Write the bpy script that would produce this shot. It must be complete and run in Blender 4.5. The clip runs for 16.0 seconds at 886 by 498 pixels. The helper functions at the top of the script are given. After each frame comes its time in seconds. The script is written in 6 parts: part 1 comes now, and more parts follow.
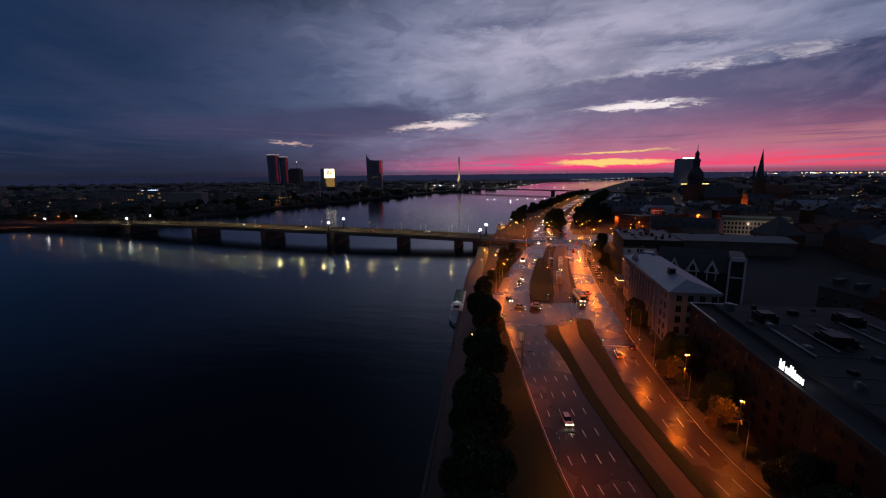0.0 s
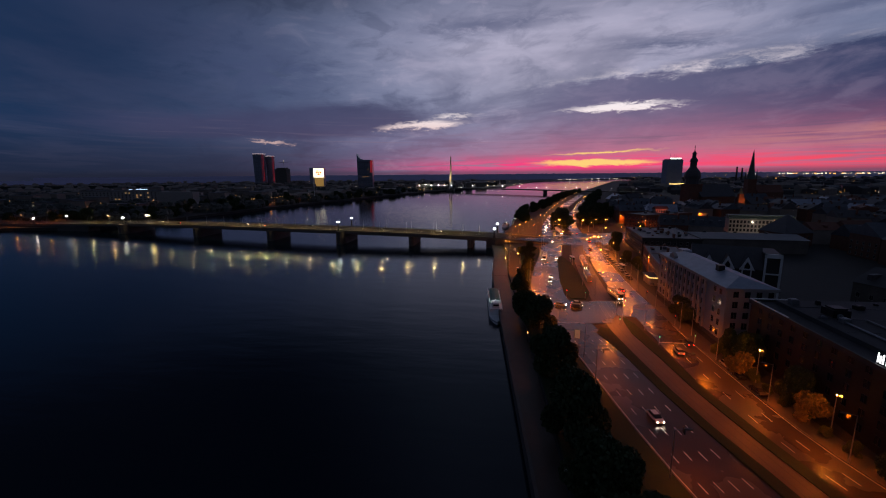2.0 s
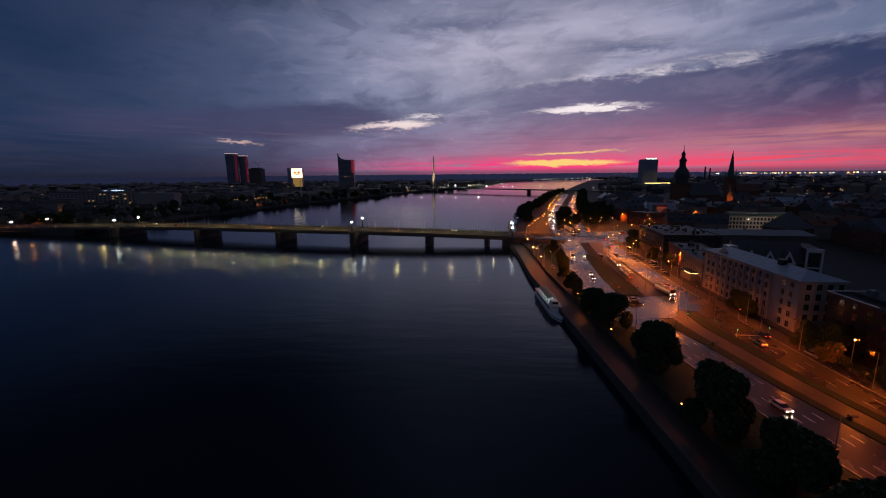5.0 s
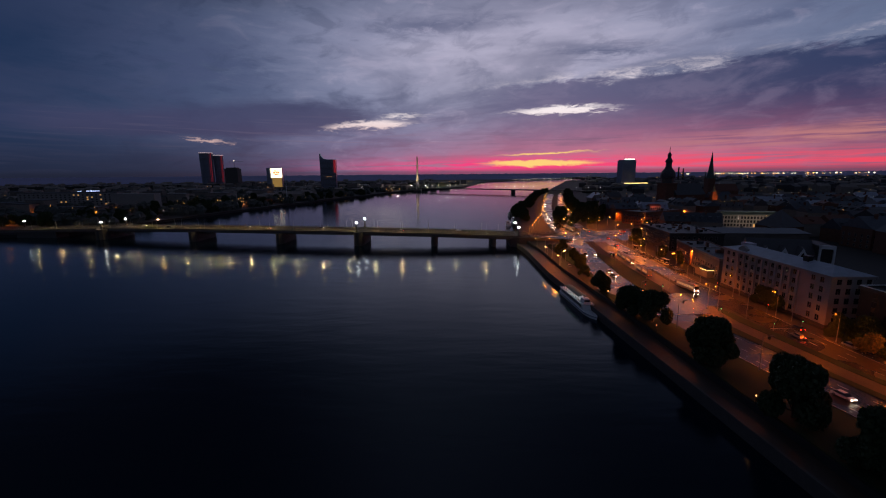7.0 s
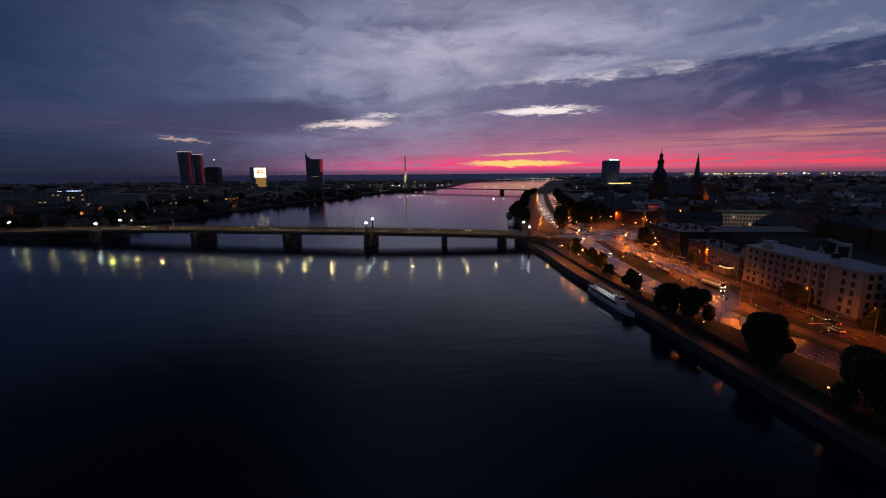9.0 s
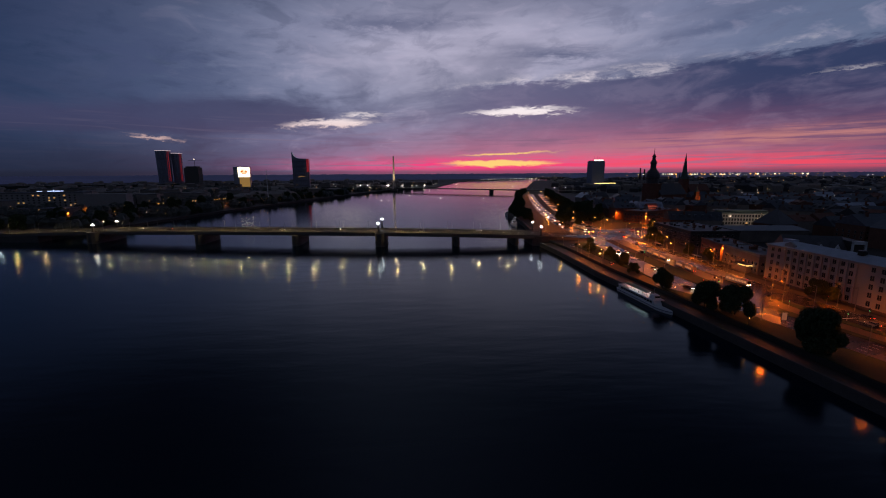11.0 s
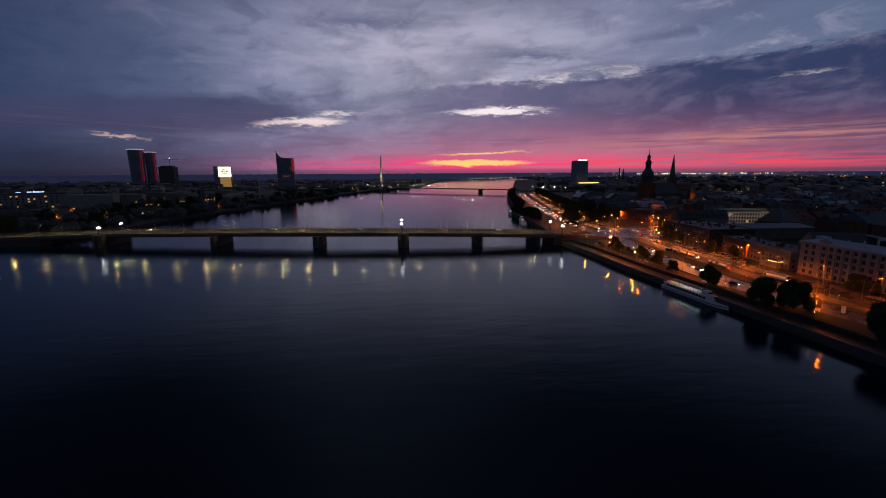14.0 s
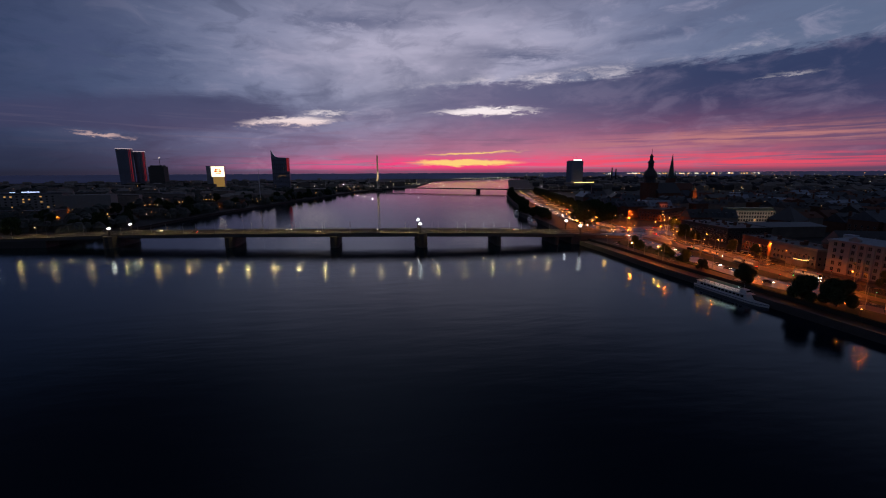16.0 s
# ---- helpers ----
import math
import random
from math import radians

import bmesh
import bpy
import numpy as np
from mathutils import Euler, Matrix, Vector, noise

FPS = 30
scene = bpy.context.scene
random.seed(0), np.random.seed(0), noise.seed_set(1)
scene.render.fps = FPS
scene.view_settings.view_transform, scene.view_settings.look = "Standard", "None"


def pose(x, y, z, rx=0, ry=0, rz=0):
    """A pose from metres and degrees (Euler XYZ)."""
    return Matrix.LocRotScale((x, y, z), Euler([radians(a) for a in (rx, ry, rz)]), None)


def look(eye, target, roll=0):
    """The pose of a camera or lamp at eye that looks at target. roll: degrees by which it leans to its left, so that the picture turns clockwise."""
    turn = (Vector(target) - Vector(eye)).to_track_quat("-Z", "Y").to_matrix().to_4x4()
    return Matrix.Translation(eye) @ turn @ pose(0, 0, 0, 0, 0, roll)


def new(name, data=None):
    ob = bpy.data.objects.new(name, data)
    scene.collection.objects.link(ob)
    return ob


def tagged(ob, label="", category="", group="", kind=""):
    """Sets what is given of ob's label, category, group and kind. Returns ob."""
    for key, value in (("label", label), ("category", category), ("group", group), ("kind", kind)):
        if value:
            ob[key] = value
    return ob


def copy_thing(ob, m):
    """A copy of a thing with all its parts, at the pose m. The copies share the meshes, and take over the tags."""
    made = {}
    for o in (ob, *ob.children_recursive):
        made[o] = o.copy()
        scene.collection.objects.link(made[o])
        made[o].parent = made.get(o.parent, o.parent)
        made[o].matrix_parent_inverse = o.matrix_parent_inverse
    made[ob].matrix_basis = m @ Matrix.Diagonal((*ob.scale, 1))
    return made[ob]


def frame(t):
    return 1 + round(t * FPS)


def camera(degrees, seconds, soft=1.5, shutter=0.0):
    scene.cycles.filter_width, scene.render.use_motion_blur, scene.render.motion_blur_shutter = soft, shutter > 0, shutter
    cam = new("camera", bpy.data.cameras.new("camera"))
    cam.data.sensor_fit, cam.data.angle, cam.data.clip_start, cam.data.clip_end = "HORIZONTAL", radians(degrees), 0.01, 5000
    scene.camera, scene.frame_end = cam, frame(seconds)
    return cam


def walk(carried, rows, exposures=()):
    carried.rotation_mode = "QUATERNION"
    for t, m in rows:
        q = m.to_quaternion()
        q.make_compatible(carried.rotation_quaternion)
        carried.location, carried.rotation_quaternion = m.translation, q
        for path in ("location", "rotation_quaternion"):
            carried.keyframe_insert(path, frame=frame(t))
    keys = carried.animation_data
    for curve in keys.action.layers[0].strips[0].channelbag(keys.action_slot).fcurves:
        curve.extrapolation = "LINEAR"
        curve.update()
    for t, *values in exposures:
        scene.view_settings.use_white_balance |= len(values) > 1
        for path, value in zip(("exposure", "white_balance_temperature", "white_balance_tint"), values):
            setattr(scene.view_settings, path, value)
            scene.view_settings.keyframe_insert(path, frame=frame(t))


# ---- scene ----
cam = camera(94.0, 16.0, 1.1)

PATH = [
    (0, (8.49, 3.767, 58.629), (8.119, 5.7, 58.271), -0.6),
    (1, (-2.332, 2.868, 58.262), (-2.666, 4.807, 57.903), -0.5),
    (1.5, (-7.819, 2.429, 57.951), (-8.137, 4.371, 57.592), -0.5),
    (3.5, (-31.164, 0.047, 57.712), (-31.409, 1.999, 57.353), -0.4),
    (6, (-59.904, -2.228, 57.597), (-60.025, -0.264, 57.237), -0.6),
    (7, (-71.594, -2.777, 57.779), (-71.66, -0.811, 57.419), -0.5),
    (8, (-83.375, -3.179, 57.924), (-83.394, -1.212, 57.564), -0.5),
    (9, (-95.414, -3.243, 57.997), (-95.39, -1.276, 57.636), -0.4),
    (11.5, (-126.48, -2.202, 58.566), (-126.345, -0.24, 58.204), -0.3),
    (12.5, (-138.699, -1.449, 58.734), (-138.522, 0.51, 58.372), -0.3),
    (14, (-157.596, -0.154, 59.183), (-157.374, 1.8, 58.818), -0.3),
    (15, (-169.408, 2.153, 59.082), (-169.162, 4.103, 58.716), -0.4),
    (16, (-180.315, 3.963, 59.125), (-180.046, 5.91, 58.759), -0.3),
]
walk(cam, [(t, look(eye, target, roll)) for t, eye, target, roll in PATH])

# ---- world: overcast dusk sky with a sunset band -----------------------------
world = bpy.data.worlds.new("dusk_sky")
scene.world = world
world.use_nodes = True
wn, wl = world.node_tree.nodes, world.node_tree.links
wn.clear()


class Sky:
    """Short-hands for the nodes of the sky."""

    @staticmethod
    def plug(sock, v):
        if isinstance(v, (int, float)):
            sock.default_value = v
        elif isinstance(v, tuple):
            sock.default_value = (*v, 1.0) if len(v) == 3 and sock.type == "RGBA" else v
        else:
            wl.new(v, sock)

    @staticmethod
    def math(op, a, b=0.0, clamp=False):
        n = wn.new("ShaderNodeMath")
        n.operation, n.use_clamp = op, clamp
        Sky.plug(n.inputs[0], a)
        Sky.plug(n.inputs[1], b)
        return n.outputs[0]

    @staticmethod
    def mix(f, a, b):
        n = wn.new("ShaderNodeMix")
        n.data_type = "RGBA"
        Sky.plug(n.inputs[0], f)
        Sky.plug(n.inputs[6], a)
        Sky.plug(n.inputs[7], b)
        return n.outputs[2]

    @staticmethod
    def ramp(v, lo, hi):
        n = wn.new("ShaderNodeMapRange")
        n.interpolation_type = "SMOOTHSTEP"
        Sky.plug(n.inputs[0], v)
        n.inputs[1].default_value, n.inputs[2].default_value = lo, hi
        return n.outputs[0]

    @staticmethod
    def noise(vec, scale, detail=5.0, rough=0.55, warp=0.0):
        n = wn.new("ShaderNodeTexNoise")
        wl.new(vec, n.inputs["Vector"])
        n.inputs["Scale"].default_value = scale
        n.inputs["Detail"].default_value = detail
        n.inputs["Roughness"].default_value = rough
        n.inputs["Distortion"].default_value = warp
        return n.outputs[0]

    @staticmethod
    def vec(x, y, z=0.0):
        n = wn.new("ShaderNodeCombineXYZ")
        for s, v in zip(n.inputs, (x, y, z)):
            Sky.plug(s, v)
        return n.outputs[0]

    @staticmethod
    def blob(u, v, u0, v0, su, sv, tilt=0.0):
        """A soft elongated patch round (u0, v0), in degrees."""
        du = Sky.math("SUBTRACT", u, u0)
        dv = Sky.math("SUBTRACT", v, v0)
        if tilt:
            dv = Sky.math("SUBTRACT", dv, Sky.math("MULTIPLY", du, tilt))
        a = Sky.math("POWER", Sky.math("ABSOLUTE", Sky.math("DIVIDE", du, su)), 2.0)
        b = Sky.math("POWER", Sky.math("ABSOLUTE", Sky.math("DIVIDE", dv, sv)), 2.0)
        return Sky.math("POWER", 2.718, Sky.math("MULTIPLY", Sky.math("ADD", a, b), -1.0))


S = Sky
coord = wn.new("ShaderNodeTexCoord")
sep = wn.new("ShaderNodeSeparateXYZ")
wl.new(coord.outputs["Generated"], sep.inputs[0])
dx, dy, dz = sep.outputs
az0 = S.math("MULTIPLY", S.math("ARCTAN2", dx, dy), 57.2958)
el0 = S.math("MULTIPLY", S.math("ARCSINE", dz), 57.2958)
low = S.math("ADD", S.math("MAXIMUM", dz, 0.0), 0.05)
plane = S.vec(S.math("DIVIDE", dx, low), S.math("DIVIDE", dy, low), 0.0)     # a flat cloud deck seen from below
flat = S.vec(S.math("MULTIPLY", az0, 0.035), S.math("MULTIPLY", el0, 0.22), 0.0)
# streets of cloud run slantwise over the deck
slant = S.vec(S.math("ADD", S.math("MULTIPLY", S.math("DIVIDE", dx, low), 0.9), S.math("MULTIPLY", S.math("DIVIDE", dy, low), 0.35)), S.math("SUBTRACT", S.math("MULTIPLY", S.math("DIVIDE", dy, low), 0.55), S.math("MULTIPLY", S.math("DIVIDE", dx, low), 0.25)), 0.0)
n_big = S.noise(slant, 0.55, 5.0, 0.55, 0.7)
n_fine = S.noise(slant, 1.7, 4.0, 0.55, 0.9)
n_wisp = S.noise(flat, 3.2, 7.0, 0.66, 0.9)
n_puff = S.noise(S.vec(S.math("MULTIPLY", az0, 0.11), S.math("MULTIPLY", el0, 0.34), 7.0), 2.6, 7.0, 0.68, 0.4)
n_mott = S.noise(S.vec(S.math("MULTIPLY", az0, 0.085), S.math("ADD", S.math("MULTIPLY", el0, 0.20), S.math("MULTIPLY", az0, -0.012)), 19.0), 2.3, 9.0, 0.60, 0.45)
n_line = S.noise(S.vec(S.math("MULTIPLY", az0, 0.06), S.math("MULTIPLY", el0, 1.6), 3.0), 1.6, 4.0, 0.6, 0.5)
w_off = S.math("SUBTRACT", n_wisp, 0.5)
p_off = S.math("SUBTRACT", n_puff, 0.5)
az = S.math("ADD", az0, S.math("MULTIPLY", w_off, 9.0))
el = S.math("ADD", el0, S.math("ADD", S.math("MULTIPLY", w_off, 2.0), S.math("MULTIPLY", p_off, 1.2)))
el_s = S.math("ADD", el0, S.math("ADD", S.math("MULTIPLY", w_off, 0.7), S.math("MULTIPLY", p_off, 1.1)))
n_rag = S.noise(S.vec(S.math("MULTIPLY", az0, 0.30), S.math("MULTIPLY", el0, 1.1), 11.0), 1.5, 8.0, 0.72, 0.6)
r_off = S.math("SUBTRACT", n_rag, 0.5)
az_h = S.math("ADD", az0, S.math("MULTIPLY", w_off, 7.0))
el_h = S.math("ADD", el0, S.math("ADD", S.math("MULTIPLY", w_off, 1.0), S.math("MULTIPLY", r_off, 2.2)))

sky = S.mix(S.ramp(az0, -54, -8), (0.013, 0.035, 0.092), (0.104, 0.143, 0.266))
sky = S.mix(S.math("MULTIPLY", S.blob(az, el0, 7, 14.5, 23, 8.5), 0.95), sky, (0.495, 0.468, 0.615))
sky = S.mix(S.math("MULTIPLY", S.ramp(az0, 26, 52), 0.55), sky, (0.115, 0.150, 0.240))
# lighter and darker heaps of the deck
sky = S.mix(S.math("MULTIPLY", S.ramp(n_big, 0.55, 0.36), 0.52), sky, (0.062, 0.074, 0.150))
sky = S.mix(S.math("MULTIPLY", S.ramp(n_fine, 0.48, 0.33), 0.07), sky, (0.060, 0.070, 0.140))
sky = S.mix(S.math("MULTIPLY", S.ramp(n_mott, 0.50, 0.33), 0.34), sky, S.mix(S.ramp(az0, -30, 10), (0.026, 0.040, 0.092), (0.105, 0.118, 0.205)))
sky = S.mix(S.math("MULTIPLY", S.math("MULTIPLY", S.ramp(n_mott, 0.53, 0.70), S.ramp(az0, -45, 0)), 0.22), sky, (0.56, 0.50, 0.66))
sky = S.mix(S.math("MULTIPLY", S.math("MULTIPLY", S.ramp(n_fine, 0.50, 0.72), S.ramp(n_big, 0.42, 0.62)), S.math("MULTIPLY", S.blob(az, el0, 14, 14, 26, 7), 0.28)), sky, (0.62, 0.56, 0.69))
sky = S.mix(S.math("MULTIPLY", S.blob(az0, el0, -47, 13.5, 17, 8.0), 0.62), sky, (0.010, 0.023, 0.066))
dim = S.math("ADD", S.math("MULTIPLY", S.blob(az, el, 18.5, 14.3, 6.5, 1.0, -0.12), 0.75), S.math("MULTIPLY", S.blob(az, el, -3, 18.0, 10, 1.1, 0.03), 0.6))
dim = S.math("ADD", dim, S.math("MULTIPLY", S.blob(az, el, -31, 12, 9, 3.8), 0.7))
dim = S.math("ADD", dim, S.math("MULTIPLY", S.blob(az, el, 34, 15.2, 7, 0.8, 0.10), 0.5))
sky = S.mix(S.math("MULTIPLY", S.math("MINIMUM", dim, 1.0), S.ramp(n_puff, 0.25, 0.55)), sky, (0.060, 0.078, 0.165))
# the long dark bank to the right, with a ragged upper edge
edge = S.math("ADD", S.math("MULTIPLY", S.math("SUBTRACT", az0, 4.0), 0.032), 10.6)
over = S.math("SUBTRACT", S.math("ADD", el0, S.math("ADD", S.math("MULTIPLY", w_off, 2.6), S.math("MULTIPLY", p_off, 2.4))), edge)
over = S.math("ADD", over, S.math("MULTIPLY", r_off, 1.5))
bank = S.math("MULTIPLY", S.ramp(over, 0.35, -0.45), S.ramp(az, -3, 13))
bank_col = S.mix(S.ramp(az0, 12, 42), (0.122, 0.118, 0.218), (0.027, 0.042, 0.110))
bank_col = S.mix(S.math("MULTIPLY", S.ramp(n_mott, 0.44, 0.68), 0.32), bank_col, (0.21, 0.18, 0.29))
sky = S.mix(S.math("MULTIPLY", bank, 0.92), sky, bank_col)
rim = S.math("MULTIPLY", S.math("MULTIPLY", S.blob(az0, over, 20, 0.55, 13, 0.55), S.ramp(n_puff, 0.42, 0.66)), 0.85)
sky = S.mix(rim, sky, (0.72, 0.64, 0.70))
shelf = S.math("MULTIPLY", S.ramp(S.math("ADD", S.blob(az, el, -21, 7.4, 11, 1.9, 0.04), S.math("MULTIPLY", S.blob(az, el, -36, 5.6, 16, 1.6), 0.8)), 0.12, 0.8), 0.80)
sky = S.mix(shelf, sky, (0.050, 0.054, 0.120))
streaks = S.math("MULTIPLY", S.ramp(n_line, 0.52, 0.70), S.blob(az0, el0, -10, 4.6, 30, 2.2))
sky = S.mix(S.math("MULTIPLY", streaks, 0.35), sky, (0.19, 0.16, 0.23))
# rose light under the deck, fading to the left
rose = S.blob(az0, el, 21, 0.6, 31, 4.4)
sky = S.mix(S.math("MULTIPLY", rose, 0.68), sky, (0.78, 0.20, 0.30))
warm = S.math("MULTIPLY", S.blob(az, el_s, 44, 3.6, 17, 0.9, 0.02), S.ramp(n_line, 0.35, 0.6))
sky = S.mix(S.math("MULTIPLY", warm, 0.7), sky, (0.62, 0.25, 0.22))
mauve = S.math("MULTIPLY", S.ramp(n_line, 0.50, 0.30), S.blob(az0, el0, 26, 4.3, 30, 1.6))
sky = S.mix(S.math("MULTIPLY", mauve, 0.5), sky, (0.150, 0.100, 0.165))
glow_f = S.math("MULTIPLY", S.blob(az, el_s, 9, 0.95, 19, 1.0), S.ramp(n_line, 0.28, 0.52))
sky = S.mix(S.math("MULTIPLY", glow_f, 0.97), sky, (1.0, 0.035, 0.21))
glow_r = S.math("MULTIPLY", S.blob(az, el_s, 38, 1.1, 22, 0.85), S.ramp(n_line, 0.38, 0.58))
sky = S.mix(S.math("MULTIPLY", glow_r, 0.9), sky, (0.95, 0.07, 0.12))
gold = S.math("ADD", S.blob(az0, el_s, 11.0, 1.2, 7.5, 0.42), S.math("MULTIPLY", S.blob(az0, el_s, 12, 2.5, 8.5, 0.20, 0.035), 0.62))
sky = S.mix(S.math("MULTIPLY", S.ramp(S.math("MULTIPLY", gold, S.math("ADD", n_line, 0.55)), 0.22, 0.75), 0.96), sky, (1.0, 0.66, 0.20))
# ragged holes with bright sky behind them
holes = S.math("ADD", S.blob(az_h, el_h, -11.5, 6.3, 6.0, 0.62, 0.05), S.blob(az_h, el_h, 13.6, 7.8, 7.6, 0.55, 0.01))
holes = S.math("ADD", holes, S.math("MULTIPLY", S.blob(az_h, el_h, -7.0, 7.6, 4.2, 0.42, 0.03), 0.62))
holes = S.math("ADD", holes, S.math("MULTIPLY", S.blob(az_h, el_h, -31.0, 4.1, 4.2, 0.36, -0.06), 0.70))
holes = S.math("ADD", holes, S.math("MULTIPLY", S.blob(az_h, el_h, 42, 13.0, 8.0, 0.7, 0.10), 0.36))
holes = S.math("ADD", holes, S.math("MULTIPLY", S.blob(az_h, el_h, 46, 9.6, 6.0, 0.4, 0.05), 0.45))
bright = S.mix(S.ramp(el0, 4, 8.5), (0.75, 0.50, 0.48), (0.98, 0.88, 0.90))
sky = S.mix(S.math("MULTIPLY", S.ramp(S.math("MULTIPLY", holes, S.math("ADD", S.math("MULTIPLY", n_rag, 1.6), 0.25)), 0.28, 0.95), 0.97), sky, bright)
# thin haze on the horizon, and the dim sky overhead and behind
sky = S.mix(S.math("MULTIPLY", S.math("MULTIPLY", S.ramp(el0, 6.5, 0.0), S.ramp(az0, -8, -36)), 0.78), sky, (0.014, 0.017, 0.036))
haze = S.mix(S.ramp(az0, -45, -5), (0.013, 0.015, 0.030), (0.085, 0.045, 0.085))
sky = S.mix(S.math("MULTIPLY", S.ramp(el0, 0.75, 0.05), 0.65), sky, haze)
sky = S.mix(S.ramp(el0, 17, 31), sky, S.mix(S.blob(az0, el0, -5, 20, 25, 60), (0.010, 0.015, 0.031), (0.088, 0.108, 0.170)))
sky = S.mix(S.math("MULTIPLY", S.ramp(el0, 16, 24), S.ramp(az0, -4, -36)), sky, (0.011, 0.015, 0.029))
sky = S.mix(S.ramp(S.math("ABSOLUTE", az0), 60, 100), sky, (0.030, 0.039, 0.068))
back = wn.new("ShaderNodeBackground")
wl.new(sky, back.inputs[0])
back.inputs[1].default_value = 1.0
wout = wn.new("ShaderNodeOutputWorld")
wl.new(back.outputs[0], wout.inputs[0])

# ---- materials --------------------------------------------------------------


def mat(name, base, rough=0.7, metal=0.0, vary=0.35, scale=0.8, fine=8.0, bump=0.15, islands=False, dark=None):
    """A surface with stains at one scale, grain at a finer one and a little relief."""
    m = bpy.data.materials.new(name)
    m.use_nodes = True
    nt = m.node_tree
    b = nt.nodes["Principled BSDF"]
    tc = nt.nodes.new("ShaderNodeTexCoord")
    n1, n2 = nt.nodes.new("ShaderNodeTexNoise"), nt.nodes.new("ShaderNodeTexNoise")
    for n, s in ((n1, scale), (n2, fine)):
        nt.links.new(tc.outputs["Object"], n.inputs["Vector"])
        n.inputs["Scale"].default_value, n.inputs["Detail"].default_value = s, 4.0
    mx = nt.nodes.new("ShaderNodeMix")
    mx.data_type = "RGBA"
    lo = dark or tuple(c * (1 - vary) for c in base)
    mx.inputs[6].default_value, mx.inputs[7].default_value = (*lo, 1), (*[min(1, c * (1 + vary * 0.6)) for c in base], 1)
    add = nt.nodes.new("ShaderNodeMath")
    add.operation, add.use_clamp = "ADD", True
    nt.links.new(n1.outputs[0], add.inputs[0])
    sub = nt.nodes.new("ShaderNodeMath")
    sub.operation = "MULTIPLY_ADD"
    nt.links.new(n2.outputs[0], sub.inputs[0])
    sub.inputs[1].default_value, sub.inputs[2].default_value = 0.8, -0.4
    nt.links.new(sub.outputs[0], add.inputs[1])
    fac = add.outputs[0]
    if islands:
        oi = nt.nodes.new("ShaderNodeObjectInfo")
        m2 = nt.nodes.new("ShaderNodeMath")
        m2.operation, m2.use_clamp = "MULTIPLY_ADD", True
        nt.links.new(oi.outputs["Random"], m2.inputs[0])
        m2.inputs[1].default_value = 0.9
        sh = nt.nodes.new("ShaderNodeMath")
        sh.operation = "ADD"
        nt.links.new(add.outputs[0], sh.inputs[0])
        sh.inputs[1].default_value = -0.45
        nt.links.new(sh.outputs[0], m2.inputs[2])
        fac = m2.outputs[0]
    nt.links.new(fac, mx.inputs[0])
    nt.links.new(mx.outputs[2], b.inputs["Base Color"])
    b.inputs["Roughness"].default_value, b.inputs["Metallic"].default_value = rough, metal
    if bump:
        bp = nt.nodes.new("ShaderNodeBump")
        bp.inputs["Strength"].default_value, bp.inputs["Distance"].default_value = bump, 0.05
        nt.links.new(n2.outputs[0], bp.inputs["Height"])
        nt.links.new(bp.outputs[0], b.inputs["Normal"])
    return m


def glow(name, color, strength, small=True):
    """A glowing surface: lamps, and the haze and screen spill put in as glow; small ones light next to nothing round
    them, so they are left out of the light sampling.
    """
    m = bpy.data.materials.new(name)
    if small:
        m.cycles.emission_sampling = "NONE"
    m.use_nodes = True
    b = m.node_tree.nodes["Principled BSDF"]
    b.inputs["Base Color"].default_value = (*[min(c, 0.8) for c in color], 1)
    b.inputs["Emission Color"].default_value = (*color, 1)
    b.inputs["Emission Strength"].default_value = strength
    return m


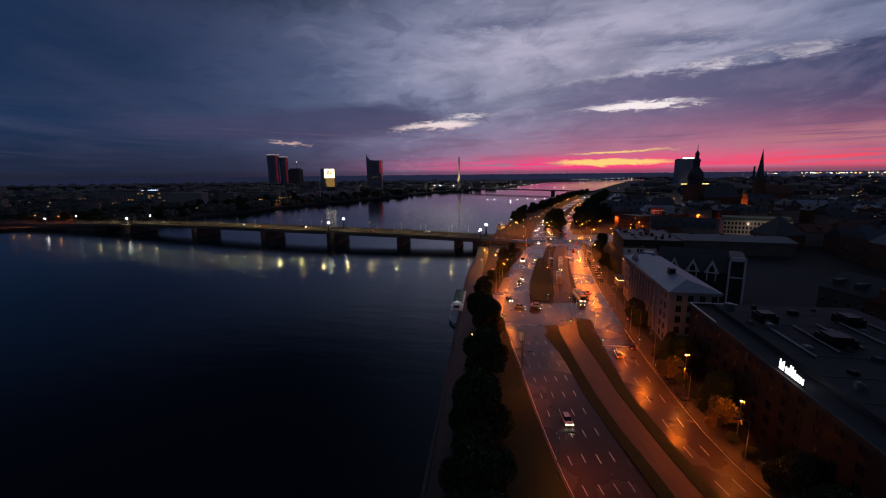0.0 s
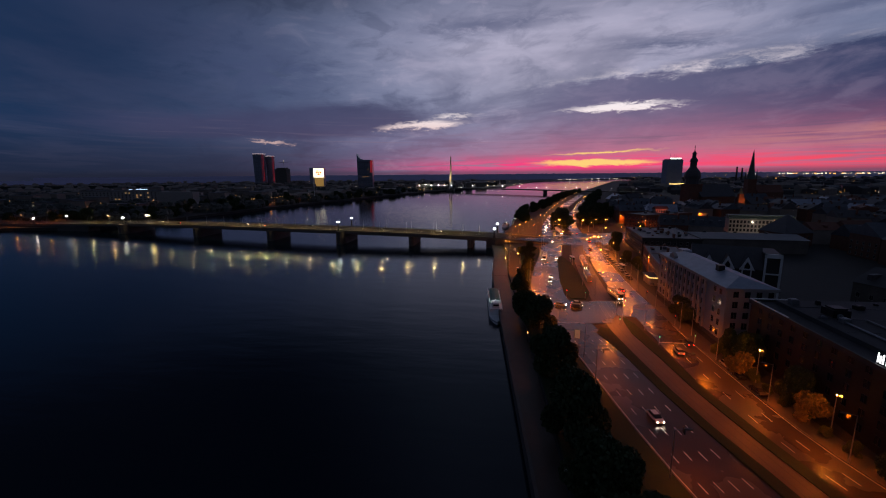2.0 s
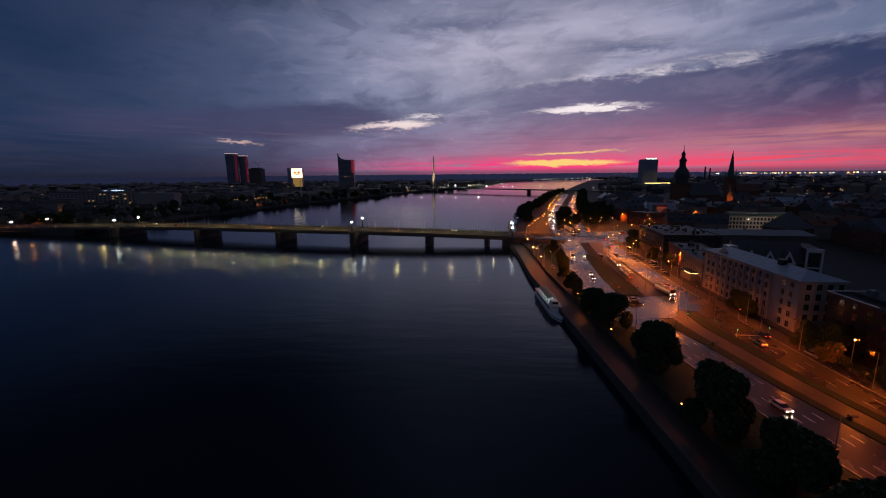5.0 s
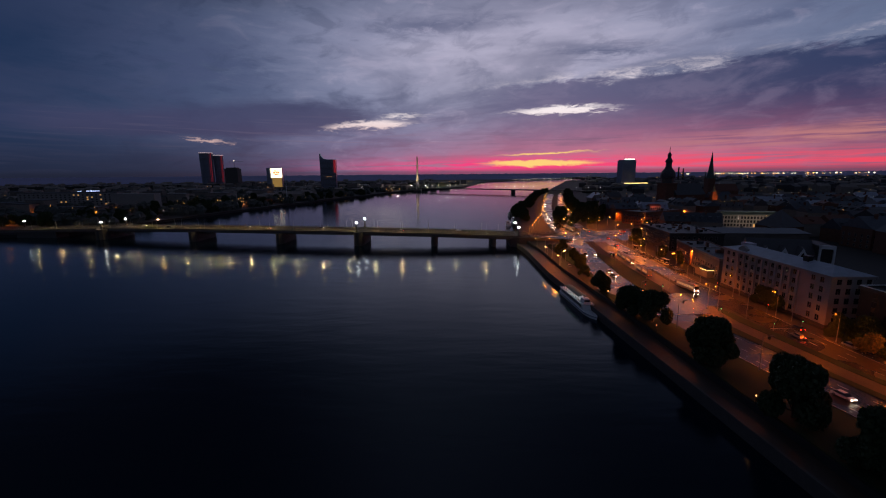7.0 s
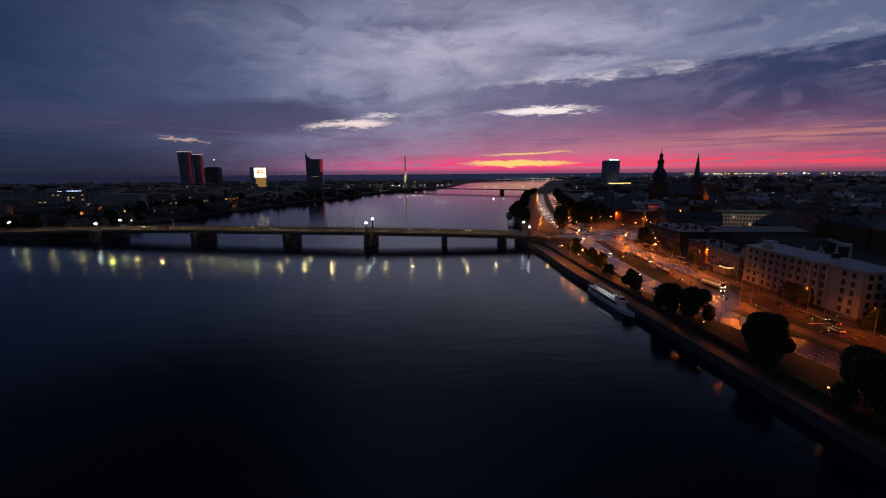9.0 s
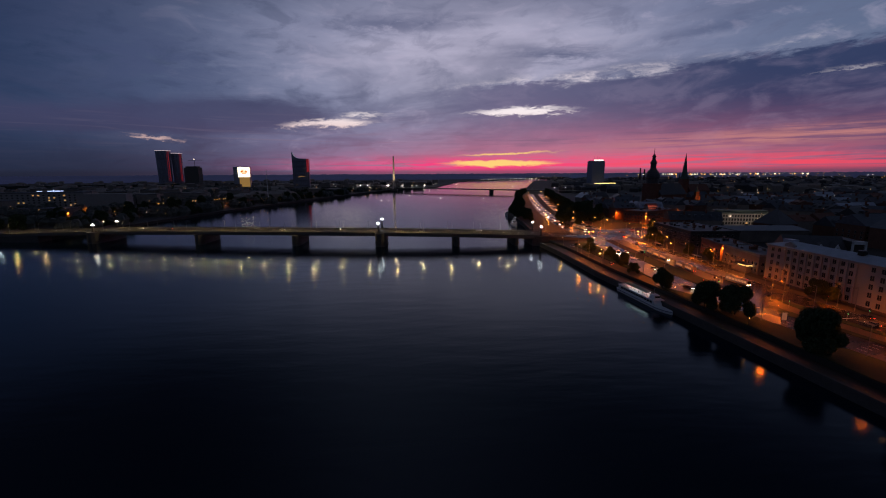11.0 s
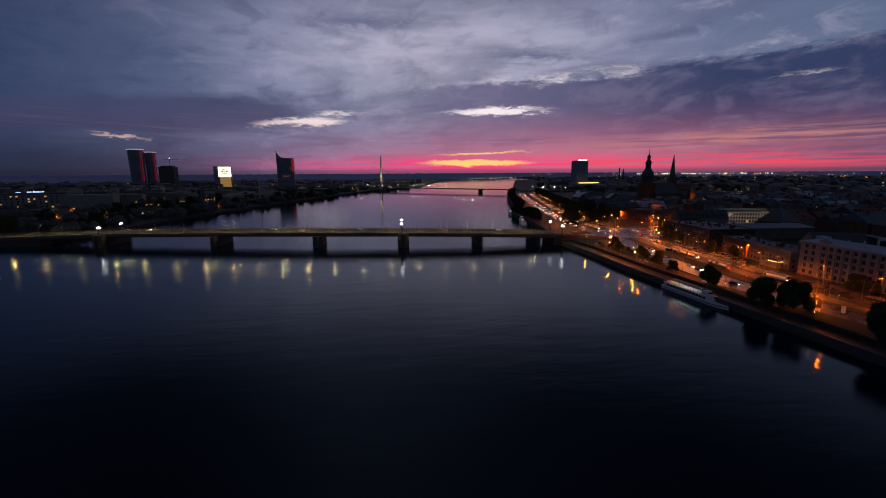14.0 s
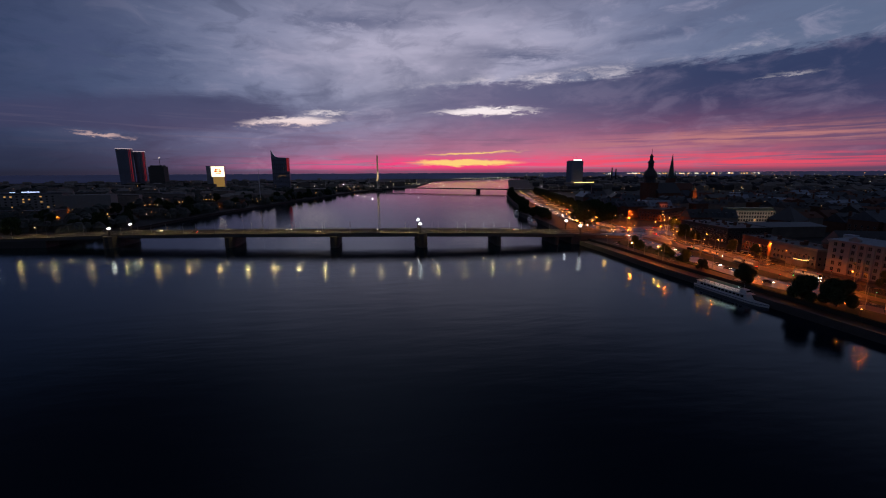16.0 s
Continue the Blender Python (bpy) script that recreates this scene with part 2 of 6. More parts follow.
def water_material():
    """Dark water under a gloss of small waves; the far reach lies calmer."""
    m = bpy.data.materials.new("river_water")
    m.use_nodes = True
    nt = m.node_tree
    nt.nodes.clear()
    make, link = nt.nodes.new, nt.links.new

    def ranged(src, a0, a1, b0, b1):
        n = make("ShaderNodeMapRange")
        link(src, n.inputs[0])
        for i, v in enumerate((a0, a1, b0, b1)):
            n.inputs[i + 1].default_value = v
        return n.outputs[0]

    def calc(op, p, q):
        n = make("ShaderNodeMath")
        n.operation = op
        for sock, v in zip(n.inputs, (p, q)):
            if isinstance(v, (int, float)):
                sock.default_value = v
            else:
                link(v, sock)
        return n.outputs[0]

    tc, mp, sx = make("ShaderNodeTexCoord"), make("ShaderNodeMapping"), make("ShaderNodeSeparateXYZ")
    mp.inputs["Scale"].default_value = (0.36, 1.0, 1.0)
    mp.inputs["Rotation"].default_value = (0, 0, 0.12)
    link(tc.outputs["Object"], mp.inputs["Vector"])
    link(tc.outputs["Object"], sx.inputs[0])
    waves = []
    for scale, detail in ((0.50, 2.0), (0.13, 2.0), (0.012, 3.0)):
        n = make("ShaderNodeTexNoise")
        link(mp.outputs[0], n.inputs["Vector"])
        n.inputs["Scale"].default_value, n.inputs["Detail"].default_value = scale, detail
        waves.append(n.outputs[0])
    height = calc("ADD", calc("MULTIPLY", waves[0], 0.55), calc("MULTIPLY", waves[1], 2.6))
    calm = ranged(sx.outputs[1], 420.0, 1050.0, 1.0, 0.07)
    bp = make("ShaderNodeBump")
    bp.inputs["Distance"].default_value = 0.6
    link(calc("MULTIPLY", ranged(waves[2], 0.35, 0.65, 0.045, 0.085), calm), bp.inputs["Strength"])
    link(height, bp.inputs["Height"])
    gloss, body, fres, mix, out = make("ShaderNodeBsdfGlossy"), make("ShaderNodeBsdfDiffuse"), make("ShaderNodeFresnel"), make("ShaderNodeMixShader"), make("ShaderNodeOutputMaterial")
    gloss.distribution = "BECKMANN"
    link(ranged(sx.outputs[1], 420.0, 1000.0, 0.165, 0.095), gloss.inputs["Roughness"])
    gloss.inputs["Color"].default_value = (0.82, 0.86, 0.88, 1)
    body.inputs["Color"].default_value = (0.002, 0.009, 0.022, 1)
    fres.inputs["IOR"].default_value = 1.30
    for n in (gloss, fres):
        link(bp.outputs[0], n.inputs["Normal"])
    link(fres.outputs[0], mix.inputs[0])
    link(body.outputs[0], mix.inputs[1])
    link(gloss.outputs[0], mix.inputs[2])
    link(mix.outputs[0], out.inputs[0])
    return m


M_WATER = water_material()
M_ASPHALT = mat("wet_asphalt", (0.052, 0.045, 0.040), 0.40, vary=0.3, scale=0.15, fine=3.0)
M_ASPHALT.node_tree.nodes["Principled BSDF"].inputs["Specular IOR Level"].default_value = 0.30
# puddles and drier patches on the carriageways
_nt = M_ASPHALT.node_tree
_tc, _wn, _mr = _nt.nodes.new("ShaderNodeTexCoord"), _nt.nodes.new("ShaderNodeTexNoise"), _nt.nodes.new("ShaderNodeMapRange")
_nt.links.new(_tc.outputs["Object"], _wn.inputs["Vector"])
_wn.inputs["Scale"].default_value, _wn.inputs["Detail"].default_value = 0.06, 5.0
_nt.links.new(_wn.outputs[0], _mr.inputs[0])
_mr.inputs[1].default_value, _mr.inputs[2].default_value = 0.30, 0.70
_mr.inputs[3].default_value, _mr.inputs[4].default_value = 0.17, 0.36
_nt.links.new(_mr.outputs[0], _nt.nodes["Principled BSDF"].inputs["Roughness"])
M_TRAM = mat("tram_bed_paving", (0.072, 0.055, 0.042), 0.55, vary=0.35, scale=0.3, fine=4.0)
M_PAVE = mat("pavement_slabs", (0.055, 0.048, 0.044), 0.65, vary=0.35, scale=0.4, fine=3.0)
M_FOOT = mat("bridge_footway_slabs", (0.060, 0.054, 0.048), 0.8, vary=0.35, scale=0.4, fine=3.0)
M_BRICKPAVE = mat("brick_paving", (0.075, 0.045, 0.034), 0.6, vary=0.35, scale=0.4, fine=3.0)
M_GRASS = mat("grass", (0.008, 0.032, 0.008), 0.9, vary=0.45, scale=0.25, fine=5.0, bump=0.6)
M_EARTH = mat("town_ground", (0.026, 0.025, 0.025), 0.8, vary=0.4, scale=0.03, fine=0.5)
M_STONE = mat("quay_granite", (0.085, 0.076, 0.072), 0.7, vary=0.4, scale=0.5, fine=3.0)
M_CONC = mat("bridge_concrete", (0.13, 0.12, 0.11), 0.75, vary=0.4, scale=0.15, fine=2.0)
M_LINE = mat("road_paint", (0.72, 0.70, 0.66), 0.5, vary=0.3, scale=1.5, fine=9.0, bump=0)
M_PLASTER = mat("pale_plaster", (0.37, 0.345, 0.325), 0.8, vary=0.2, scale=0.25, fine=3.0)
M_TOWN = mat("town_plaster", (0.27, 0.23, 0.20), 0.8, vary=0.45, scale=0.2, fine=2.0, islands=True)
M_DARKWALL = mat("dark_cladding", (0.050, 0.046, 0.044), 0.6, vary=0.35, scale=0.2, fine=2.0)
M_BRICK = mat("old_brick", (0.20, 0.085, 0.055), 0.8, vary=0.4, scale=0.3, fine=4.0)
M_SHEET = mat("zinc_roof", (0.40, 0.44, 0.52), 0.45, 0.10, vary=0.3, scale=0.35, fine=2.0)
M_TIN = mat("weathered_tin_roof", (0.105, 0.115, 0.135), 0.5, 0.15, vary=0.45, scale=0.4, fine=2.5, islands=True)
M_ROOF = mat("dark_roof", (0.085, 0.080, 0.086), 0.55, vary=0.4, scale=0.4, fine=3.0, islands=True)
M_DECK = mat("bridge_asphalt", (0.045, 0.040, 0.036), 0.75, vary=0.35, scale=0.2, fine=2.0)
M_DECK.node_tree.nodes["Principled BSDF"].inputs["Specular IOR Level"].default_value = 0.12
M_PANEL = mat("dark_facade_panels", (0.013, 0.012, 0.012), 0.5, vary=0.35, scale=0.2, fine=2.0)
M_BITUMEN = mat("roofing_felt", (0.050, 0.049, 0.056), 0.8, vary=0.4, scale=0.2, fine=2.0)
M_TILE = mat("clay_roof", (0.19, 0.075, 0.05), 0.7, vary=0.4, scale=0.5, fine=5.0, islands=True)
M_GLASS = mat("dark_window_glass", (0.018, 0.020, 0.026), 0.10, vary=0.3, bump=0)
M_TOWERGLASS = mat("tower_glass", (0.30, 0.33, 0.42), 0.25, vary=0.3, scale=0.02, fine=0.2, bump=0)
M_WHITE = mat("white_paint", (0.80, 0.80, 0.80), 0.4, vary=0.12, scale=0.6, fine=4.0, bump=0.05)
M_DARK = mat("dark_metal", (0.035, 0.035, 0.038), 0.45, 0.6, vary=0.3, bump=0.05)
M_STEEL = mat("galvanised_steel", (0.30, 0.31, 0.32), 0.45, 0.8, vary=0.25, bump=0.05)
M_RAIL = mat("dull_rail_steel", (0.06, 0.05, 0.045), 0.55, 0.5, vary=0.3, bump=0)
M_BARK = mat("bark", (0.07, 0.052, 0.038), 0.9, vary=0.4, scale=2.0, fine=12.0, bump=0.5)
M_LEAF = mat("lime_leaves", (0.045, 0.070, 0.022), 0.65, vary=0.5, scale=0.6, fine=4.0, bump=0)
# lighter, yellower leaf copy: part of the lantern glow is in the colour
M_LEAF_LIT = mat("lantern_lit_leaves", (0.17, 0.125, 0.030), 0.6, vary=0.5, scale=0.6, fine=4.0, bump=0)
# leaves paled and greyed: distance haze is put into this colour
M_LEAF_HAZED = mat("hazed_far_leaves", (0.095, 0.105, 0.095), 0.9, vary=0.4, scale=0.05, fine=0.5, bump=0)
M_WOODS = mat("far_woods", (0.035, 0.040, 0.034), 0.9, vary=0.4, scale=0.02, fine=0.2, bump=0)
M_COPPER = mat("green_copper", (0.10, 0.15, 0.13), 0.6, 0.2, vary=0.35, scale=0.3, fine=2.0)
M_GREENCAN = mat("green_awning", (0.10, 0.26, 0.19), 0.6, vary=0.2, scale=0.7)
M_RED = mat("red_paint", (0.35, 0.03, 0.03), 0.4, vary=0.2, bump=0)
M_BLUE = mat("blue_paint", (0.03, 0.08, 0.22), 0.35, vary=0.2, bump=0)
M_CREAM = mat("cream_paint", (0.36, 0.32, 0.25), 0.4, vary=0.15, bump=0)
M_GREY = mat("silver_car_paint", (0.32, 0.33, 0.35), 0.3, 0.5, vary=0.1, bump=0)
M_BLACK = mat("rubber", (0.018, 0.018, 0.018), 0.8, vary=0.3, bump=0)

# haze over the far woods, put in as a faint bluish glow
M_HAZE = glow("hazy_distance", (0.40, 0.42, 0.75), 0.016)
G_BOAT_FILL = glow("boat_fill_light", (0.75, 0.92, 1.0), 5.0, False)
G_LANTERN = glow("lantern_bulb", (1.0, 0.27, 0.022), 1000.0, False)
G_SODIUM = glow("sodium_lamp", (1.0, 0.16, 0.004), 1080.0, False)
G_BRIDGE = glow("bridge_lamp", (1.0, 0.72, 0.30), 480.0, False)
G_BRIDGE_F = glow("dim_bridge_lamp", (1.0, 0.72, 0.30), 170.0, False)
G_BRIDGE_O = glow("bridge_end_lamp", (1.0, 0.22, 0.03), 520.0, False)
G_SODIUM_W = glow("dim_sodium_lamp", (1.0, 0.15, 0.006), 640.0, False)
G_SODIUM_E = glow("strong_sodium_lamp", (1.0, 0.20, 0.008), 1700.0, False)
G_FARLAMP = glow("far_bridge_lamp", (1.0, 0.86, 0.74), 170.0, False)
G_BULB = glow("warm_bulb", (1.0, 0.40, 0.07), 15.0)
G_QUAY = glow("quay_lamp", (1.0, 0.46, 0.05), 240.0, False)
G_GLOBE = glow("white_globe", (0.92, 1.0, 0.98), 24.0, False)
G_HEAD = glow("headlamp", (1.0, 0.86, 0.62), 40.0)
G_TAIL = glow("tail_lamp", (1.0, 0.04, 0.02), 10.0)
G_WIN = glow("lit_window", (1.0, 0.50, 0.16), 0.55)
G_SIGN = glow("white_sign", (1.0, 1.0, 1.0), 1.7)
G_CITY_W = glow("far_lights_warm", (1.0, 0.42, 0.11), 3.2)
G_CITY_C = glow("far_lights_white", (1.0, 0.82, 0.60), 3.6)
G_NEON_G = glow("green_neon", (0.75, 1.0, 0.82), 2.6)
G_REDLED = glow("red_led", (1.0, 0.06, 0.09), 0.15)
G_SCREEN = glow("screen_light", (1.0, 0.86, 0.55), 2.2)
G_YELLOW = glow("yellow_neon", (1.0, 0.66, 0.22), 2.2)
G_BLUE = glow("blue_neon", (0.50, 0.64, 1.0), 1.5)

# ---- building blocks --------------------------------------------------------


def part(name, bm, material, parent=None, label=""):
    """Links a bmesh as one mesh object, under a thing or a part where one is given."""
    me = bpy.data.meshes.new(name)
    bm.to_mesh(me)
    bm.free()
    me.materials.append(material)
    ob = new(name, me)
    if parent is not None:
        ob.parent = parent
    if label:
        ob["label"] = label
    return ob


def share(name, me, parent, m=None):
    """One more object on mesh data that is there already."""
    ob = new(name, me)
    ob.parent = parent
    if m is not None:
        ob.matrix_basis = m
    return ob


def thing(name, label, category, group="", kind="", at=None):
    ob = new(name)
    ob.empty_display_size = 0.5
    if at is not None:
        ob.matrix_basis = at
    return tagged(ob, label, category, group, kind)


def box(bm, x0, x1, y0, y1, z0, z1):
    v = [bm.verts.new(p) for p in ((x0, y0, z0), (x1, y0, z0), (x1, y1, z0), (x0, y1, z0), (x0, y0, z1), (x1, y0, z1), (x1, y1, z1), (x0, y1, z1))]
    for f in ((3, 2, 1, 0), (4, 5, 6, 7), (0, 1, 5, 4), (1, 2, 6, 5), (2, 3, 7, 6), (3, 0, 4, 7)):
        bm.faces.new([v[i] for i in f])
    return bm


def boxes(*bs):
    bm = bmesh.new()
    for b in bs:
        box(bm, *b)
    return bm


def prism(bm, pts, z0, z1):
    """An upright block on a polygon; z0 and z1 may be functions of x and y."""
    f0 = z0 if callable(z0) else (lambda x, y: z0)
    f1 = z1 if callable(z1) else (lambda x, y: z1)
    area = sum(a[0] * b[1] - b[0] * a[1] for a, b in zip(pts, pts[1:] + pts[:1]))
    pts = pts if area > 0 else pts[::-1]
    lo = [bm.verts.new((x, y, f0(x, y))) for x, y in pts]
    hi = [bm.verts.new((x, y, f1(x, y))) for x, y in pts]
    bm.faces.new(hi)
    bm.faces.new(lo[::-1])
    n = len(pts)
    for i in range(n):
        j = (i + 1) % n
        bm.faces.new((lo[i], lo[j], hi[j], hi[i]))
    return bm


def tube(bm, profile, sides=12, x=0.0, y=0.0, caps=True):
    """A turned body from (radius, height) pairs."""
    rings = []
    for r, z in profile:
        rings.append([bm.verts.new((x + r * math.cos(2 * math.pi * i / sides), y + r * math.sin(2 * math.pi * i / sides), z)) for i in range(sides)])
    for a, b in zip(rings, rings[1:]):
        for i in range(sides):
            j = (i + 1) % sides
            bm.faces.new((a[i], a[j], b[j], b[i]))
    if caps:
        bm.faces.new(rings[0][::-1])
        bm.faces.new(rings[-1])
    return bm


def rod(bm, a, b, r0, r1=None, sides=6):
    """A round bar between two points."""
    a, b = Vector(a), Vector(b)
    r1 = r0 if r1 is None else r1
    q = (b - a).to_track_quat("Z", "Y")
    rings = []
    for p, r in ((a, r0), (b, r1)):
        rings.append([bm.verts.new(p + q @ Vector((r * math.cos(2 * math.pi * i / sides), r * math.sin(2 * math.pi * i / sides), 0))) for i in range(sides)])
    for i in range(sides):
        j = (i + 1) % sides
        bm.faces.new((rings[0][i], rings[0][j], rings[1][j], rings[1][i]))
    bm.faces.new(rings[0][::-1])
    bm.faces.new(rings[1])
    return bm


def ball(bm, x, y, z, r, sub=1):
    m = Matrix.Translation((x, y, z))
    bmesh.ops.create_icosphere(bm, subdivisions=sub, radius=r, matrix=m)
    return bm


def strip(pts, w0, w1, z):
    """The polygon of a band beside a line of points, from offset w0 to w1 (to its right)."""
    out_a, out_b = [], []
    for i, p in enumerate(pts):
        a, b = pts[max(0, i - 1)], pts[min(len(pts) - 1, i + 1)]
        d = Vector((b[0] - a[0], b[1] - a[1])).normalized()
        n = Vector((d.y, -d.x))
        out_a.append((p[0] + n.x * w0, p[1] + n.y * w0))
        out_b.append((p[0] + n.x * w1, p[1] + n.y * w1))
    return out_a, out_b


def band(bm, pts, w0, w1, z, thick=0.0):
    """A flat ribbon along a line; z is a number or a function of the index."""
    a, b = strip(pts, w0, w1, z)
    fz = z if callable(z) else (lambda i: z)
    va = [bm.verts.new((*p, fz(i))) for i, p in enumerate(a)]
    vb = [bm.verts.new((*p, fz(i))) for i, p in enumerate(b)]
    if thick:
        la = [bm.verts.new((*p, fz(i) - thick)) for i, p in enumerate(a)]
        lb = [bm.verts.new((*p, fz(i) - thick)) for i, p in enumerate(b)]
    for i in range(len(pts) - 1):
        bm.faces.new((va[i], vb[i], vb[i + 1], va[i + 1]))
        if thick:
            bm.faces.new((la[i + 1], lb[i + 1], lb[i], la[i]))
            bm.faces.new((va[i + 1], la[i + 1], la[i], va[i]))
            bm.faces.new((vb[i], lb[i], lb[i + 1], vb[i + 1]))
    if thick:
        bm.faces.new((va[0], la[0], lb[0], vb[0]))
        bm.faces.new((vb[-1], lb[-1], la[-1], va[-1]))
    return bm


def smooth_line(pts, step=8.0):
    """Points along a gently curved line through the given ones."""
    out = []
    n = len(pts)
    for i in range(n - 1):
        p0, p1, p2, p3 = (Vector(pts[max(0, min(n - 1, k))]) for k in (i - 1, i, i + 1, i + 2))
        m = max(1, int((p2 - p1).length / step))
        for j in range(m):
            t = j / m
            out.append(tuple(0.5 * ((2 * p1) + (p2 - p0) * t + (2 * p0 - 5 * p1 + 4 * p2 - p3) * t * t + (3 * p1 - p0 - 3 * p2 + p3) * t ** 3)))
    out.append(tuple(pts[-1]))
    return out


def at_y(line, y):
    """x on a line of points that climbs in y."""
    for a, b in zip(line, line[1:]):
        if a[1] <= y <= b[1]:
            return a[0] + (b[0] - a[0]) * (y - a[1]) / (b[1] - a[1])
    return line[0][0] if y < line[0][1] else line[-1][0]


rng = random.Random(11)
ROAD = 5.0          # height of the embankment road over the river
PROM = 3.0          # height of the promenade

# ---- the ground and the river ----------------------------------------------
QUAY = [(2.0, -60), (-2.0, 0), (-8.6, 78), (-14.6, 150), (-20.5, 222), (-21.5, 285), (-24, 318), (-25, 356), (-10, 446), (-6, 543), (28, 651), (95, 939), (200, 1268), (613, 2650), (1093, 3363), (1700, 3900)]
LEFT_SHORE = [(-780, -60), (-720, 150), (-630, 300), (-550, 376), (-456, 384), (-450, 420), (-440, 524), (-423, 630), (-392, 772), (-342, 994), (-300, 1150), (-222, 1400), (-61, 1672), (131, 2662), (386, 3168), (982, 3771), (1500, 4150)]

bm = bmesh.new()
vs = [bm.verts.new(p) for p in ((-6000, -2500, 0), (6000, -2500, 0), (6000, 4990, 0), (-6000, 4990, 0))]
bm.faces.new(vs)
tagged(part("water", bm, M_WATER), "calm dark river water with faint ripples", "river", kind="structure")

bm = bmesh.new()
# right bank behind the promenade, left bank, and the land that closes the river
prism(bm, [(3.0, -60), (0, 0), (-2.5, 78), (-6.5, 150), (-12, 222), (-13, 285), (-16, 318), (-18, 356), (-6, 446), (-2, 543), (32, 651), (99, 939), (204, 1268), (617, 2650), (1097, 3363), (1700, 3896), (6000, 3896), (6000, -2400), (60, -2400)], -2.0, ROAD - 0.15)
prism(bm, LEFT_SHORE + [(1500, 4980), (-6000, 4980), (-6000, -2400), (-640, -2400)], -2.0, 3.0)
prism(bm, [(1490, 3898), (6000, 3898), (6000, 4982), (1490, 4982)], -2.0, 3.0)
tagged(part("ground", bm, M_EARTH), "dark town ground on both banks of the river", "ground", kind="structure")



def in_canal(x, y, r=0.0):
    return 560 - r < y < 960 + r and -136 - r < x - at_y(LEFT_SHORE, y) < -80 + r


bm = bmesh.new()
cl = [(at_y(LEFT_SHORE, y), y) for y in range(560, 961, 20)]
for (xa, ya), (xb, yb) in zip(cl, cl[1:]):
    bm.faces.new([bm.verts.new(p) for p in ((xa - 136, ya, 3.012), (xa - 80, ya, 3.012), (xb - 80, yb, 3.012), (xb - 136, yb, 3.012))])
bmesh.ops.remove_doubles(bm, verts=bm.verts, dist=0.01)
tagged(part("canal", bm, M_WATER), "still dark canal behind the spit of the far bank", "canal", kind="structure")
# promenade along the quay, with its wall
bm = bmesh.new()
near = [(x, y) for x, y in QUAY if y <= 222]
prism(bm, near + [(-11.8, 222.2), (-6.3, 150), (-2.3, 78), (0.2, 0), (3.2, -60)], -2.0, PROM)
tagged(part("promenade", bm, M_BRICKPAVE), "stone-paved riverside promenade on a quay wall", "promenade", kind="structure")
bm = bmesh.new()
prism(bm, [(-20.5, 222.2), (-21.5, 285), (-24, 318), (-14.2, 318), (-13.4, 285), (-11.6, 222.4)], -2.0, PROM)
tagged(part("bank", bm, M_BRICKPAVE), "sloping brick-red river bank below the bridge", "bank", kind="structure")
bm = bmesh.new()
band(bm, near + [(-21.5, 285), (-24, 318)], -0.25, 0.45, PROM + 0.35, 4.5)
tagged(part("quay_wall", bm, M_STONE), "rough granite quay wall with a coping", "quay wall", kind="structure")

# carriageways: river side, tram bed, town side
W_MID = smooth_line([(37, 24), (28.5, 55), (23.4, 74), (19.4, 94), (15.6, 117), (11.0, 142), (6.2, 172), (5.4, 190), (7.2, 214), (9.8, 236), (14.6, 268), (19, 305), (23, 340), (30, 430), (52, 565), (94, 756), (160, 1030)])
T_MID = smooth_line([(49, 24), (40.5, 52), (35.3, 78), (30.6, 103), (27.0, 134), (26.4, 165), (28.4, 205), (31, 245), (35, 290), (41, 330)])
E_MID = smooth_line([(61, 24), (51, 55), (43.6, 80), (41.2, 100), (39.8, 132), (39.6, 165), (39.8, 200), (41.2, 236), (44.2, 280), (47.5, 330), (51, 430), (75, 570), (118, 760), (184, 1030)])
Q_MID = smooth_line([(4, 160), (-3.4, 184), (-7.2, 226), (-9.2, 262), (-9.6, 300), (-9.2, 350), (-2, 410), (10, 470)])


def slab(name, line, half, z, m, label, category, kind="structure"):
    b = bmesh.new()
    band(b, line, -half, half, z, 0.4)
    return tagged(part(name, b, m), label, category, kind=kind)


slab("road_river", W_MID, 7.0, ROAD, M_ASPHALT, "wet four-lane asphalt embankment road at dusk", "road")
slab("tram_bed", T_MID, 4.2, ROAD + 0.02, M_TRAM, "paved tram bed between the two carriageways", "tram track")
slab("road_town", E_MID, 5.2, ROAD + 0.01, M_ASPHALT, "wet asphalt road lit orange by street lamps", "road")
bm = bmesh.new()
band(bm, Q_MID, -3.2, 3.2, lambda i: ROAD + 0.015 - max(0.0, min(1.0, (Q_MID[i][1] - 175) / 60)) * 0.9, 0.4)
tagged(part("quay_road", bm, M_ASPHALT), "narrow quay road that dips under the bridge", "road", kind="structure")
bm = bmesh.new()
prism(bm, [(1.0, 146), (24, 149), (27.5, 158), (34, 157), (45, 149), (46, 176), (25, 176), (20.7, 174), (13.8, 174), (-1.0, 178)], ROAD - 0.3, ROAD + 0.028)
tagged(part("junction", bm, M_ASPHALT), "wide asphalt junction of the embankment roads", "road", kind="structure")
bm = bmesh.new()
prism(bm, [(-14, 322), (-14, 352), (14, 352), (26, 372), (60, 376), (126, 396), (128, 382), (84, 352), (56, 312), (18, 318)], ROAD - 0.3, lambda x, y: ROAD + 0.03 + max(0.0, (12 - x) / 26) * 2.6)
tagged(part("bridgehead", bm, M_ASPHALT), "asphalt bridgehead square where the roads meet", "road", kind="structure")
bm = bmesh.new()
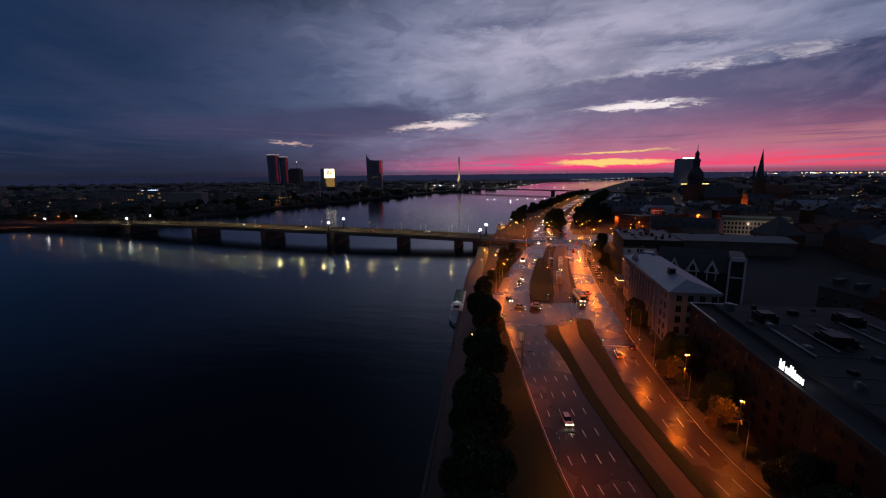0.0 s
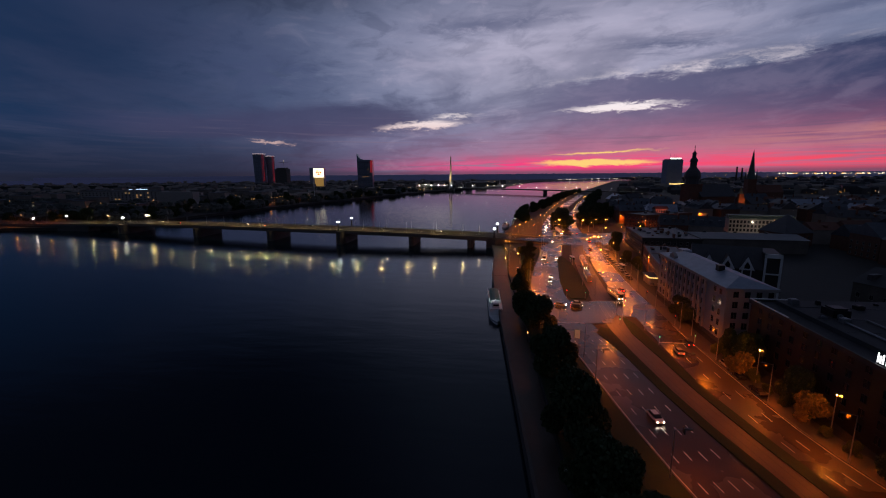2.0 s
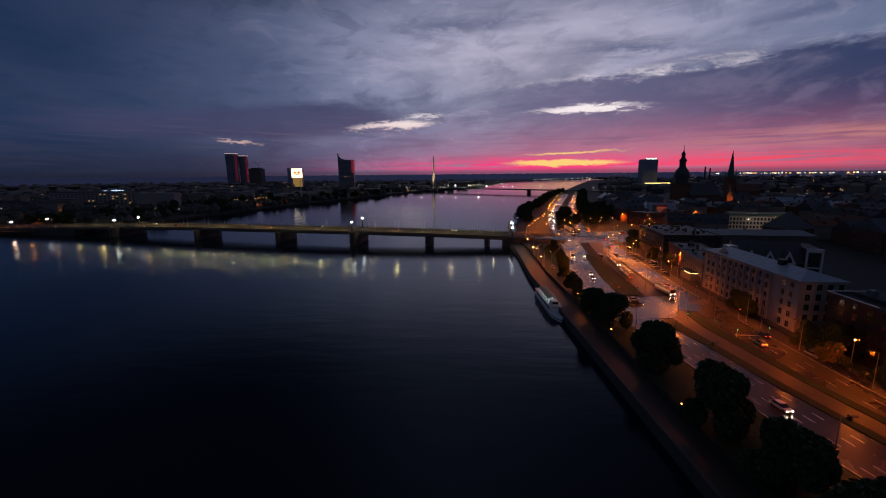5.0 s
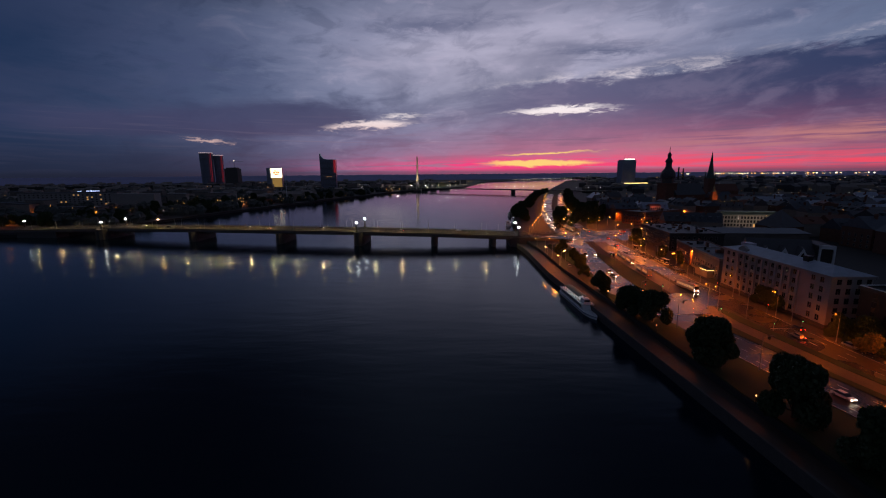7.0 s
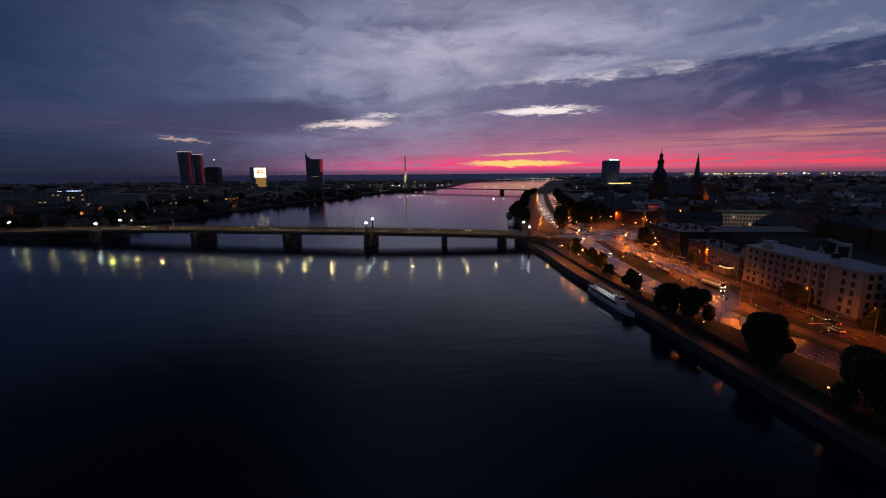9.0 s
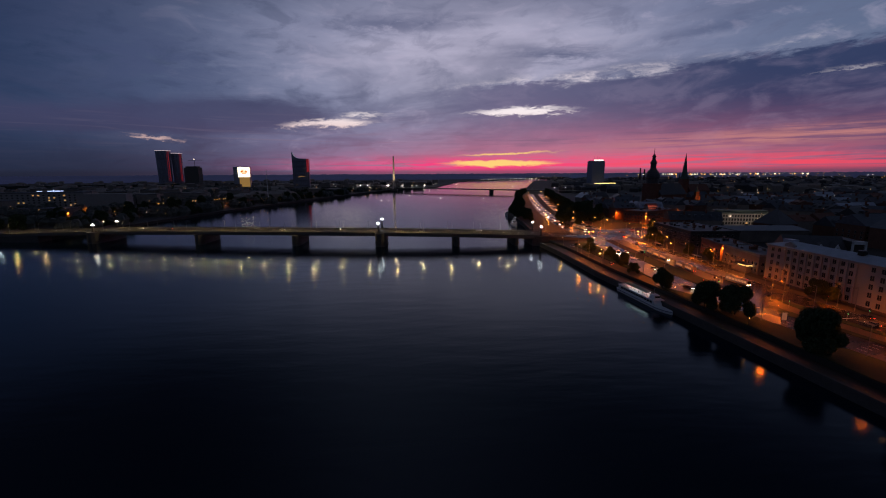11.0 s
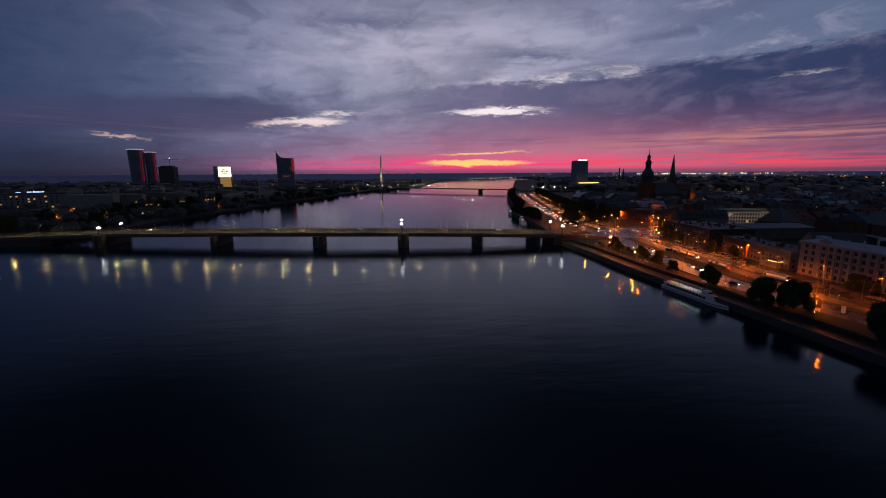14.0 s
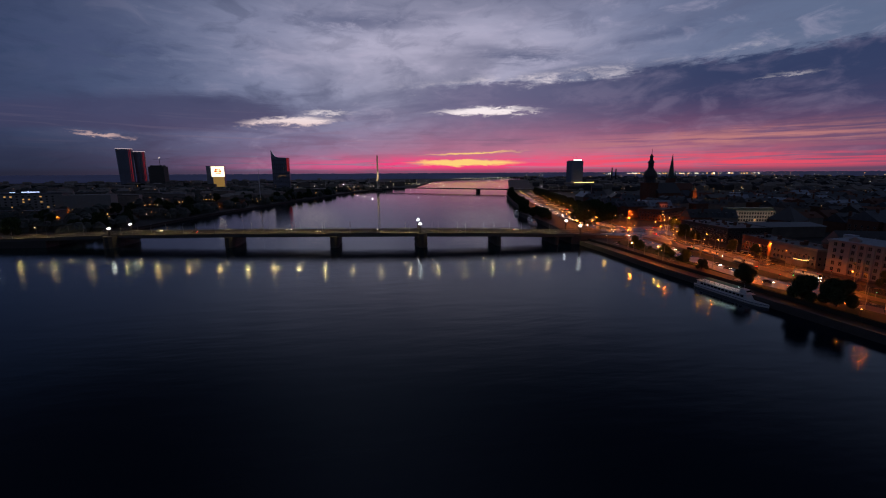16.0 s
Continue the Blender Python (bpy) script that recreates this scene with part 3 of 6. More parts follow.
band(bm, [p for p in E_MID if 60 <= p[1] <= 330], 5.4, 10.5, ROAD + 0.15, 0.4)
tagged(part("pavement", bm, M_PAVE), "paved footway with a kerb along the houses", "pavement", kind="structure")
bm = bmesh.new()
seg = [p for p in E_MID if 60 <= p[1] <= 330]
band(bm, seg, 5.2, 5.4, ROAD + 0.17, 0.3)
band(bm, [p for p in W_MID if 50 <= p[1] <= 140], -7.25, -7.0, ROAD + 0.15, 0.3)
band(bm, [p for p in W_MID if 184 <= p[1] <= 300], -7.25, -7.0, ROAD + 0.15, 0.3)
tagged(part("kerb", bm, M_STONE), "grey stone kerbs along the carriageways", "kerb", kind="structure")

# grass wedge and verges
bm = bmesh.new()
prism(bm, [(18.8, 268), (16.0, 240), (14.4, 222), (12.9, 204), (12.9, 186), (14.4, 177.5), (20.5, 177.5), (23.6, 187), (24.6, 217), (24.6, 251), (22, 270)], ROAD - 0.2, ROAD + 0.16)
tagged(part("lawn", bm, M_GRASS), "dark grass island with a kerb between the roads", "lawn", kind="structure")
bm = bmesh.new()
prism(bm, [(17.0, 139), (19.5, 144.5), (22, 143), (24.2, 125), (27.4, 102), (30.2, 88), (33.7, 75), (44, 30), (41, 30), (31, 75), (27.6, 88), (24.6, 102), (20.8, 125)], ROAD - 0.2, ROAD + 0.15)
tagged(part("verge", bm, M_GRASS), "narrow grass verge between the road and the tram bed", "lawn", kind="structure")
bm = bmesh.new()
prism(bm, [(28.3, 140), (28.8, 152), (29.9, 156.5), (31.9, 149), (33.9, 123), (36.0, 102), (39.4, 84), (45.6, 58), (56, 28), (52, 28), (42.6, 58), (36.6, 84), (33.0, 103), (30.8, 122)], ROAD - 0.2, ROAD + 0.15)
tagged(part("verge", bm, M_GRASS), "narrow grass verge between the tram bed and the town road", "lawn", kind="structure")
bm = bmesh.new()
prism(bm, [(-2.2, 78), (-6.2, 150), (-7.6, 182), (-2, 172), (3.6, 146), (8.2, 117), (12, 94), (16.2, 73), (30, 24), (2, 0)], 2.5, ROAD + 0.06)
tagged(part("park", bm, M_GRASS), "dark lawn of the riverside park under trees", "lawn", kind="structure")
bm = bmesh.new()
prism(bm, [(-1.6, 190), (-3.4, 226), (-5.2, 262), (-5.6, 300), (6, 306), (10.5, 290), (5.8, 262), (1.4, 236), (-0.8, 214)], 2.5, ROAD + 0.1)
tagged(part("park", bm, M_GRASS), "small planted green beside the bridge ramp", "lawn", kind="structure")


# tram rails and road paint
bm = bmesh.new()
for off in (-2.4, -0.95, 0.95, 2.4):
    band(bm, T_MID, off - 0.05, off + 0.05, ROAD + 0.034)
tagged(part("tram_rail", bm, M_RAIL), "worn steel tram rails in the paving", "rail", kind="structure")
paint = thing("road_marking", "white dashed lane lines on the asphalt", "road marking", kind="structure")


def dashes(line, off, y0, y1, length, gap, w=0.09):
    acc, on = 0.0, True
    a, _ = strip(line, off, off, 0)
    pts = [p for p in a if y0 <= p[1] <= y1]
    fine = smooth_line(pts, 0.5)
    run = []
    for p in fine:
        run.append(p)
        if len(run) > 1 and (Vector(run[-1]) - Vector(run[0])).length > (length if on else gap):
            if on:
                b = bmesh.new()
                band(b, run[::max(1, len(run) - 1)], -w, w, ROAD + 0.012)
                part("dash", b, M_LINE, paint)
            run, on = [p], not on


for off in (-4.2, -1.4, 1.4, 4.2):
    dashes(W_MID, off, 52, 140, 2.2, 5.0)
for off in (-3.0, 0.0):
    dashes(W_MID, off, 182, 300, 2.2, 6.0)
for off in (-1.7, 1.7):
    dashes(E_MID, off, 60, 146, 3.0, 6.0)
    dashes(E_MID, off, 180, 320, 3.0, 6.0)
b = bmesh.new()
box(b, 34.6, 45.0, 133.4, 133.75, ROAD + 0.014, ROAD + 0.022)
part("stop_line", b, M_LINE, paint)
b = bmesh.new()
box(b, 3.0, 14.8, 147.6, 147.95, ROAD + 0.03, ROAD + 0.038)
part("stop_line", b, M_LINE, paint)
b = bmesh.new()
band(b, [p for p in W_MID if 52 <= p[1] <= 140], -6.75, -6.6, ROAD + 0.012)
part("edge_line", b, M_LINE, paint)
b = bmesh.new()
band(b, [p for p in E_MID if 60 <= p[1] <= 330], 4.8, 4.95, ROAD + 0.02)
part("edge_line", b, M_LINE, paint)

# ---- the road bridge ---------------------------------------------------------
# near edge of the deck, from the town side to the far bank: x, y, height of the roadway
DECK = [(18, 318, 5.5), (-23, 322, 8.3), (-90, 326, 10.2), (-153, 331, 11.2), (-222, 340, 11.3), (-306, 354, 11.0), (-402, 370, 9.9), (-456, 376, 8.3), (-500, 380, 7.1), (-560, 386, 6.0), (-640, 395, 5.2)]
DECK_W = 28.0
dl = smooth_line([p[:2] for p in DECK], 6.0)


def deck_z(x):
    pts = DECK[::-1]
    for a, b in zip(pts, pts[1:]):
        if a[0] <= x <= b[0]:
            return a[2] + (b[2] - a[2]) * (x - a[0]) / (b[0] - a[0])
    return 5.5 if x > 0 else 4.0


def deck_y(x):
    pts = dl[::-1]
    for a, b in zip(pts, pts[1:]):
        if a[0] <= x <= b[0]:
            return a[1] + (b[1] - a[1]) * (x - a[0]) / (b[0] - a[0])
    return 320.0


bridge = thing("road_bridge", "long low concrete road bridge across the river", "bridge", kind="structure")
zi = [deck_z(p[0]) for p in dl]
# the line runs from right to left, so its right-hand side is the far side
bm = bmesh.new()
band(bm, dl, 0.0, DECK_W, lambda i: zi[i] - 0.25, 2.0)
band(bm, dl, 3.0, DECK_W - 3.0, lambda i: zi[i] - 2.2, 1.1)
part("girder", bm, M_CONC, bridge)
bm = bmesh.new()
band(bm, dl, 3.2, DECK_W - 3.2, lambda i: zi[i], 0.25)
part("roadway", bm, M_DECK, bridge, "dull asphalt roadway")
for w0, w1 in ((0.0, 3.2), (DECK_W - 3.2, DECK_W)):
    bm = bmesh.new()
    band(bm, dl, w0, w1, lambda i: zi[i] + 0.18, 0.45)
    part("footway", bm, M_FOOT, bridge)
for w in (0.15, DECK_W - 0.15):
    bm = bmesh.new()
    band(bm, dl, w - 0.06, w + 0.06, lambda i: zi[i] + 1.25, 0.12)
    band(bm, dl, w - 0.04, w + 0.04, lambda i: zi[i] + 0.75, 0.06)
    a, _ = strip(dl, w, w, 0)
    for i, p in enumerate(a):
        box(bm, p[0] - 0.09, p[0] + 0.09, p[1] - 0.09, p[1] + 0.09, zi[i] + 0.1, zi[i] + 1.2)
    part("railing", bm, M_DARK, bridge)
bm = bmesh.new()
for w in (10.5, 14.0, 17.5):
    for i in range(0, len(dl) - 1, 2):
        band(bm, dl[i:i + 2], w - 0.08, w + 0.08, lambda k, i=i: zi[i + k] + 0.006)
part("lane_marking", bm, M_LINE, bridge)


def pier(x, half, tower):
    y0 = deck_y(x)
    n = 7
    pts = [(x + half * math.cos(math.pi + math.pi * k / n), y0 + 1.5 + half * 1.5 * math.sin(math.pi + math.pi * k / n)) for k in range(n + 1)]
    pts += [(x + half * math.cos(math.pi * k / n), y0 + DECK_W - 1.5 + half * 1.5 * math.sin(math.pi * k / n)) for k in range(n + 1)]
    b = bmesh.new()
    prism(b, pts, -3.0, deck_z(x) - 2.3 if not tower else deck_z(x) - 0.3)
    cap = [(x + (px - x) * 1.12, py) for px, py in pts]
    prism(b, cap, 2.0, 2.6)
    return part("pier", b, M_STONE, bridge)


for px, half, tower in ((-42, 2.0, False), (-90, 2.2, False), (-152, 4.2, True), (-222, 3.4, False), (-306, 3.8, False), (-402, 5.5, True)):
    pier(px, half, tower)
bm = bmesh.new()
prism(bm, [(-22, 320), (-29, 323), (-29, 350), (-22, 353), (-10, 352), (-10, 320)], -2, 7.6)
part("abutment", bm, M_STONE, bridge)
bm = bmesh.new()
prism(bm, [(-455, 376.6), (-455, 403), (-500, 407), (-560, 413), (-640, 422), (-640, 395.6), (-560, 386.6), (-500, 380.6)], -2, lambda x, y: deck_z(x) - 2.3)
part("abutment", bm, M_STONE, bridge)


# lamp towers that carry white globes
def lamp_tower(x, y, z0, ztop):
    t = thing("lamp_tower", "stone lamp tower with white glowing globes on the bridge", "lamp", "lamp towers of the bridge", at=pose(x, y, z0))
    h = ztop - z0
    part("shaft", tube(bmesh.new(), [(0.95, 0), (0.95, 1.4), (0.7, 1.5), (0.55, h - 2.2), (0.8, h - 2.1), (0.8, h - 1.9)], 8), M_STONE, t)
    b = bmesh.new()
    for k in range(4):
        a = math.pi / 4 + k * math.pi / 2
        rod(b, (0, 0, h - 1.9), (0.9 * math.cos(a), 0.9 * math.sin(a), h - 0.7), 0.08)
    rod(b, (0, 0, h - 2.0), (0, 0, h - 0.2), 0.1)
    part("bracket", b, M_DARK, t)
    for k in range(4):
        a = math.pi / 4 + k * math.pi / 2
        part("globe", ball(bmesh.new(), 0.9 * math.cos(a), 0.9 * math.sin(a), h - 0.45, 0.29, 2), G_GLOBE, t)
    part("globe", ball(bmesh.new(), 0, 0, h + 0.3, 0.34, 2), G_GLOBE, t)
    return t


for x, y, zt in ((-153.5, 330.2, 19.0), (-152.9, 359.5, 19.0), (-22.8, 320.9, 15.9), (-21.0, 352.8, 15.9), (-402.6, 369.6, 15.9), (-402.5, 398.6, 15.9), (-519, 409, 13.2), (-531, 383.6, 13.0)):
    lamp_tower(x, y, max(5.2, min(deck_z(x), zt - 6)), zt)


def street_lamp(x, y, z0, h, arm, ang, glow_mat, head=(0.9, 0.34), label="slim street lamp glowing orange over the road", group="street lamps", bulb=None, deep=0.0, shield=0.0):
    """A mast, arm and hooded head whose glass shines downwards; bulb: an open lamp below it that is seen from afar;
    shield: depth of an unseen board added to stop light going backwards.
    """
    t = thing("street_lamp", label, "street lamp", group, at=pose(x, y, z0, 0, 0, ang))
    part("pole", tube(bmesh.new(), [(0.16, 0), (0.16, 0.9), (0.11, 1.0), (0.07, h)], 8), M_STEEL, t)
    part("arm", rod(bmesh.new(), (0, 0, h - 0.1), (arm, 0, h + 0.25), 0.05), M_STEEL, t)
    l, w = head
    b = bmesh.new()
    prism(b, [(arm - 0.1, -w / 2), (arm + l * 0.8, -w / 2), (arm + l, -w / 4), (arm + l, w / 4), (arm + l * 0.8, w / 2), (arm - 0.1, w / 2)], h + 0.2, h + 0.36)
    hd = part("head", b, M_DARK, t)
    b = bmesh.new()
    q = [b.verts.new(v) for v in ((arm, -w * 0.46, h + 0.19), (arm, w * 0.46, h + 0.19), (arm + l * 0.8, w * 0.46, h + 0.19), (arm + l * 0.8, -w * 0.46, h + 0.19))]
    b.faces.new(q)
    if deep:
        box(b, arm, arm + l * 0.8, -w * 0.46, w * 0.46, h + 0.185 - deep, h + 0.185)
    part("lamp_glass", b, glow_mat, hd, "glowing lamp glass")
    if shield:
        part("shield", boxes((arm - 0.16, arm - 0.11, -w * 0.8, w * 0.8, h + 0.2 - shield, h + 0.34)), M_DARK, hd)
    if bulb:
        part("bulb", ball(bmesh.new(), arm + l + 0.25, 0, h + 0.12, 0.27, 1), bulb, hd, "bright orange bulb")
    return t


blo = street_lamp(-512, deck_y(-512) + 0.7, deck_z(-512) + 0.15, 8.2, 1.4, 90, G_BRIDGE_O, (1.7, 0.62), "slim street lamp glowing orange at the bridge end", "street lamps of the bridge")
bl = street_lamp(0, 0, 0, 8.2, 1.4, 90, G_BRIDGE, (1.7, 0.62), "slim bridge street lamp shining down on the deck", "street lamps of the bridge")
first = True
NEAR_LAMPS = (-48, -71.5, -94, -117, -139, -162, -185, -209, -231, -252, -273, -294, -317, -343, -369, -394, -424, -453, -480)
for x in NEAR_LAMPS:
    m = pose(x, deck_y(x) + 0.7, deck_z(x) + 0.15, 0, 0, 90)
    if first:
        bl.matrix_basis, first = m, False
    else:
        copy_thing(bl, m)
for x in (-536, -566, -596):
    copy_thing(blo, pose(x, deck_y(x) + 0.7, deck_z(x) + 0.15, 0, 0, 90))
blf = street_lamp(-36, deck_y(-36) + DECK_W - 0.7, deck_z(-36) + 0.15, 5.8, 1.4, -90, G_BRIDGE_F, (1.7, 0.62), "slim bridge street lamp shining down on the deck", "street lamps of the bridge")
for x in NEAR_LAMPS:
    x -= 2.0
    copy_thing(blf, pose(x, deck_y(x) + DECK_W - 0.7, deck_z(x) + 0.15, 0, 0, -90))

# ---- the cable-stayed bridge downstream ----------------------------------------
CS = smooth_line([(-900, 1640), (-475, 1520), (-203, 1408), (96, 1211), (233, 1113), (330, 1040)], 25)
cs = thing("cable_bridge", "far cable-stayed bridge with one tall lit pylon", "bridge", kind="structure")
bm = bmesh.new()
band(bm, CS, -12, 12, 11.0, 2.6)
part("deck", bm, M_CONC, cs)
bm = bmesh.new()
for sx in (-1, 1):
    rod(bm, (-203 + sx * 3, 1408 + sx * 15, -2), (-203, 1408 + sx * 1.5, 74), 2.6, 2.0, 8)
rod(bm, (-203, 1408, 72), (-203, 1408, 114), 3.0, 1.9, 8)
part("pylon", bm, M_PLASTER, cs, "pale concrete pylon lit warm from below")
bm = boxes((-215, -191, 1388, 1428, -3, 6))
part("pier", bm, M_CONC, cs)
part("pier", boxes((88, 98, 1206, 1222, -3, 9)), M_CONC, cs)
for k in range(7):
    for s in (-1, 1):
        t = (k + 1) / 7 * 250
        tx = -203 + s * t * 0.83
        ty = 1408 - s * t * (0.55 if s > 0 else 0.36)
        b = bmesh.new()
        rod(b, (-203, 1408, 104 - (6 - k) * 5.0), (tx, ty, 11), 0.07, 0.07, 4)
        part("stay_cable", b, M_DARK, cs)
CS_LAMPS = [-640 + 24.5 * k for k in range(39)]
posts, heads, land_heads, caps = bmesh.new(), bmesh.new(), bmesh.new(), bmesh.new()
for x in CS_LAMPS:
    y = at_y([(q[1], q[0]) for q in CS], x) - 10.0
    rod(posts, (x, y, 11), (x, y, 19), 0.2, 0.15, 4)
    box(heads if x > -350 else land_heads, x - 0.26, x + 0.26, y - 0.26, y + 0.26, 18.6, 19.1)
    box(caps, x - 0.5, x + 0.5, y - 0.5, y + 0.5, 19.12, 19.3)
part("lamp_post", posts, M_STEEL, cs)
part("lamp_heads", heads, G_FARLAMP, cs, "small white lamp heads")
part("lamp_heads", land_heads, G_CITY_C, cs, "small white lamp heads over the bank")
part("lamp_caps", caps, M_DARK, cs)

# ---- embankment block with pilasters -------------------------------------------


def facade_windows(parent, wall_axis, wall_at, start, pitch, count, zs, w, h, out=-1, lit=()):
    """Window units let into a wall: frame, pane and sill, one object each."""
    k = 0
    for i in range(count):
        for j, z in enumerate(zs):
            c = start + pitch * i
            mesh = WIN_MESH[(round(w, 2), round(h, 2))]
            win = new("window", mesh[0])
            win.parent = parent
            if wall_axis == "x":
                win.matrix_basis = pose(wall_at, c, z, 0, 0, 90 if out < 0 else -90)
            else:
                win.matrix_basis = pose(c, wall_at, z, 0, 0, 180 if out < 0 else 0)
            share("pane", mesh[2] if k in lit else mesh[1], win)
            k += 1


WIN_MESH = {}


def window_mesh(w, h, frame_m=None):
    key = (round(w, 2), round(h, 2))
    if key in WIN_MESH:
        return
    f = boxes((-w / 2 - 0.1, w / 2 + 0.1, -0.06, 0.12, -0.16, 0.0), (-w / 2 - 0.08, -w / 2, -0.05, 0.08, 0, h), (w / 2, w / 2 + 0.08, -0.05, 0.08, 0, h), (-w / 2 - 0.08, w / 2 + 0.08, -0.05, 0.08, h, h + 0.1), (-0.04, 0.04, -0.05, 0.03, 0, h))
    out = []
    for nm, b, m in (("win_frame", f, frame_m or M_PLASTER), ("win_pane", boxes((-w / 2, w / 2, -0.05, 0.02, 0, h)), M_GLASS), ("win_lit", boxes((-w / 2, w / 2, -0.05, 0.02, 0, h)), G_WIN)):
        me = bpy.data.meshes.new(nm)
        b.to_mesh(me)
        b.free()
        me.materials.append(m)
        out.append(me)
    WIN_MESH[key] = out


X0, X1, Y0, Y1, ZR = 53.0, 66.5, 134.5, 190.5, 23.1
block = thing("office_block", "pale five-storey office block with tall pilasters and zinc roof", "building")
bm = boxes((X0, X1, Y0, Y1, ROAD - 0.3, ZR - 0.5))
part("wall", bm, M_PLASTER, block)
bm = boxes((X0 - 0.7, X1 + 0.7, Y0 - 0.7, Y1 + 0.7, ZR - 0.5, ZR), (X0 - 0.35, X1 + 0.35, Y0 - 0.35, Y1 + 0.35, ZR - 1.1, ZR - 0.504))
part("cornice", bm, M_PLASTER, block)
bm = bmesh.new()
mx = (X0 + X1) / 2
e = [bm.verts.new(p) for p in ((X0 - 0.6, Y0 - 0.6, ZR + 0.01), (X1 + 0.6, Y0 - 0.6, ZR + 0.01), (X1 + 0.6, Y1 + 0.6, ZR + 0.01), (X0 - 0.6, Y1 + 0.6, ZR + 0.01), (mx, Y0 + 7, ZR + 2.2), (mx, Y1 - 7, ZR + 2.2))]
for f in ((0, 1, 4), (1, 2, 5, 4), (2, 3, 5), (3, 0, 4, 5), (3, 2, 1, 0)):
    bm.faces.new([e[i] for i in f])
roof = part("roof", bm, M_SHEET, block, "dull blue-grey zinc hipped roof")
part("chimney", boxes((mx - 2.2, mx - 0.4, 150, 152.4, ZR + 0.9, ZR + 3.4), (mx - 2.35, mx - 0.25, 149.85, 152.55, ZR + 3.4, ZR + 3.6)), M_DARK, roof)
b = bmesh.new()
tri = [(-2.6, 0.0), (2.6, 0.0), (2.6, 1.3), (0.0, 2.6), (-2.6, 1.3)]
lo = [b.verts.new((X0 + 0.4, 179 + py, ZR + 0.05 + pz)) for py, pz in tri]
hi = [b.verts.new((X0 + 1.6, 179 + py, ZR + 0.05 + pz)) for py, pz in tri]
b.faces.new(lo[::-1]), b.faces.new(hi)
for i in range(5):
    j = (i + 1) % 5
    b.faces.new((lo[i], lo[j], hi[j], hi[i]))
part("pediment", b, M_PLASTER, roof)
part("stair_head", boxes((mx - 0.5, mx + 3, 184, 189, ZR + 0.4, ZR + 2.6)), M_SHEET, roof)
for y in [Y0 + 13.2 + 3.62 * k for k in range(10)]:
    part("pilaster", boxes((X0 - 0.55, X0 + 0.1, y - 0.5, y + 0.5, ROAD + 1.0, ZR - 1.12)), M_PLASTER, block)
part("plinth", boxes((X0 - 0.25, X1 + 0.25, Y0 - 0.25, Y1 + 0.25, ROAD - 0.3, ROAD + 1.0)), M_STONE, block)
window_mesh(1.5, 2.0)
FLOORS = [ROAD + 1.7 + 3.35 * k for k in range(5)]
facade_windows(block, "x", X0, Y0 + 3.4, 3.6, 2, FLOORS, 1.5, 2.0)
facade_windows(block, "x", X0, Y0 + 15.0, 3.62, 9, FLOORS, 1.5, 2.0)
facade_windows(block, "x", X0, Y1 - 7.0, 3.6, 2, FLOORS, 1.5, 2.0)
facade_windows(block, "y", Y0, X0 + 2.6, 3.2, 4, FLOORS, 1.5, 2.0, out=1)

# ---- hotel beside it, with a lit sign --------------------------------------------
hotel = thing("hotel", "dark riverside hotel with a flat roof and parapet", "building")
HX, HZ = 56.5, 20.6
bm = bmesh.new()
prism(bm, [(HX, 60), (HX, 128), (98, 131), (100, 60)], ROAD - 0.3, HZ)
part("wall", bm, M_PANEL, hotel)
bm = bmesh.new()
prism(bm, [(HX - 0.4, 59.6), (HX - 0.4, 128.4), (98.4, 131.4), (100.4, 59.6)], HZ, HZ + 0.5)
prism(bm, [(HX + 5, 64), (HX + 5, 126), (95, 128), (96, 64)], HZ + 0.5, HZ + 1.6)
part("roof", bm, M_BITUMEN, hotel)
part("parapet", boxes((HX - 0.45, HX + 0.0, 59.6, 128.4, HZ + 0.5, HZ + 1.1)), M_DARKWALL, hotel)
for cb in ((HX - 0.35, HX, 112, 127.8), (HX - 0.35, HX + 12, 127.85, 128.2)):
    part("coping", boxes((*cb, HZ + 1.104, HZ + 1.34)), M_WHITE, hotel, "white metal coping at the roof corner")
part("parapet", boxes((HX + 0.05, HX + 12, 127.85, 128.2, HZ + 0.5, HZ + 1.1)), M_DARKWALL, hotel)
for bx in ((72, 77, 98, 103), (84, 88, 112, 117), (66, 70, 112, 116), (86, 92, 84, 92)):
    part("roof_unit", boxes((*bx, HZ + 1.6, HZ + 3.4), (bx[0] + 0.5, bx[1] - 0.5, bx[2] + 0.5, bx[3] - 0.5, HZ + 3.4, HZ + 3.8)), M_DARK, hotel)
g3 = random.Random(8)
for y0 in range(66, 124, 9):
    part("roof_seam", boxes((HX + 5.5, 94.5, y0, y0 + 0.18, HZ + 1.604, HZ + 1.68)), M_DARK, hotel)
for k in range(34):
    cx, cy, e, hh = g3.uniform(63, 93), g3.uniform(66, 125), g3.uniform(0.35, 1.1), g3.uniform(0.4, 1.3)
    part("roof_unit", boxes((cx - e, cx + e, cy - e, cy + e, HZ + 1.6, HZ + 1.6 + hh), (cx - e * 0.7, cx + e * 0.7, cy - e * 0.7, cy + e * 0.7, HZ + 1.6 + hh, HZ + 1.75 + hh)), g3.choice((M_DARK, M_TIN, M_STEEL)), hotel)
for k in range(5):
    b = bmesh.new()
    x0 = 66 + 6 * k
    rod(b, (x0, 92 + 3 * k, HZ + 1.9), (x0, 108 + 2 * k, HZ + 1.9), 0.25, None, 8)
    part("duct", b, M_STEEL, hotel)
window_mesh(1.4, 1.7, M_DARK)
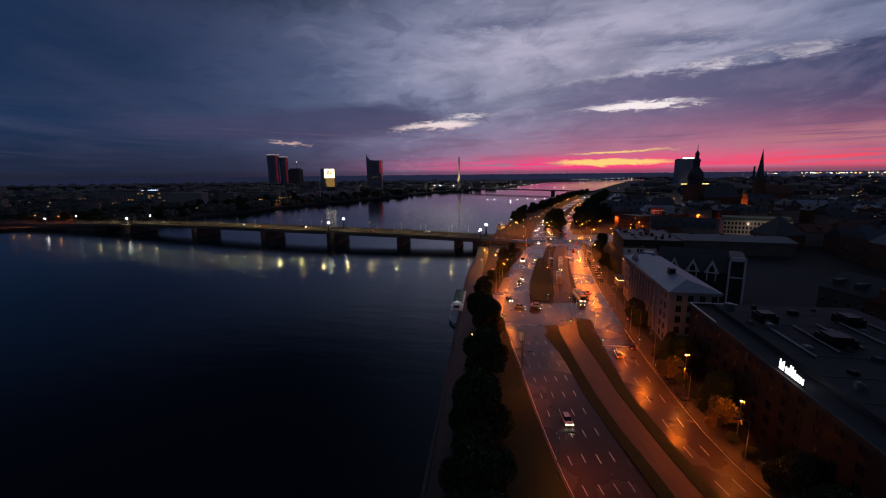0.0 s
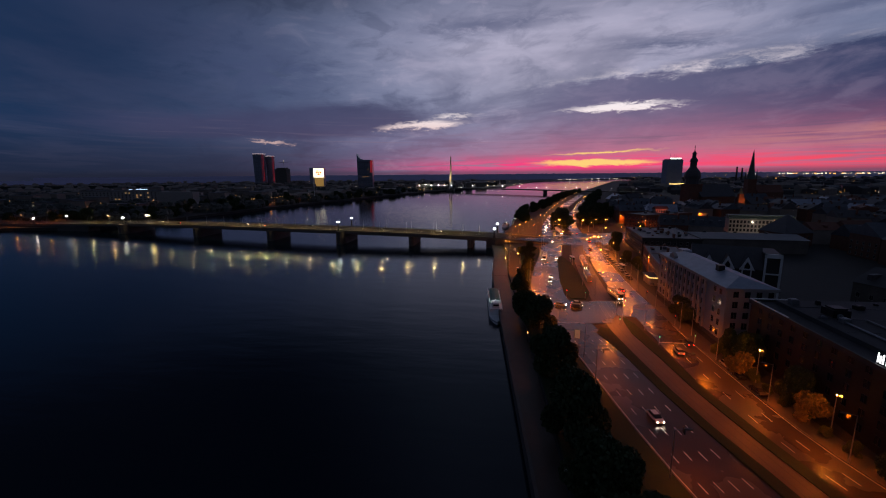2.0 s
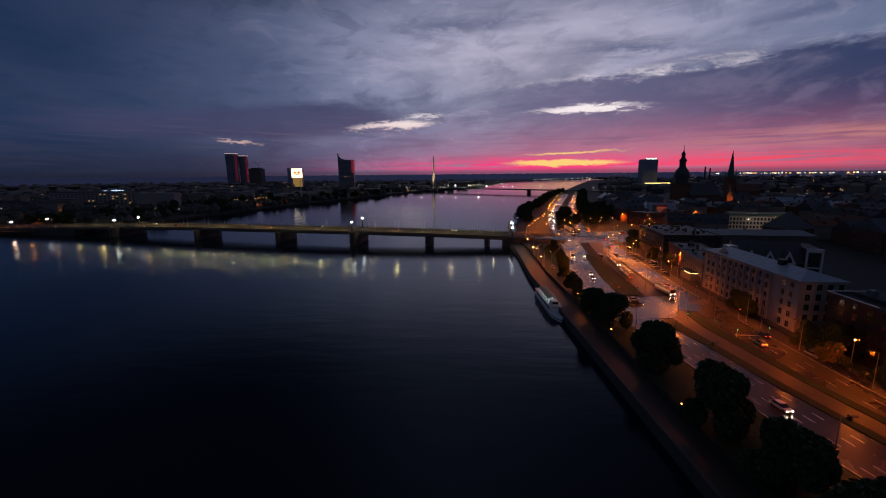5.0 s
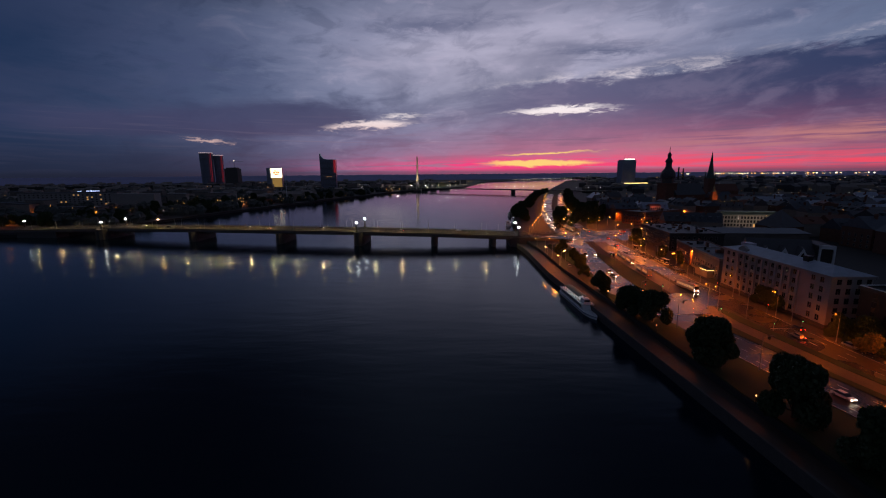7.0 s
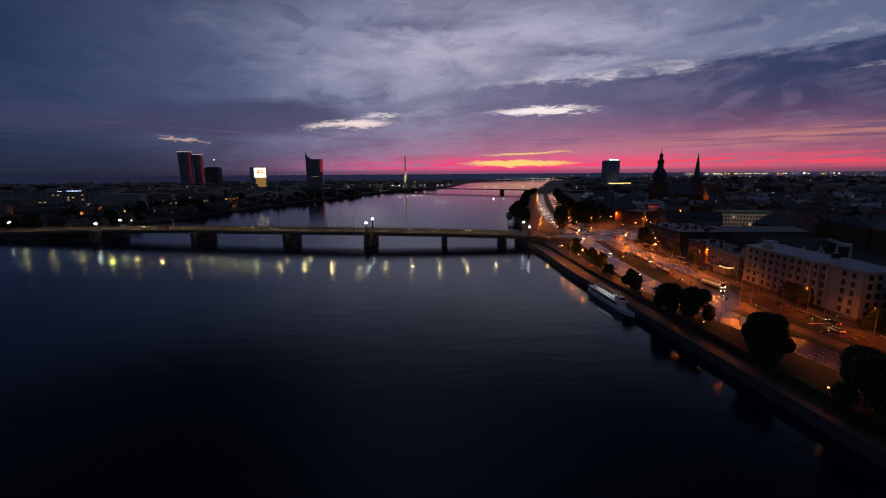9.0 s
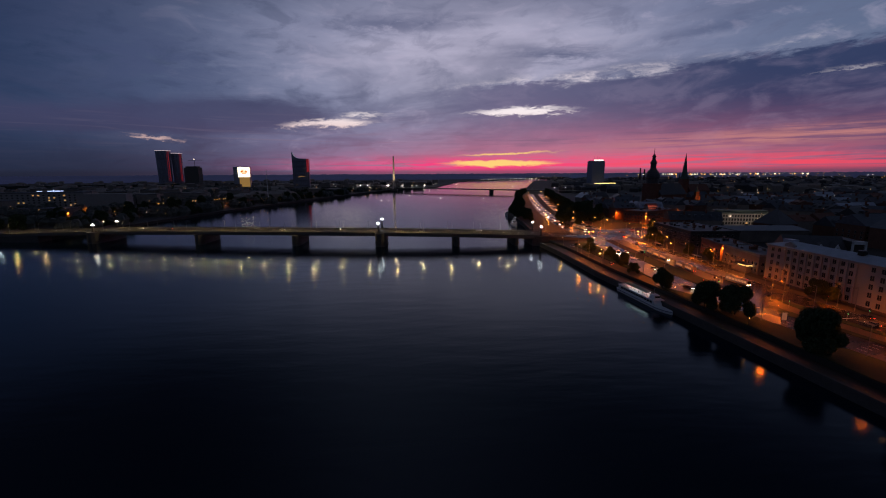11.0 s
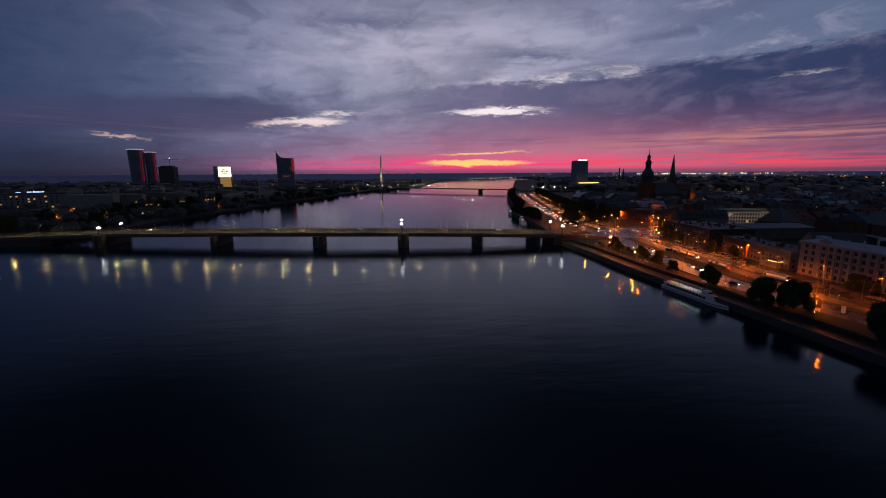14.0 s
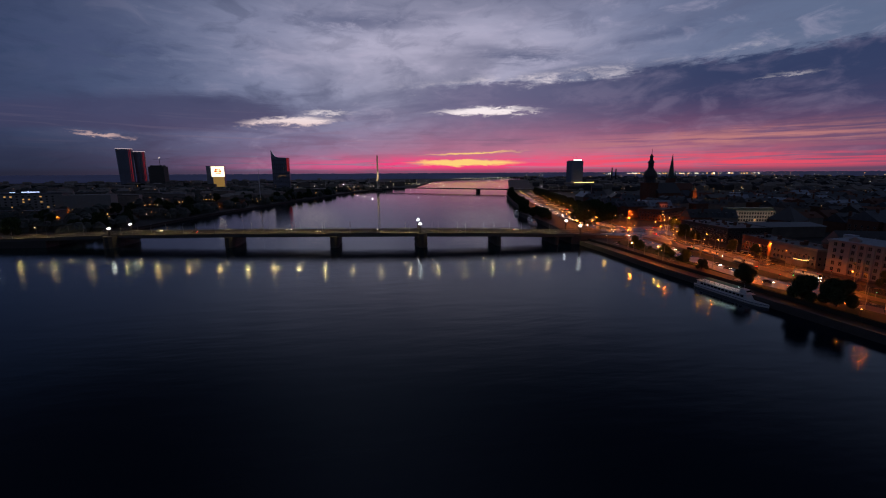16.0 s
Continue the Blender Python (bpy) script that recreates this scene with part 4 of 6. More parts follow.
facade_windows(hotel, "x", HX, 66, 4.4, 14, [ROAD + 1.6 + 3.1 * k for k in range(5)], 1.4, 1.7)
sign = thing("roof_sign", "glowing white sign of plain strokes on the hotel roof edge", "sign")
for k, (dy, hh) in enumerate(((0.0, 1.9), (0.55, 1.5), (1.1, 1.9), (1.9, 1.2), (2.5, 1.2), (3.1, 2.0), (3.7, 2.0), (4.3, 1.7), (4.9, 1.2), (5.5, 1.2), (6.1, 1.2), (6.7, 1.2))):
    part("stroke", boxes((57.4, 57.6, 88 - dy - 0.17, 88 - dy, HZ + 0.9, HZ + 0.9 + hh)), G_SIGN, sign)
part("frame", boxes((57.62, 57.72, 81, 88.2, HZ + 0.5, HZ + 0.7), (57.62, 57.72, 81.2, 81.4, HZ + 0.4, HZ + 2), (57.62, 57.72, 87.8, 88, HZ + 0.4, HZ + 2)), M_DARK, sign)

def gable_roof(x0, x1, y0, y1, ze, zt, over=0.6, along="y"):
    b = bmesh.new()
    if along == "y":
        m = (x0 + x1) / 2
        p = [(x0 - over, y0 - over, ze), (x1 + over, y0 - over, ze), (m, y0 - over, zt), (x0 - over, y1 + over, ze), (x1 + over, y1 + over, ze), (m, y1 + over, zt)]
    else:
        m = (y0 + y1) / 2
        p = [(x0 - over, y1 + over, ze), (x0 - over, y0 - over, ze), (x0 - over, m, zt), (x1 + over, y1 + over, ze), (x1 + over, y0 - over, ze), (x1 + over, m, zt)]
    v = [b.verts.new(q) for q in p]
    for f in ((0, 1, 2), (5, 4, 3), (0, 3, 4, 1), (1, 4, 5, 2), (0, 2, 5, 3)):
        b.faces.new([v[i] for i in f])
    return b


# steep-roofed house with white dormers, turned to the street corner
gab = thing("gabled_house", "dark steep-roofed house with three white gabled dormers", "building", at=pose(84.5, 197, ROAD - 0.3, 0, 0, -20))
part("wall", boxes((-15, 10, -9, 9, 0, 13)), M_DARKWALL, gab)
part("roof", gable_roof(-15, 10, -9, 9, 13, 21, 0.5, "x"), M_ROOF, gab)
for k in range(3):
    x = -9.0 + 6.8 * k
    b = bmesh.new()
    tri = [(x - 2.7, 12.7), (x + 2.7, 12.7), (x, 18.2)]
    lo = [b.verts.new((px, -9.95, pz)) for px, pz in tri]
    hi = [b.verts.new((px, -9.5, pz)) for px, pz in tri]
    b.faces.new(lo), b.faces.new(hi[::-1])
    for i in range(3):
        j = (i + 1) % 3
        b.faces.new((lo[j], lo[i], hi[i], hi[j]))
    for s in (-1, 1):
        box(b, x + s * 1.5 - 0.2, x + s * 1.5 + 0.2, -9.9, -9.45, 9.5, 12.7)
    dm = part("dormer", b, M_WHITE, gab, "white timber dormer gable")
    b = bmesh.new()
    b.faces.new([b.verts.new((x + px, -9.98, pz)) for px, pz in ((-0.95, 13.3), (0.95, 13.3), (0.95, 14.5), (0, 16.3), (-0.95, 14.5))])
    part("window", b, M_GLASS, dm)
    b = bmesh.new()
    v = [b.verts.new(q) for q in ((x - 2.9, -9.48, 12.9), (x + 2.9, -9.48, 12.9), (x, -9.48, 18.6), (x, -2.0, 18.6))]
    for f in ((0, 1, 2), (1, 3, 2), (0, 2, 3)):
        b.faces.new([v[i] for i in f])
    part("dormer_roof", b, M_ROOF, dm)
b = boxes((10.1, 10.8, -10.2, -9.4, 0, 20), (15.2, 15.9, -10.2, -9.4, 0, 20), (10.1, 15.9, -10.2, -9.4, 18.4, 20), (10.1, 15.9, -10.2, -9.6, 11.5, 12.0))
part("portal_frame", b, M_WHITE, gab, "white end frame of the house")
part("end_wing", boxes((10.2, 15.8, -9.3, 9, 0, 19.6)), M_DARKWALL, gab)

# ---- old town ------------------------------------------------------------------
window_mesh(1.2, 1.7)


def house(x, y, w, d, h, rise, rot, wall_m, roof_m, lit=0, name="town_house", label="", cols=None, win=True):
    t = thing(name, label or "old town house with a pitched roof", "house", "old town houses", at=pose(x, y, ROAD - 0.3, 0, 0, rot))
    part("wall", boxes((-w / 2, w / 2, -d / 2, d / 2, 0, h)), wall_m, t)
    r = part("roof", gable_roof(-w / 2, w / 2, -d / 2, d / 2, h, h + rise, 0.5, "y" if d >= w else "x"), roof_m, t)
    cx, cy = w * rng.uniform(-0.2, 0.2), d * rng.uniform(-0.3, 0.3)
    part("chimney", boxes((cx - 0.6, cx + 0.6, cy - 0.9, cy + 0.9, h + rise * 0.3, h + rise + 1.4), (cx - 0.7, cx + 0.7, cy - 1.0, cy + 1.0, h + rise + 1.4, h + rise + 1.6)), M_BRICK, r)
    # dormers on both slopes of the roof
    if x * x + y * y < 620 ** 2:
        along_y = d >= w
        run, half = (d, w / 2) if along_y else (w, d / 2)
        b = bmesh.new()
        for k in range(int(run / 5.5)):
            for sd in (-1, 1):
                if rng.random() < 0.3:
                    continue
                c0 = -run / 2 + (k + 0.5) * run / int(run / 5.5)
                o0, o1, zb, zt = sd * half * 0.80, sd * half * 0.38, h + rise * 0.2, h + rise * 0.62
                u0, u1 = min(o0, o1), max(o0, o1)
                box(b, *((u0, u1, c0 - 0.8, c0 + 0.8, zb, zt) if along_y else (c0 - 0.8, c0 + 0.8, u0, u1, zb, zt)))
                box(b, *((u0 - 0.2, u1 + 0.2, c0 - 1.0, c0 + 1.0, zt, zt + 0.18) if along_y else (c0 - 1.0, c0 + 1.0, u0 - 0.2, u1 + 0.2, zt, zt + 0.18)))
        tagged(part("dormer", b, roof_m, r), kind="stuff")
    if win:
        n = max(2, int(w / 3.6))
        zs = [1.4 + 3.4 * k for k in range(max(1, int((h - 1) / 3.4)))]
        tot = n * len(zs)
        facade_windows(t, "y", -d / 2, -w / 2 + w / n / 2, w / n, n, zs, 1.2, 1.7, out=1, lit=[rng.randrange(tot) for _ in range(lit)])
        n = max(2, int(d / 3.8))
        tot = n * len(zs)
        facade_windows(t, "x", -w / 2, -d / 2 + d / n / 2, d / n, n, zs, 1.2, 1.7, out=-1, lit=[rng.randrange(tot) for _ in range(lit)])
    return t


# row on the embankment between the office block and the bridgehead square
def flat_block(name, label, x, y, w, d, h, rot, wall_m, lit=()):
    """A plain block behind a parapet, its corner at the south-west; windows on the two street sides."""
    t = thing(name, label, "building", at=pose(x, y, ROAD - 0.3, 0, 0, rot))
    part("wall", boxes((0, w, 0, d, 0, h)), wall_m, t)
    r = part("roof", boxes((0.4, w - 0.4, 0.4, d - 0.4, h, h + 0.3)), M_ROOF, t)
    part("cornice", boxes((-0.3, w + 0.3, -0.3, 0.4, h - 0.5, h + 0.7), (-0.3, w + 0.3, d - 0.4, d + 0.3, h - 0.5, h + 0.7), (-0.3, 0.4, 0.4, d - 0.4, h - 0.5, h + 0.7), (w - 0.4, w + 0.3, 0.4, d - 0.4, h - 0.5, h + 0.7)), wall_m, t)
    for k in range(max(2, int(d / 14))):
        yy = 4 + k * 13.0
        if yy + 3 < d:
            part("chimney", boxes((w * 0.55, w * 0.55 + 1.0, yy, yy + 2.4, h + 0.3, h + 2.6), (w * 0.55 - 0.1, w * 0.55 + 1.1, yy - 0.1, yy + 2.5, h + 2.6, h + 2.8)), M_BRICK, r)
    q = random.Random(int(x * 7 + y))
    for k in range(int(w * d / 95)):
        cx, cy, e, hh = q.uniform(2, w - 3), q.uniform(2, d - 3), q.uniform(0.4, 1.3), q.uniform(0.5, 1.7)
        part("roof_unit", boxes((cx - e, cx + e, cy - e * 0.8, cy + e * 0.8, h + 0.3, h + 0.3 + hh), (cx - e * 1.1, cx + e * 1.1, cy - e * 0.9, cy + e * 0.9, h + 0.3 + hh, h + 0.42 + hh)), q.choice((M_DARK, M_TIN, M_BRICK)), r)
    zs = [1.5 + 3.3 * k for k in range(int((h - 1) / 3.3))]
    facade_windows(t, "x", 0, 1.9, 3.1, int((d - 1) / 3.1), zs, 1.2, 1.7, lit=lit)
    facade_windows(t, "y", 0, 2.0, 3.4, int((w - 1) / 3.4), zs, 1.2, 1.7, out=1)
    return t


flat_block("terrace", "brown three-storey terrace with a low parapet along the street", 56.5, 198.5, 15, 33, 10.4, -9, M_TOWN, (8, 31))
flat_block("terrace", "dull brick terrace with a dark roof beside the bus stop", 62.0, 233.5, 17, 26, 10.0, -12, M_BRICK, (5,))
flat_block("corner_block", "large dark block with a flat roof on the square", 72.0, 277, 34, 56, 11.6, -5, M_DARKWALL, (3, 40))
flat_block("row_block", "long dark brick block facing the square", 116, 414, 62, 26, 12.5, 31, M_BRICK)
att = thing("attic_house", "low attic house lit red on the roof of the row", "house", at=pose(140, 449, ROAD + 12.0, 0, 0, 12))
part("wall", boxes((-6.5, 6.5, -3, 3, 0, 4.2)), M_PLASTER, att)
part("roof", gable_roof(-6.5, 6.5, -3, 3, 4.2, 6.6, 0.4, "x"), M_TILE, att)
for k in range(5):
    part("window", boxes((-5.4 + 2.4 * k, -4.2 + 2.4 * k, -3.08, -2.98, 1.0, 3.0)), M_GLASS, att)
pav = thing("pavilion", "low street pavilion edged with a yellow neon line", "building")
part("wall", boxes((54.2, 60, 203.6, 214, ROAD - 0.3, ROAD + 3.6)), M_TOWN, pav)
part("roof", boxes((53.6, 60.4, 203.0, 214.4, ROAD + 3.6, ROAD + 4.0)), M_ROOF, pav)
part("neon_line", boxes((53.6, 58.6, 202.7, 202.95, ROAD + 3.7, ROAD + 3.95)), G_YELLOW, pav, "yellow neon strip")
part("neon_line", boxes((53.3, 53.55, 203.2, 208.6, ROAD + 3.7, ROAD + 3.95)), G_YELLOW, pav, "yellow neon strip")
longb = thing("market_hall", "long low hall with a grey metal roof", "building")
lm = pose(146, 313, ROAD - 0.3, 0, 0, -5)
longb.matrix_basis = lm
part("wall", boxes((-33, 33, -16, 16, 0, 9.0)), M_TOWN, longb)
part("roof", gable_roof(-33, 33, -16, 16, 9.0, 11.0, 0.8, "x"), M_TIN, longb)
for k in range(3):
    part("roof_vent", boxes((-22 + 19 * k, -20.4 + 19 * k, 1.0, 2.4, 10.5, 11.6), (-22.2 + 19 * k, -20.2 + 19 * k, 0.8, 2.6, 11.6, 11.8)), M_DARK, longb)

# blocks along the embankment and old town behind; streets left open
TAKEN = [(45, 110, 55, 240), (60, 178, 200, 345), (94, 175, 400, 452), (252, 285, 542, 576), (178, 200, 326, 350), (215, 260, 585, 660), (375, 415, 760, 805), (480, 600, 1440, 1560), (168, 270, 385, 470)]


def free(x, y, r=12):
    for a, b, c, d in TAKEN:
        if a - r < x < b + r and c - r < y < d + r:
            return False
    return True


def right_limit(y):
    return at_y([(52, 0), (52, 220), (62, 330), (80, 420), (96, 520), (146, 760), (214, 1030), (330, 1500), (720, 2650)], y)


count = 0
for row in range(40):
    y = 120 + row * 27 + (row * row) * 0.15
    x = right_limit(y) + 26 + rng.uniform(-4, 4)
    while x < 260 + y * 1.05 and count < 290:
        w, d = rng.uniform(16, 26), rng.uniform(15, 23)
        if x > 120 or y > 350:
            if free(x, y) and rng.random() < 0.90:
                h = rng.uniform(9, 15)
                near = (x * x + y * y) < 375 ** 2
                house(x, y, w, d, h, rng.uniform(4.5, 8), rng.choice((0, 0, 8, -12, 20, -25, 90)), rng.choice((M_TOWN, M_TOWN, M_TOWN, M_BRICK)), rng.choice((M_ROOF, M_ROOF, M_TILE, M_TIN) if y < 430 else (M_ROOF, M_TIN, M_TIN, M_TILE, M_SHEET)), 1 if rng.random() < 0.3 else 0, win=near)
                count += 1
        x += w + rng.uniform(3, 9)

# dark house under a pyramid roof
pyr = thing("pyramid_roofed_house", "dark square house under a steep pyramid roof", "house", at=pose(190, 339, ROAD - 0.3, 0, 0, 14))
part("wall", boxes((-11, 11, -11, 11, 0, 9.5)), M_BRICK, pyr, "dark brick walls")
b = bmesh.new()
v = [b.verts.new(q) for q in ((-11.7, -11.7, 9.2), (11.7, -11.7, 9.2), (11.7, 11.7, 9.2), (-11.7, 11.7, 9.2), (0, 0, 22))]
for f in ((0, 1, 4), (1, 2, 4), (2, 3, 4), (3, 0, 4), (3, 2, 1, 0)):
    b.faces.new([v[i] for i in f])
part("roof", b, M_ROOF, pyr)
facade_windows(pyr, "y", -11, -8, 4, 5, [1.5, 5.2], 1.2, 1.7, out=1, lit=(1, 5))
facade_windows(pyr, "x", -11, -8, 4, 5, [1.5, 5.2], 1.2, 1.7)

# curved pale building with lit windows
cur = thing("curved_house", "pale curved building with rows of lit windows", "building")
arc = [(179 + 46 * (k / 9), 396 - 11 * (k / 9)) for k in range(10)]
bm = bmesh.new()
band(bm, arc, -16, 0.0, 17.0, 12.5)
part("wall", bm, M_PLASTER, cur)
bm = bmesh.new()
band(bm, arc, -16.5, 0.6, 17.8, 0.8)
band(bm, arc, -13, -3, 20.1, 2.3)
part("roof", bm, M_COPPER, cur)
window_mesh(1.6, 2.3)
for a0, a1 in zip(arc, arc[1:]):
    ang = math.degrees(math.atan2(a1[1] - a0[1], a1[0] - a0[0]))
    for k in range(2):
        for j in range(3):
            f = (k + 0.5) / 2
            ms = WIN_MESH[(1.6, 2.3)]
            w = new("window", ms[0])
            w.parent = cur
            w.matrix_basis = pose(a0[0] + (a1[0] - a0[0]) * f, a0[1] + (a1[1] - a0[1]) * f - 0.03, ROAD + 1.3 + 3.6 * j, 0, 0, ang)
            share("pane", ms[2] if rng.random() < 0.03 else ms[1], w)

# cathedral with its tower
dome = thing("cathedral", "brick cathedral with a tall dark baroque tower", "church", at=pose(233.5, 613, ROAD - 0.3, 0, 0, 12))
part("nave", boxes((6, 52, -14, 14, 0, 20)), M_BRICK, dome)
part("nave_roof", gable_roof(6, 52, -14, 14, 20, 36, 0.8, "x"), M_ROOF, dome)
part("tower", boxes((-9, 9, -9, 9, 0, 36), (-9.6, 9.6, -9.6, 9.6, 35, 36.6)), M_BRICK, dome)
part("spire", tube(bmesh.new(), [(8.6, 36.6), (8.6, 43), (9.9, 44), (10.2, 47), (9.6, 50.5), (8.0, 54), (5.4, 57), (4.4, 59), (4.1, 60), (4.1, 66), (5.0, 66.6), (4.3, 69), (2.8, 71), (2.4, 72), (2.4, 75.6), (3.0, 76.2), (1.7, 78.6), (0.5, 80.6), (0.2, 88)], 12), M_ROOF, dome)
# slim gothic spire
jac = thing("gothic_church", "brick church with a needle-sharp dark spire", "church", at=pose(392.3, 779.5, ROAD - 0.3))
part("tower", boxes((-6.4, 6.4, -6.4, 6.4, 0, 40)), M_BRICK, jac)
b = tube(bmesh.new(), [(6.9, 40), (4.9, 50), (0.15, 88.5)], 8)
for sx in (-1, 1):
    for sy in (-1, 1):
        tube(b, [(1.5, 40), (0.1, 56)], 6, sx * 5.6, sy * 5.6)
part("spire", b, M_COPPER, jac)
part("nave", boxes((8, 46, -11, 11, 0, 18)), M_BRICK, jac)
part("nave_roof", gable_roof(8, 46, -11, 11, 18, 30, 0.6, "x"), M_TILE, jac)
# floodlit little stepped tower
st = thing("church_tower", "small floodlit orange church tower", "church tower", at=pose(268.5, 559.4, ROAD - 0.3))
part("wall", boxes((-3.6, 3.6, -3.6, 3.6, 0, 22), (-2.6, 2.6, -2.6, 2.6, 22, 26)), M_TILE, st)
part("spire", tube(bmesh.new(), [(2.9, 26), (1.6, 29), (1.1, 31.5), (0.15, 35)], 8), M_COPPER, st)

# ministry tower with a green neon top
mi = thing("office_tower", "slab office tower with a green-white lit crown", "tower", at=pose(528, 1502, ROAD - 0.3, 0, 0, 14))
part("body", boxes((-27, 27, -14, 14, 0, 92)), M_TOWERGLASS, mi)
part("crown", boxes((-24, 24, -12, 12, 92, 94)), M_DARK, mi)
part("crown_light", boxes((-19, 19, -14.4, -13.9, 94.1, 97.5)), G_NEON_G, mi, "green-white neon crown")
part("podium", boxes((-34, 75, -40, 10, 0, 14)), M_TOWN, mi)
part("podium_light", boxes((-34, 58, -40.7, -40.1, 12.6, 15.2)), G_YELLOW, mi, "yellow light line on the podium roof")
b = bmesh.new()
for ax in (-10, 4, 12):
    rod(b, (ax, 0, 94), (ax, 0, 112), 0.35, 0.1, 4)
part("mast", b, M_DARK, mi)

eave = thing("long_hall", "long dark hall under an eave of yellow light", "building")
part("wall", boxes((350, 384, 606, 622, ROAD - 0.3, 19)), M_TOWN, eave)
part("roof", gable_roof(350, 384, 606, 622, 19, 23, 0.6, "x"), M_ROOF, eave)
part("eave_light", boxes((352, 383, 604.9, 605.3, 18.6, 19.2)), G_YELLOW, eave, "yellow light strip under the eave")
fl_ = thing("lamp_mast", "tall mast with one strong yellow lamp over the roofs", "lamp", "masts", at=pose(348, 600, ROAD - 0.3))
part("pole", tube(bmesh.new(), [(0.2, 0), (0.1, 13.8)], 8), M_STEEL, fl_)
part("bulb", ball(bmesh.new(), 0, 0, 14.4, 0.8, 2), glow("mast_lamp", (1.0, 0.50, 0.10), 12.0), fl_, "strong yellow lamp")

# ---- far bank towers ---------------------------------------------------------------


zt = thing("twin_tower", "dark round glass twin towers with red light lines", "tower", at=pose(-1386, 2185, 3.0))
for cx, cy, r, h in ((-4, 0, 33, 171), (40, 36, 24, 160)):
    b = tube(bmesh.new(), [(r * 0.9, 0), (r * 0.95, h * 0.5), (r, h)], 20, cx, cy)
    bd = part("body", b, M_TOWERGLASS, zt)
    b = tube(bmesh.new(), [(r + 0.6, h - 1.5), (r + 0.6, h + 1.0)], 20, cx, cy, caps=False)
    part("top_light", b, glow("pale_rim_" + str(int(r)), (1.0, 0.75, 0.78), 0.5), bd)
    b = bmesh.new()
    for k, a in enumerate((math.radians(-20), math.radians(-34))):
        px, py = cx + r * math.cos(a), cy + r * math.sin(a)
        rod(b, (px, py, h * 0.12), (px, py, h - 2), 1.3 if k == 0 else 0.6, None, 4)
    part("red_line", b, G_REDLED, bd, "red light line down the facade")
    b = bmesh.new()
    for k in range(1, int(h / 4.4)):
        z = 4.4 * k
        q = r * (0.9 + 0.1 * z / h) + 0.25
        tube(b, [(q, z), (q, z + 0.9)], 20, cx, cy, caps=False)
    tagged(part("floor_band", b, M_DARK, bd), kind="stuff")
ss = thing("sail_tower", "glass office tower with a curved pointed top", "tower", at=pose(-519, 1455, 2.0, 0, 0, 8))
b = bmesh.new()
pr = [(-27, 0), (28, 0), (28, 106), (-4, 107), (-13, 109.5), (-19, 114.5), (-23, 121), (-26.5, 129)]
f0 = [b.verts.new((px * (0.94 + 0.06 * pz / 128), -14, pz)) for px, pz in pr]
f1 = [b.verts.new((px * (0.94 + 0.06 * pz / 128), 14, pz)) for px, pz in pr]
b.faces.new(f0), b.faces.new(f1[::-1])
for i in range(len(pr)):
    j = (i + 1) % len(pr)
    b.faces.new((f0[j], f0[i], f1[i], f1[j]))
part("body", b, M_TOWERGLASS, ss)
b = bmesh.new()
for k in range(1, 25):
    box(b, -25.6, 26.8, -14.28, -14.04, 4.2 * k, 4.2 * k + 0.8)
tagged(part("floor_band", b, M_DARK, ss), kind="stuff")
b = bmesh.new()
for k in range(9):
    box(b, -24 + 6.0 * k, -23.5 + 6.0 * k, -14.4, -14.3, 2, 104)
part("mullions", b, M_DARK, ss)
part("red_panel", boxes((20, 27.5, -14.4, -14.05, 62, 104)), G_REDLED, ss, "red lit panel under the roof edge")
part("light_line", boxes((-8, 14, -14.36, -14.3, 47.2, 47.9)), G_WIN, ss)
for k in range(7):
    lx, lz = -24 + (k * 17) % 46, 14 + (k * 29) % 84
    part("lit_window", boxes((lx, lx + 1.2, -14.36, -14.3, lz, lz + 0.9)), G_WIN, ss)
bb = thing("screen_building", "dark slab tower with a big lit advertising screen", "tower", at=pose(-785, 1640, 3.0, 0, 0, 10))
part("body", boxes((-34, 24, -12, 12, 0, 82)), M_TOWERGLASS, bb)
part("screen", boxes((-18, 24, -13.2, -12.1, 44, 80)), G_SCREEN, bb, "bright advertising screen")
screen_ink = glow("screen_orange", (1.0, 0.20, 0.03), 0.7)
for x0, x1, z0, z1 in ((-6, 4, 68, 72), (6, 12, 68, 71), (-9, 0, 60, 66.5), (1.5, 6, 60, 66), (7.5, 15, 60, 66.5), (-5, 12, 54.5, 58)):
    part("screen_mark", boxes((x0, x1, -13.6, -13.25, z0, z1)), screen_ink, bb, "orange plain bar on the screen")
# the screen's spill on the wall below, drawn as a dim glowing panel
part("spill_glow", boxes((-14, 22, -12.9, -12.1, 4, 43)), glow("screen_spill", (1.0, 0.55, 0.15), 0.22), bb)
ob_ = thing("unfinished_tower", "dark concrete tower under construction with a crane", "tower", at=pose(-1235, 2150, 3.0))
part("body", boxes((-34, 34, -20, 20, 0, 88), (-26, 26, -16, 16, 88, 94)), M_CONC, ob_)
b = bmesh.new()
rod(b, (10, 0, 94), (10, 0, 128), 0.9, 0.9, 4), rod(b, (-18, 0, 122), (56, 0, 124), 0.7, 0.5, 4)
part("crane", b, M_DARK, ob_)
part("crane_light", ball(bmesh.new(), 10, 0, 129, 2.0), G_CITY_C, ob_)
rh = thing("riverside_hotel", "long dim slab hotel with a lit roof sign", "building", at=pose(-735, 705, 3.0, 0, 0, 3))
part("wall", boxes((-95, 75, -9, 9, 0, 27)), M_PLASTER, rh)
part("wing", boxes((75, 140, -12, 6, 0, 25)), M_PLASTER, rh)
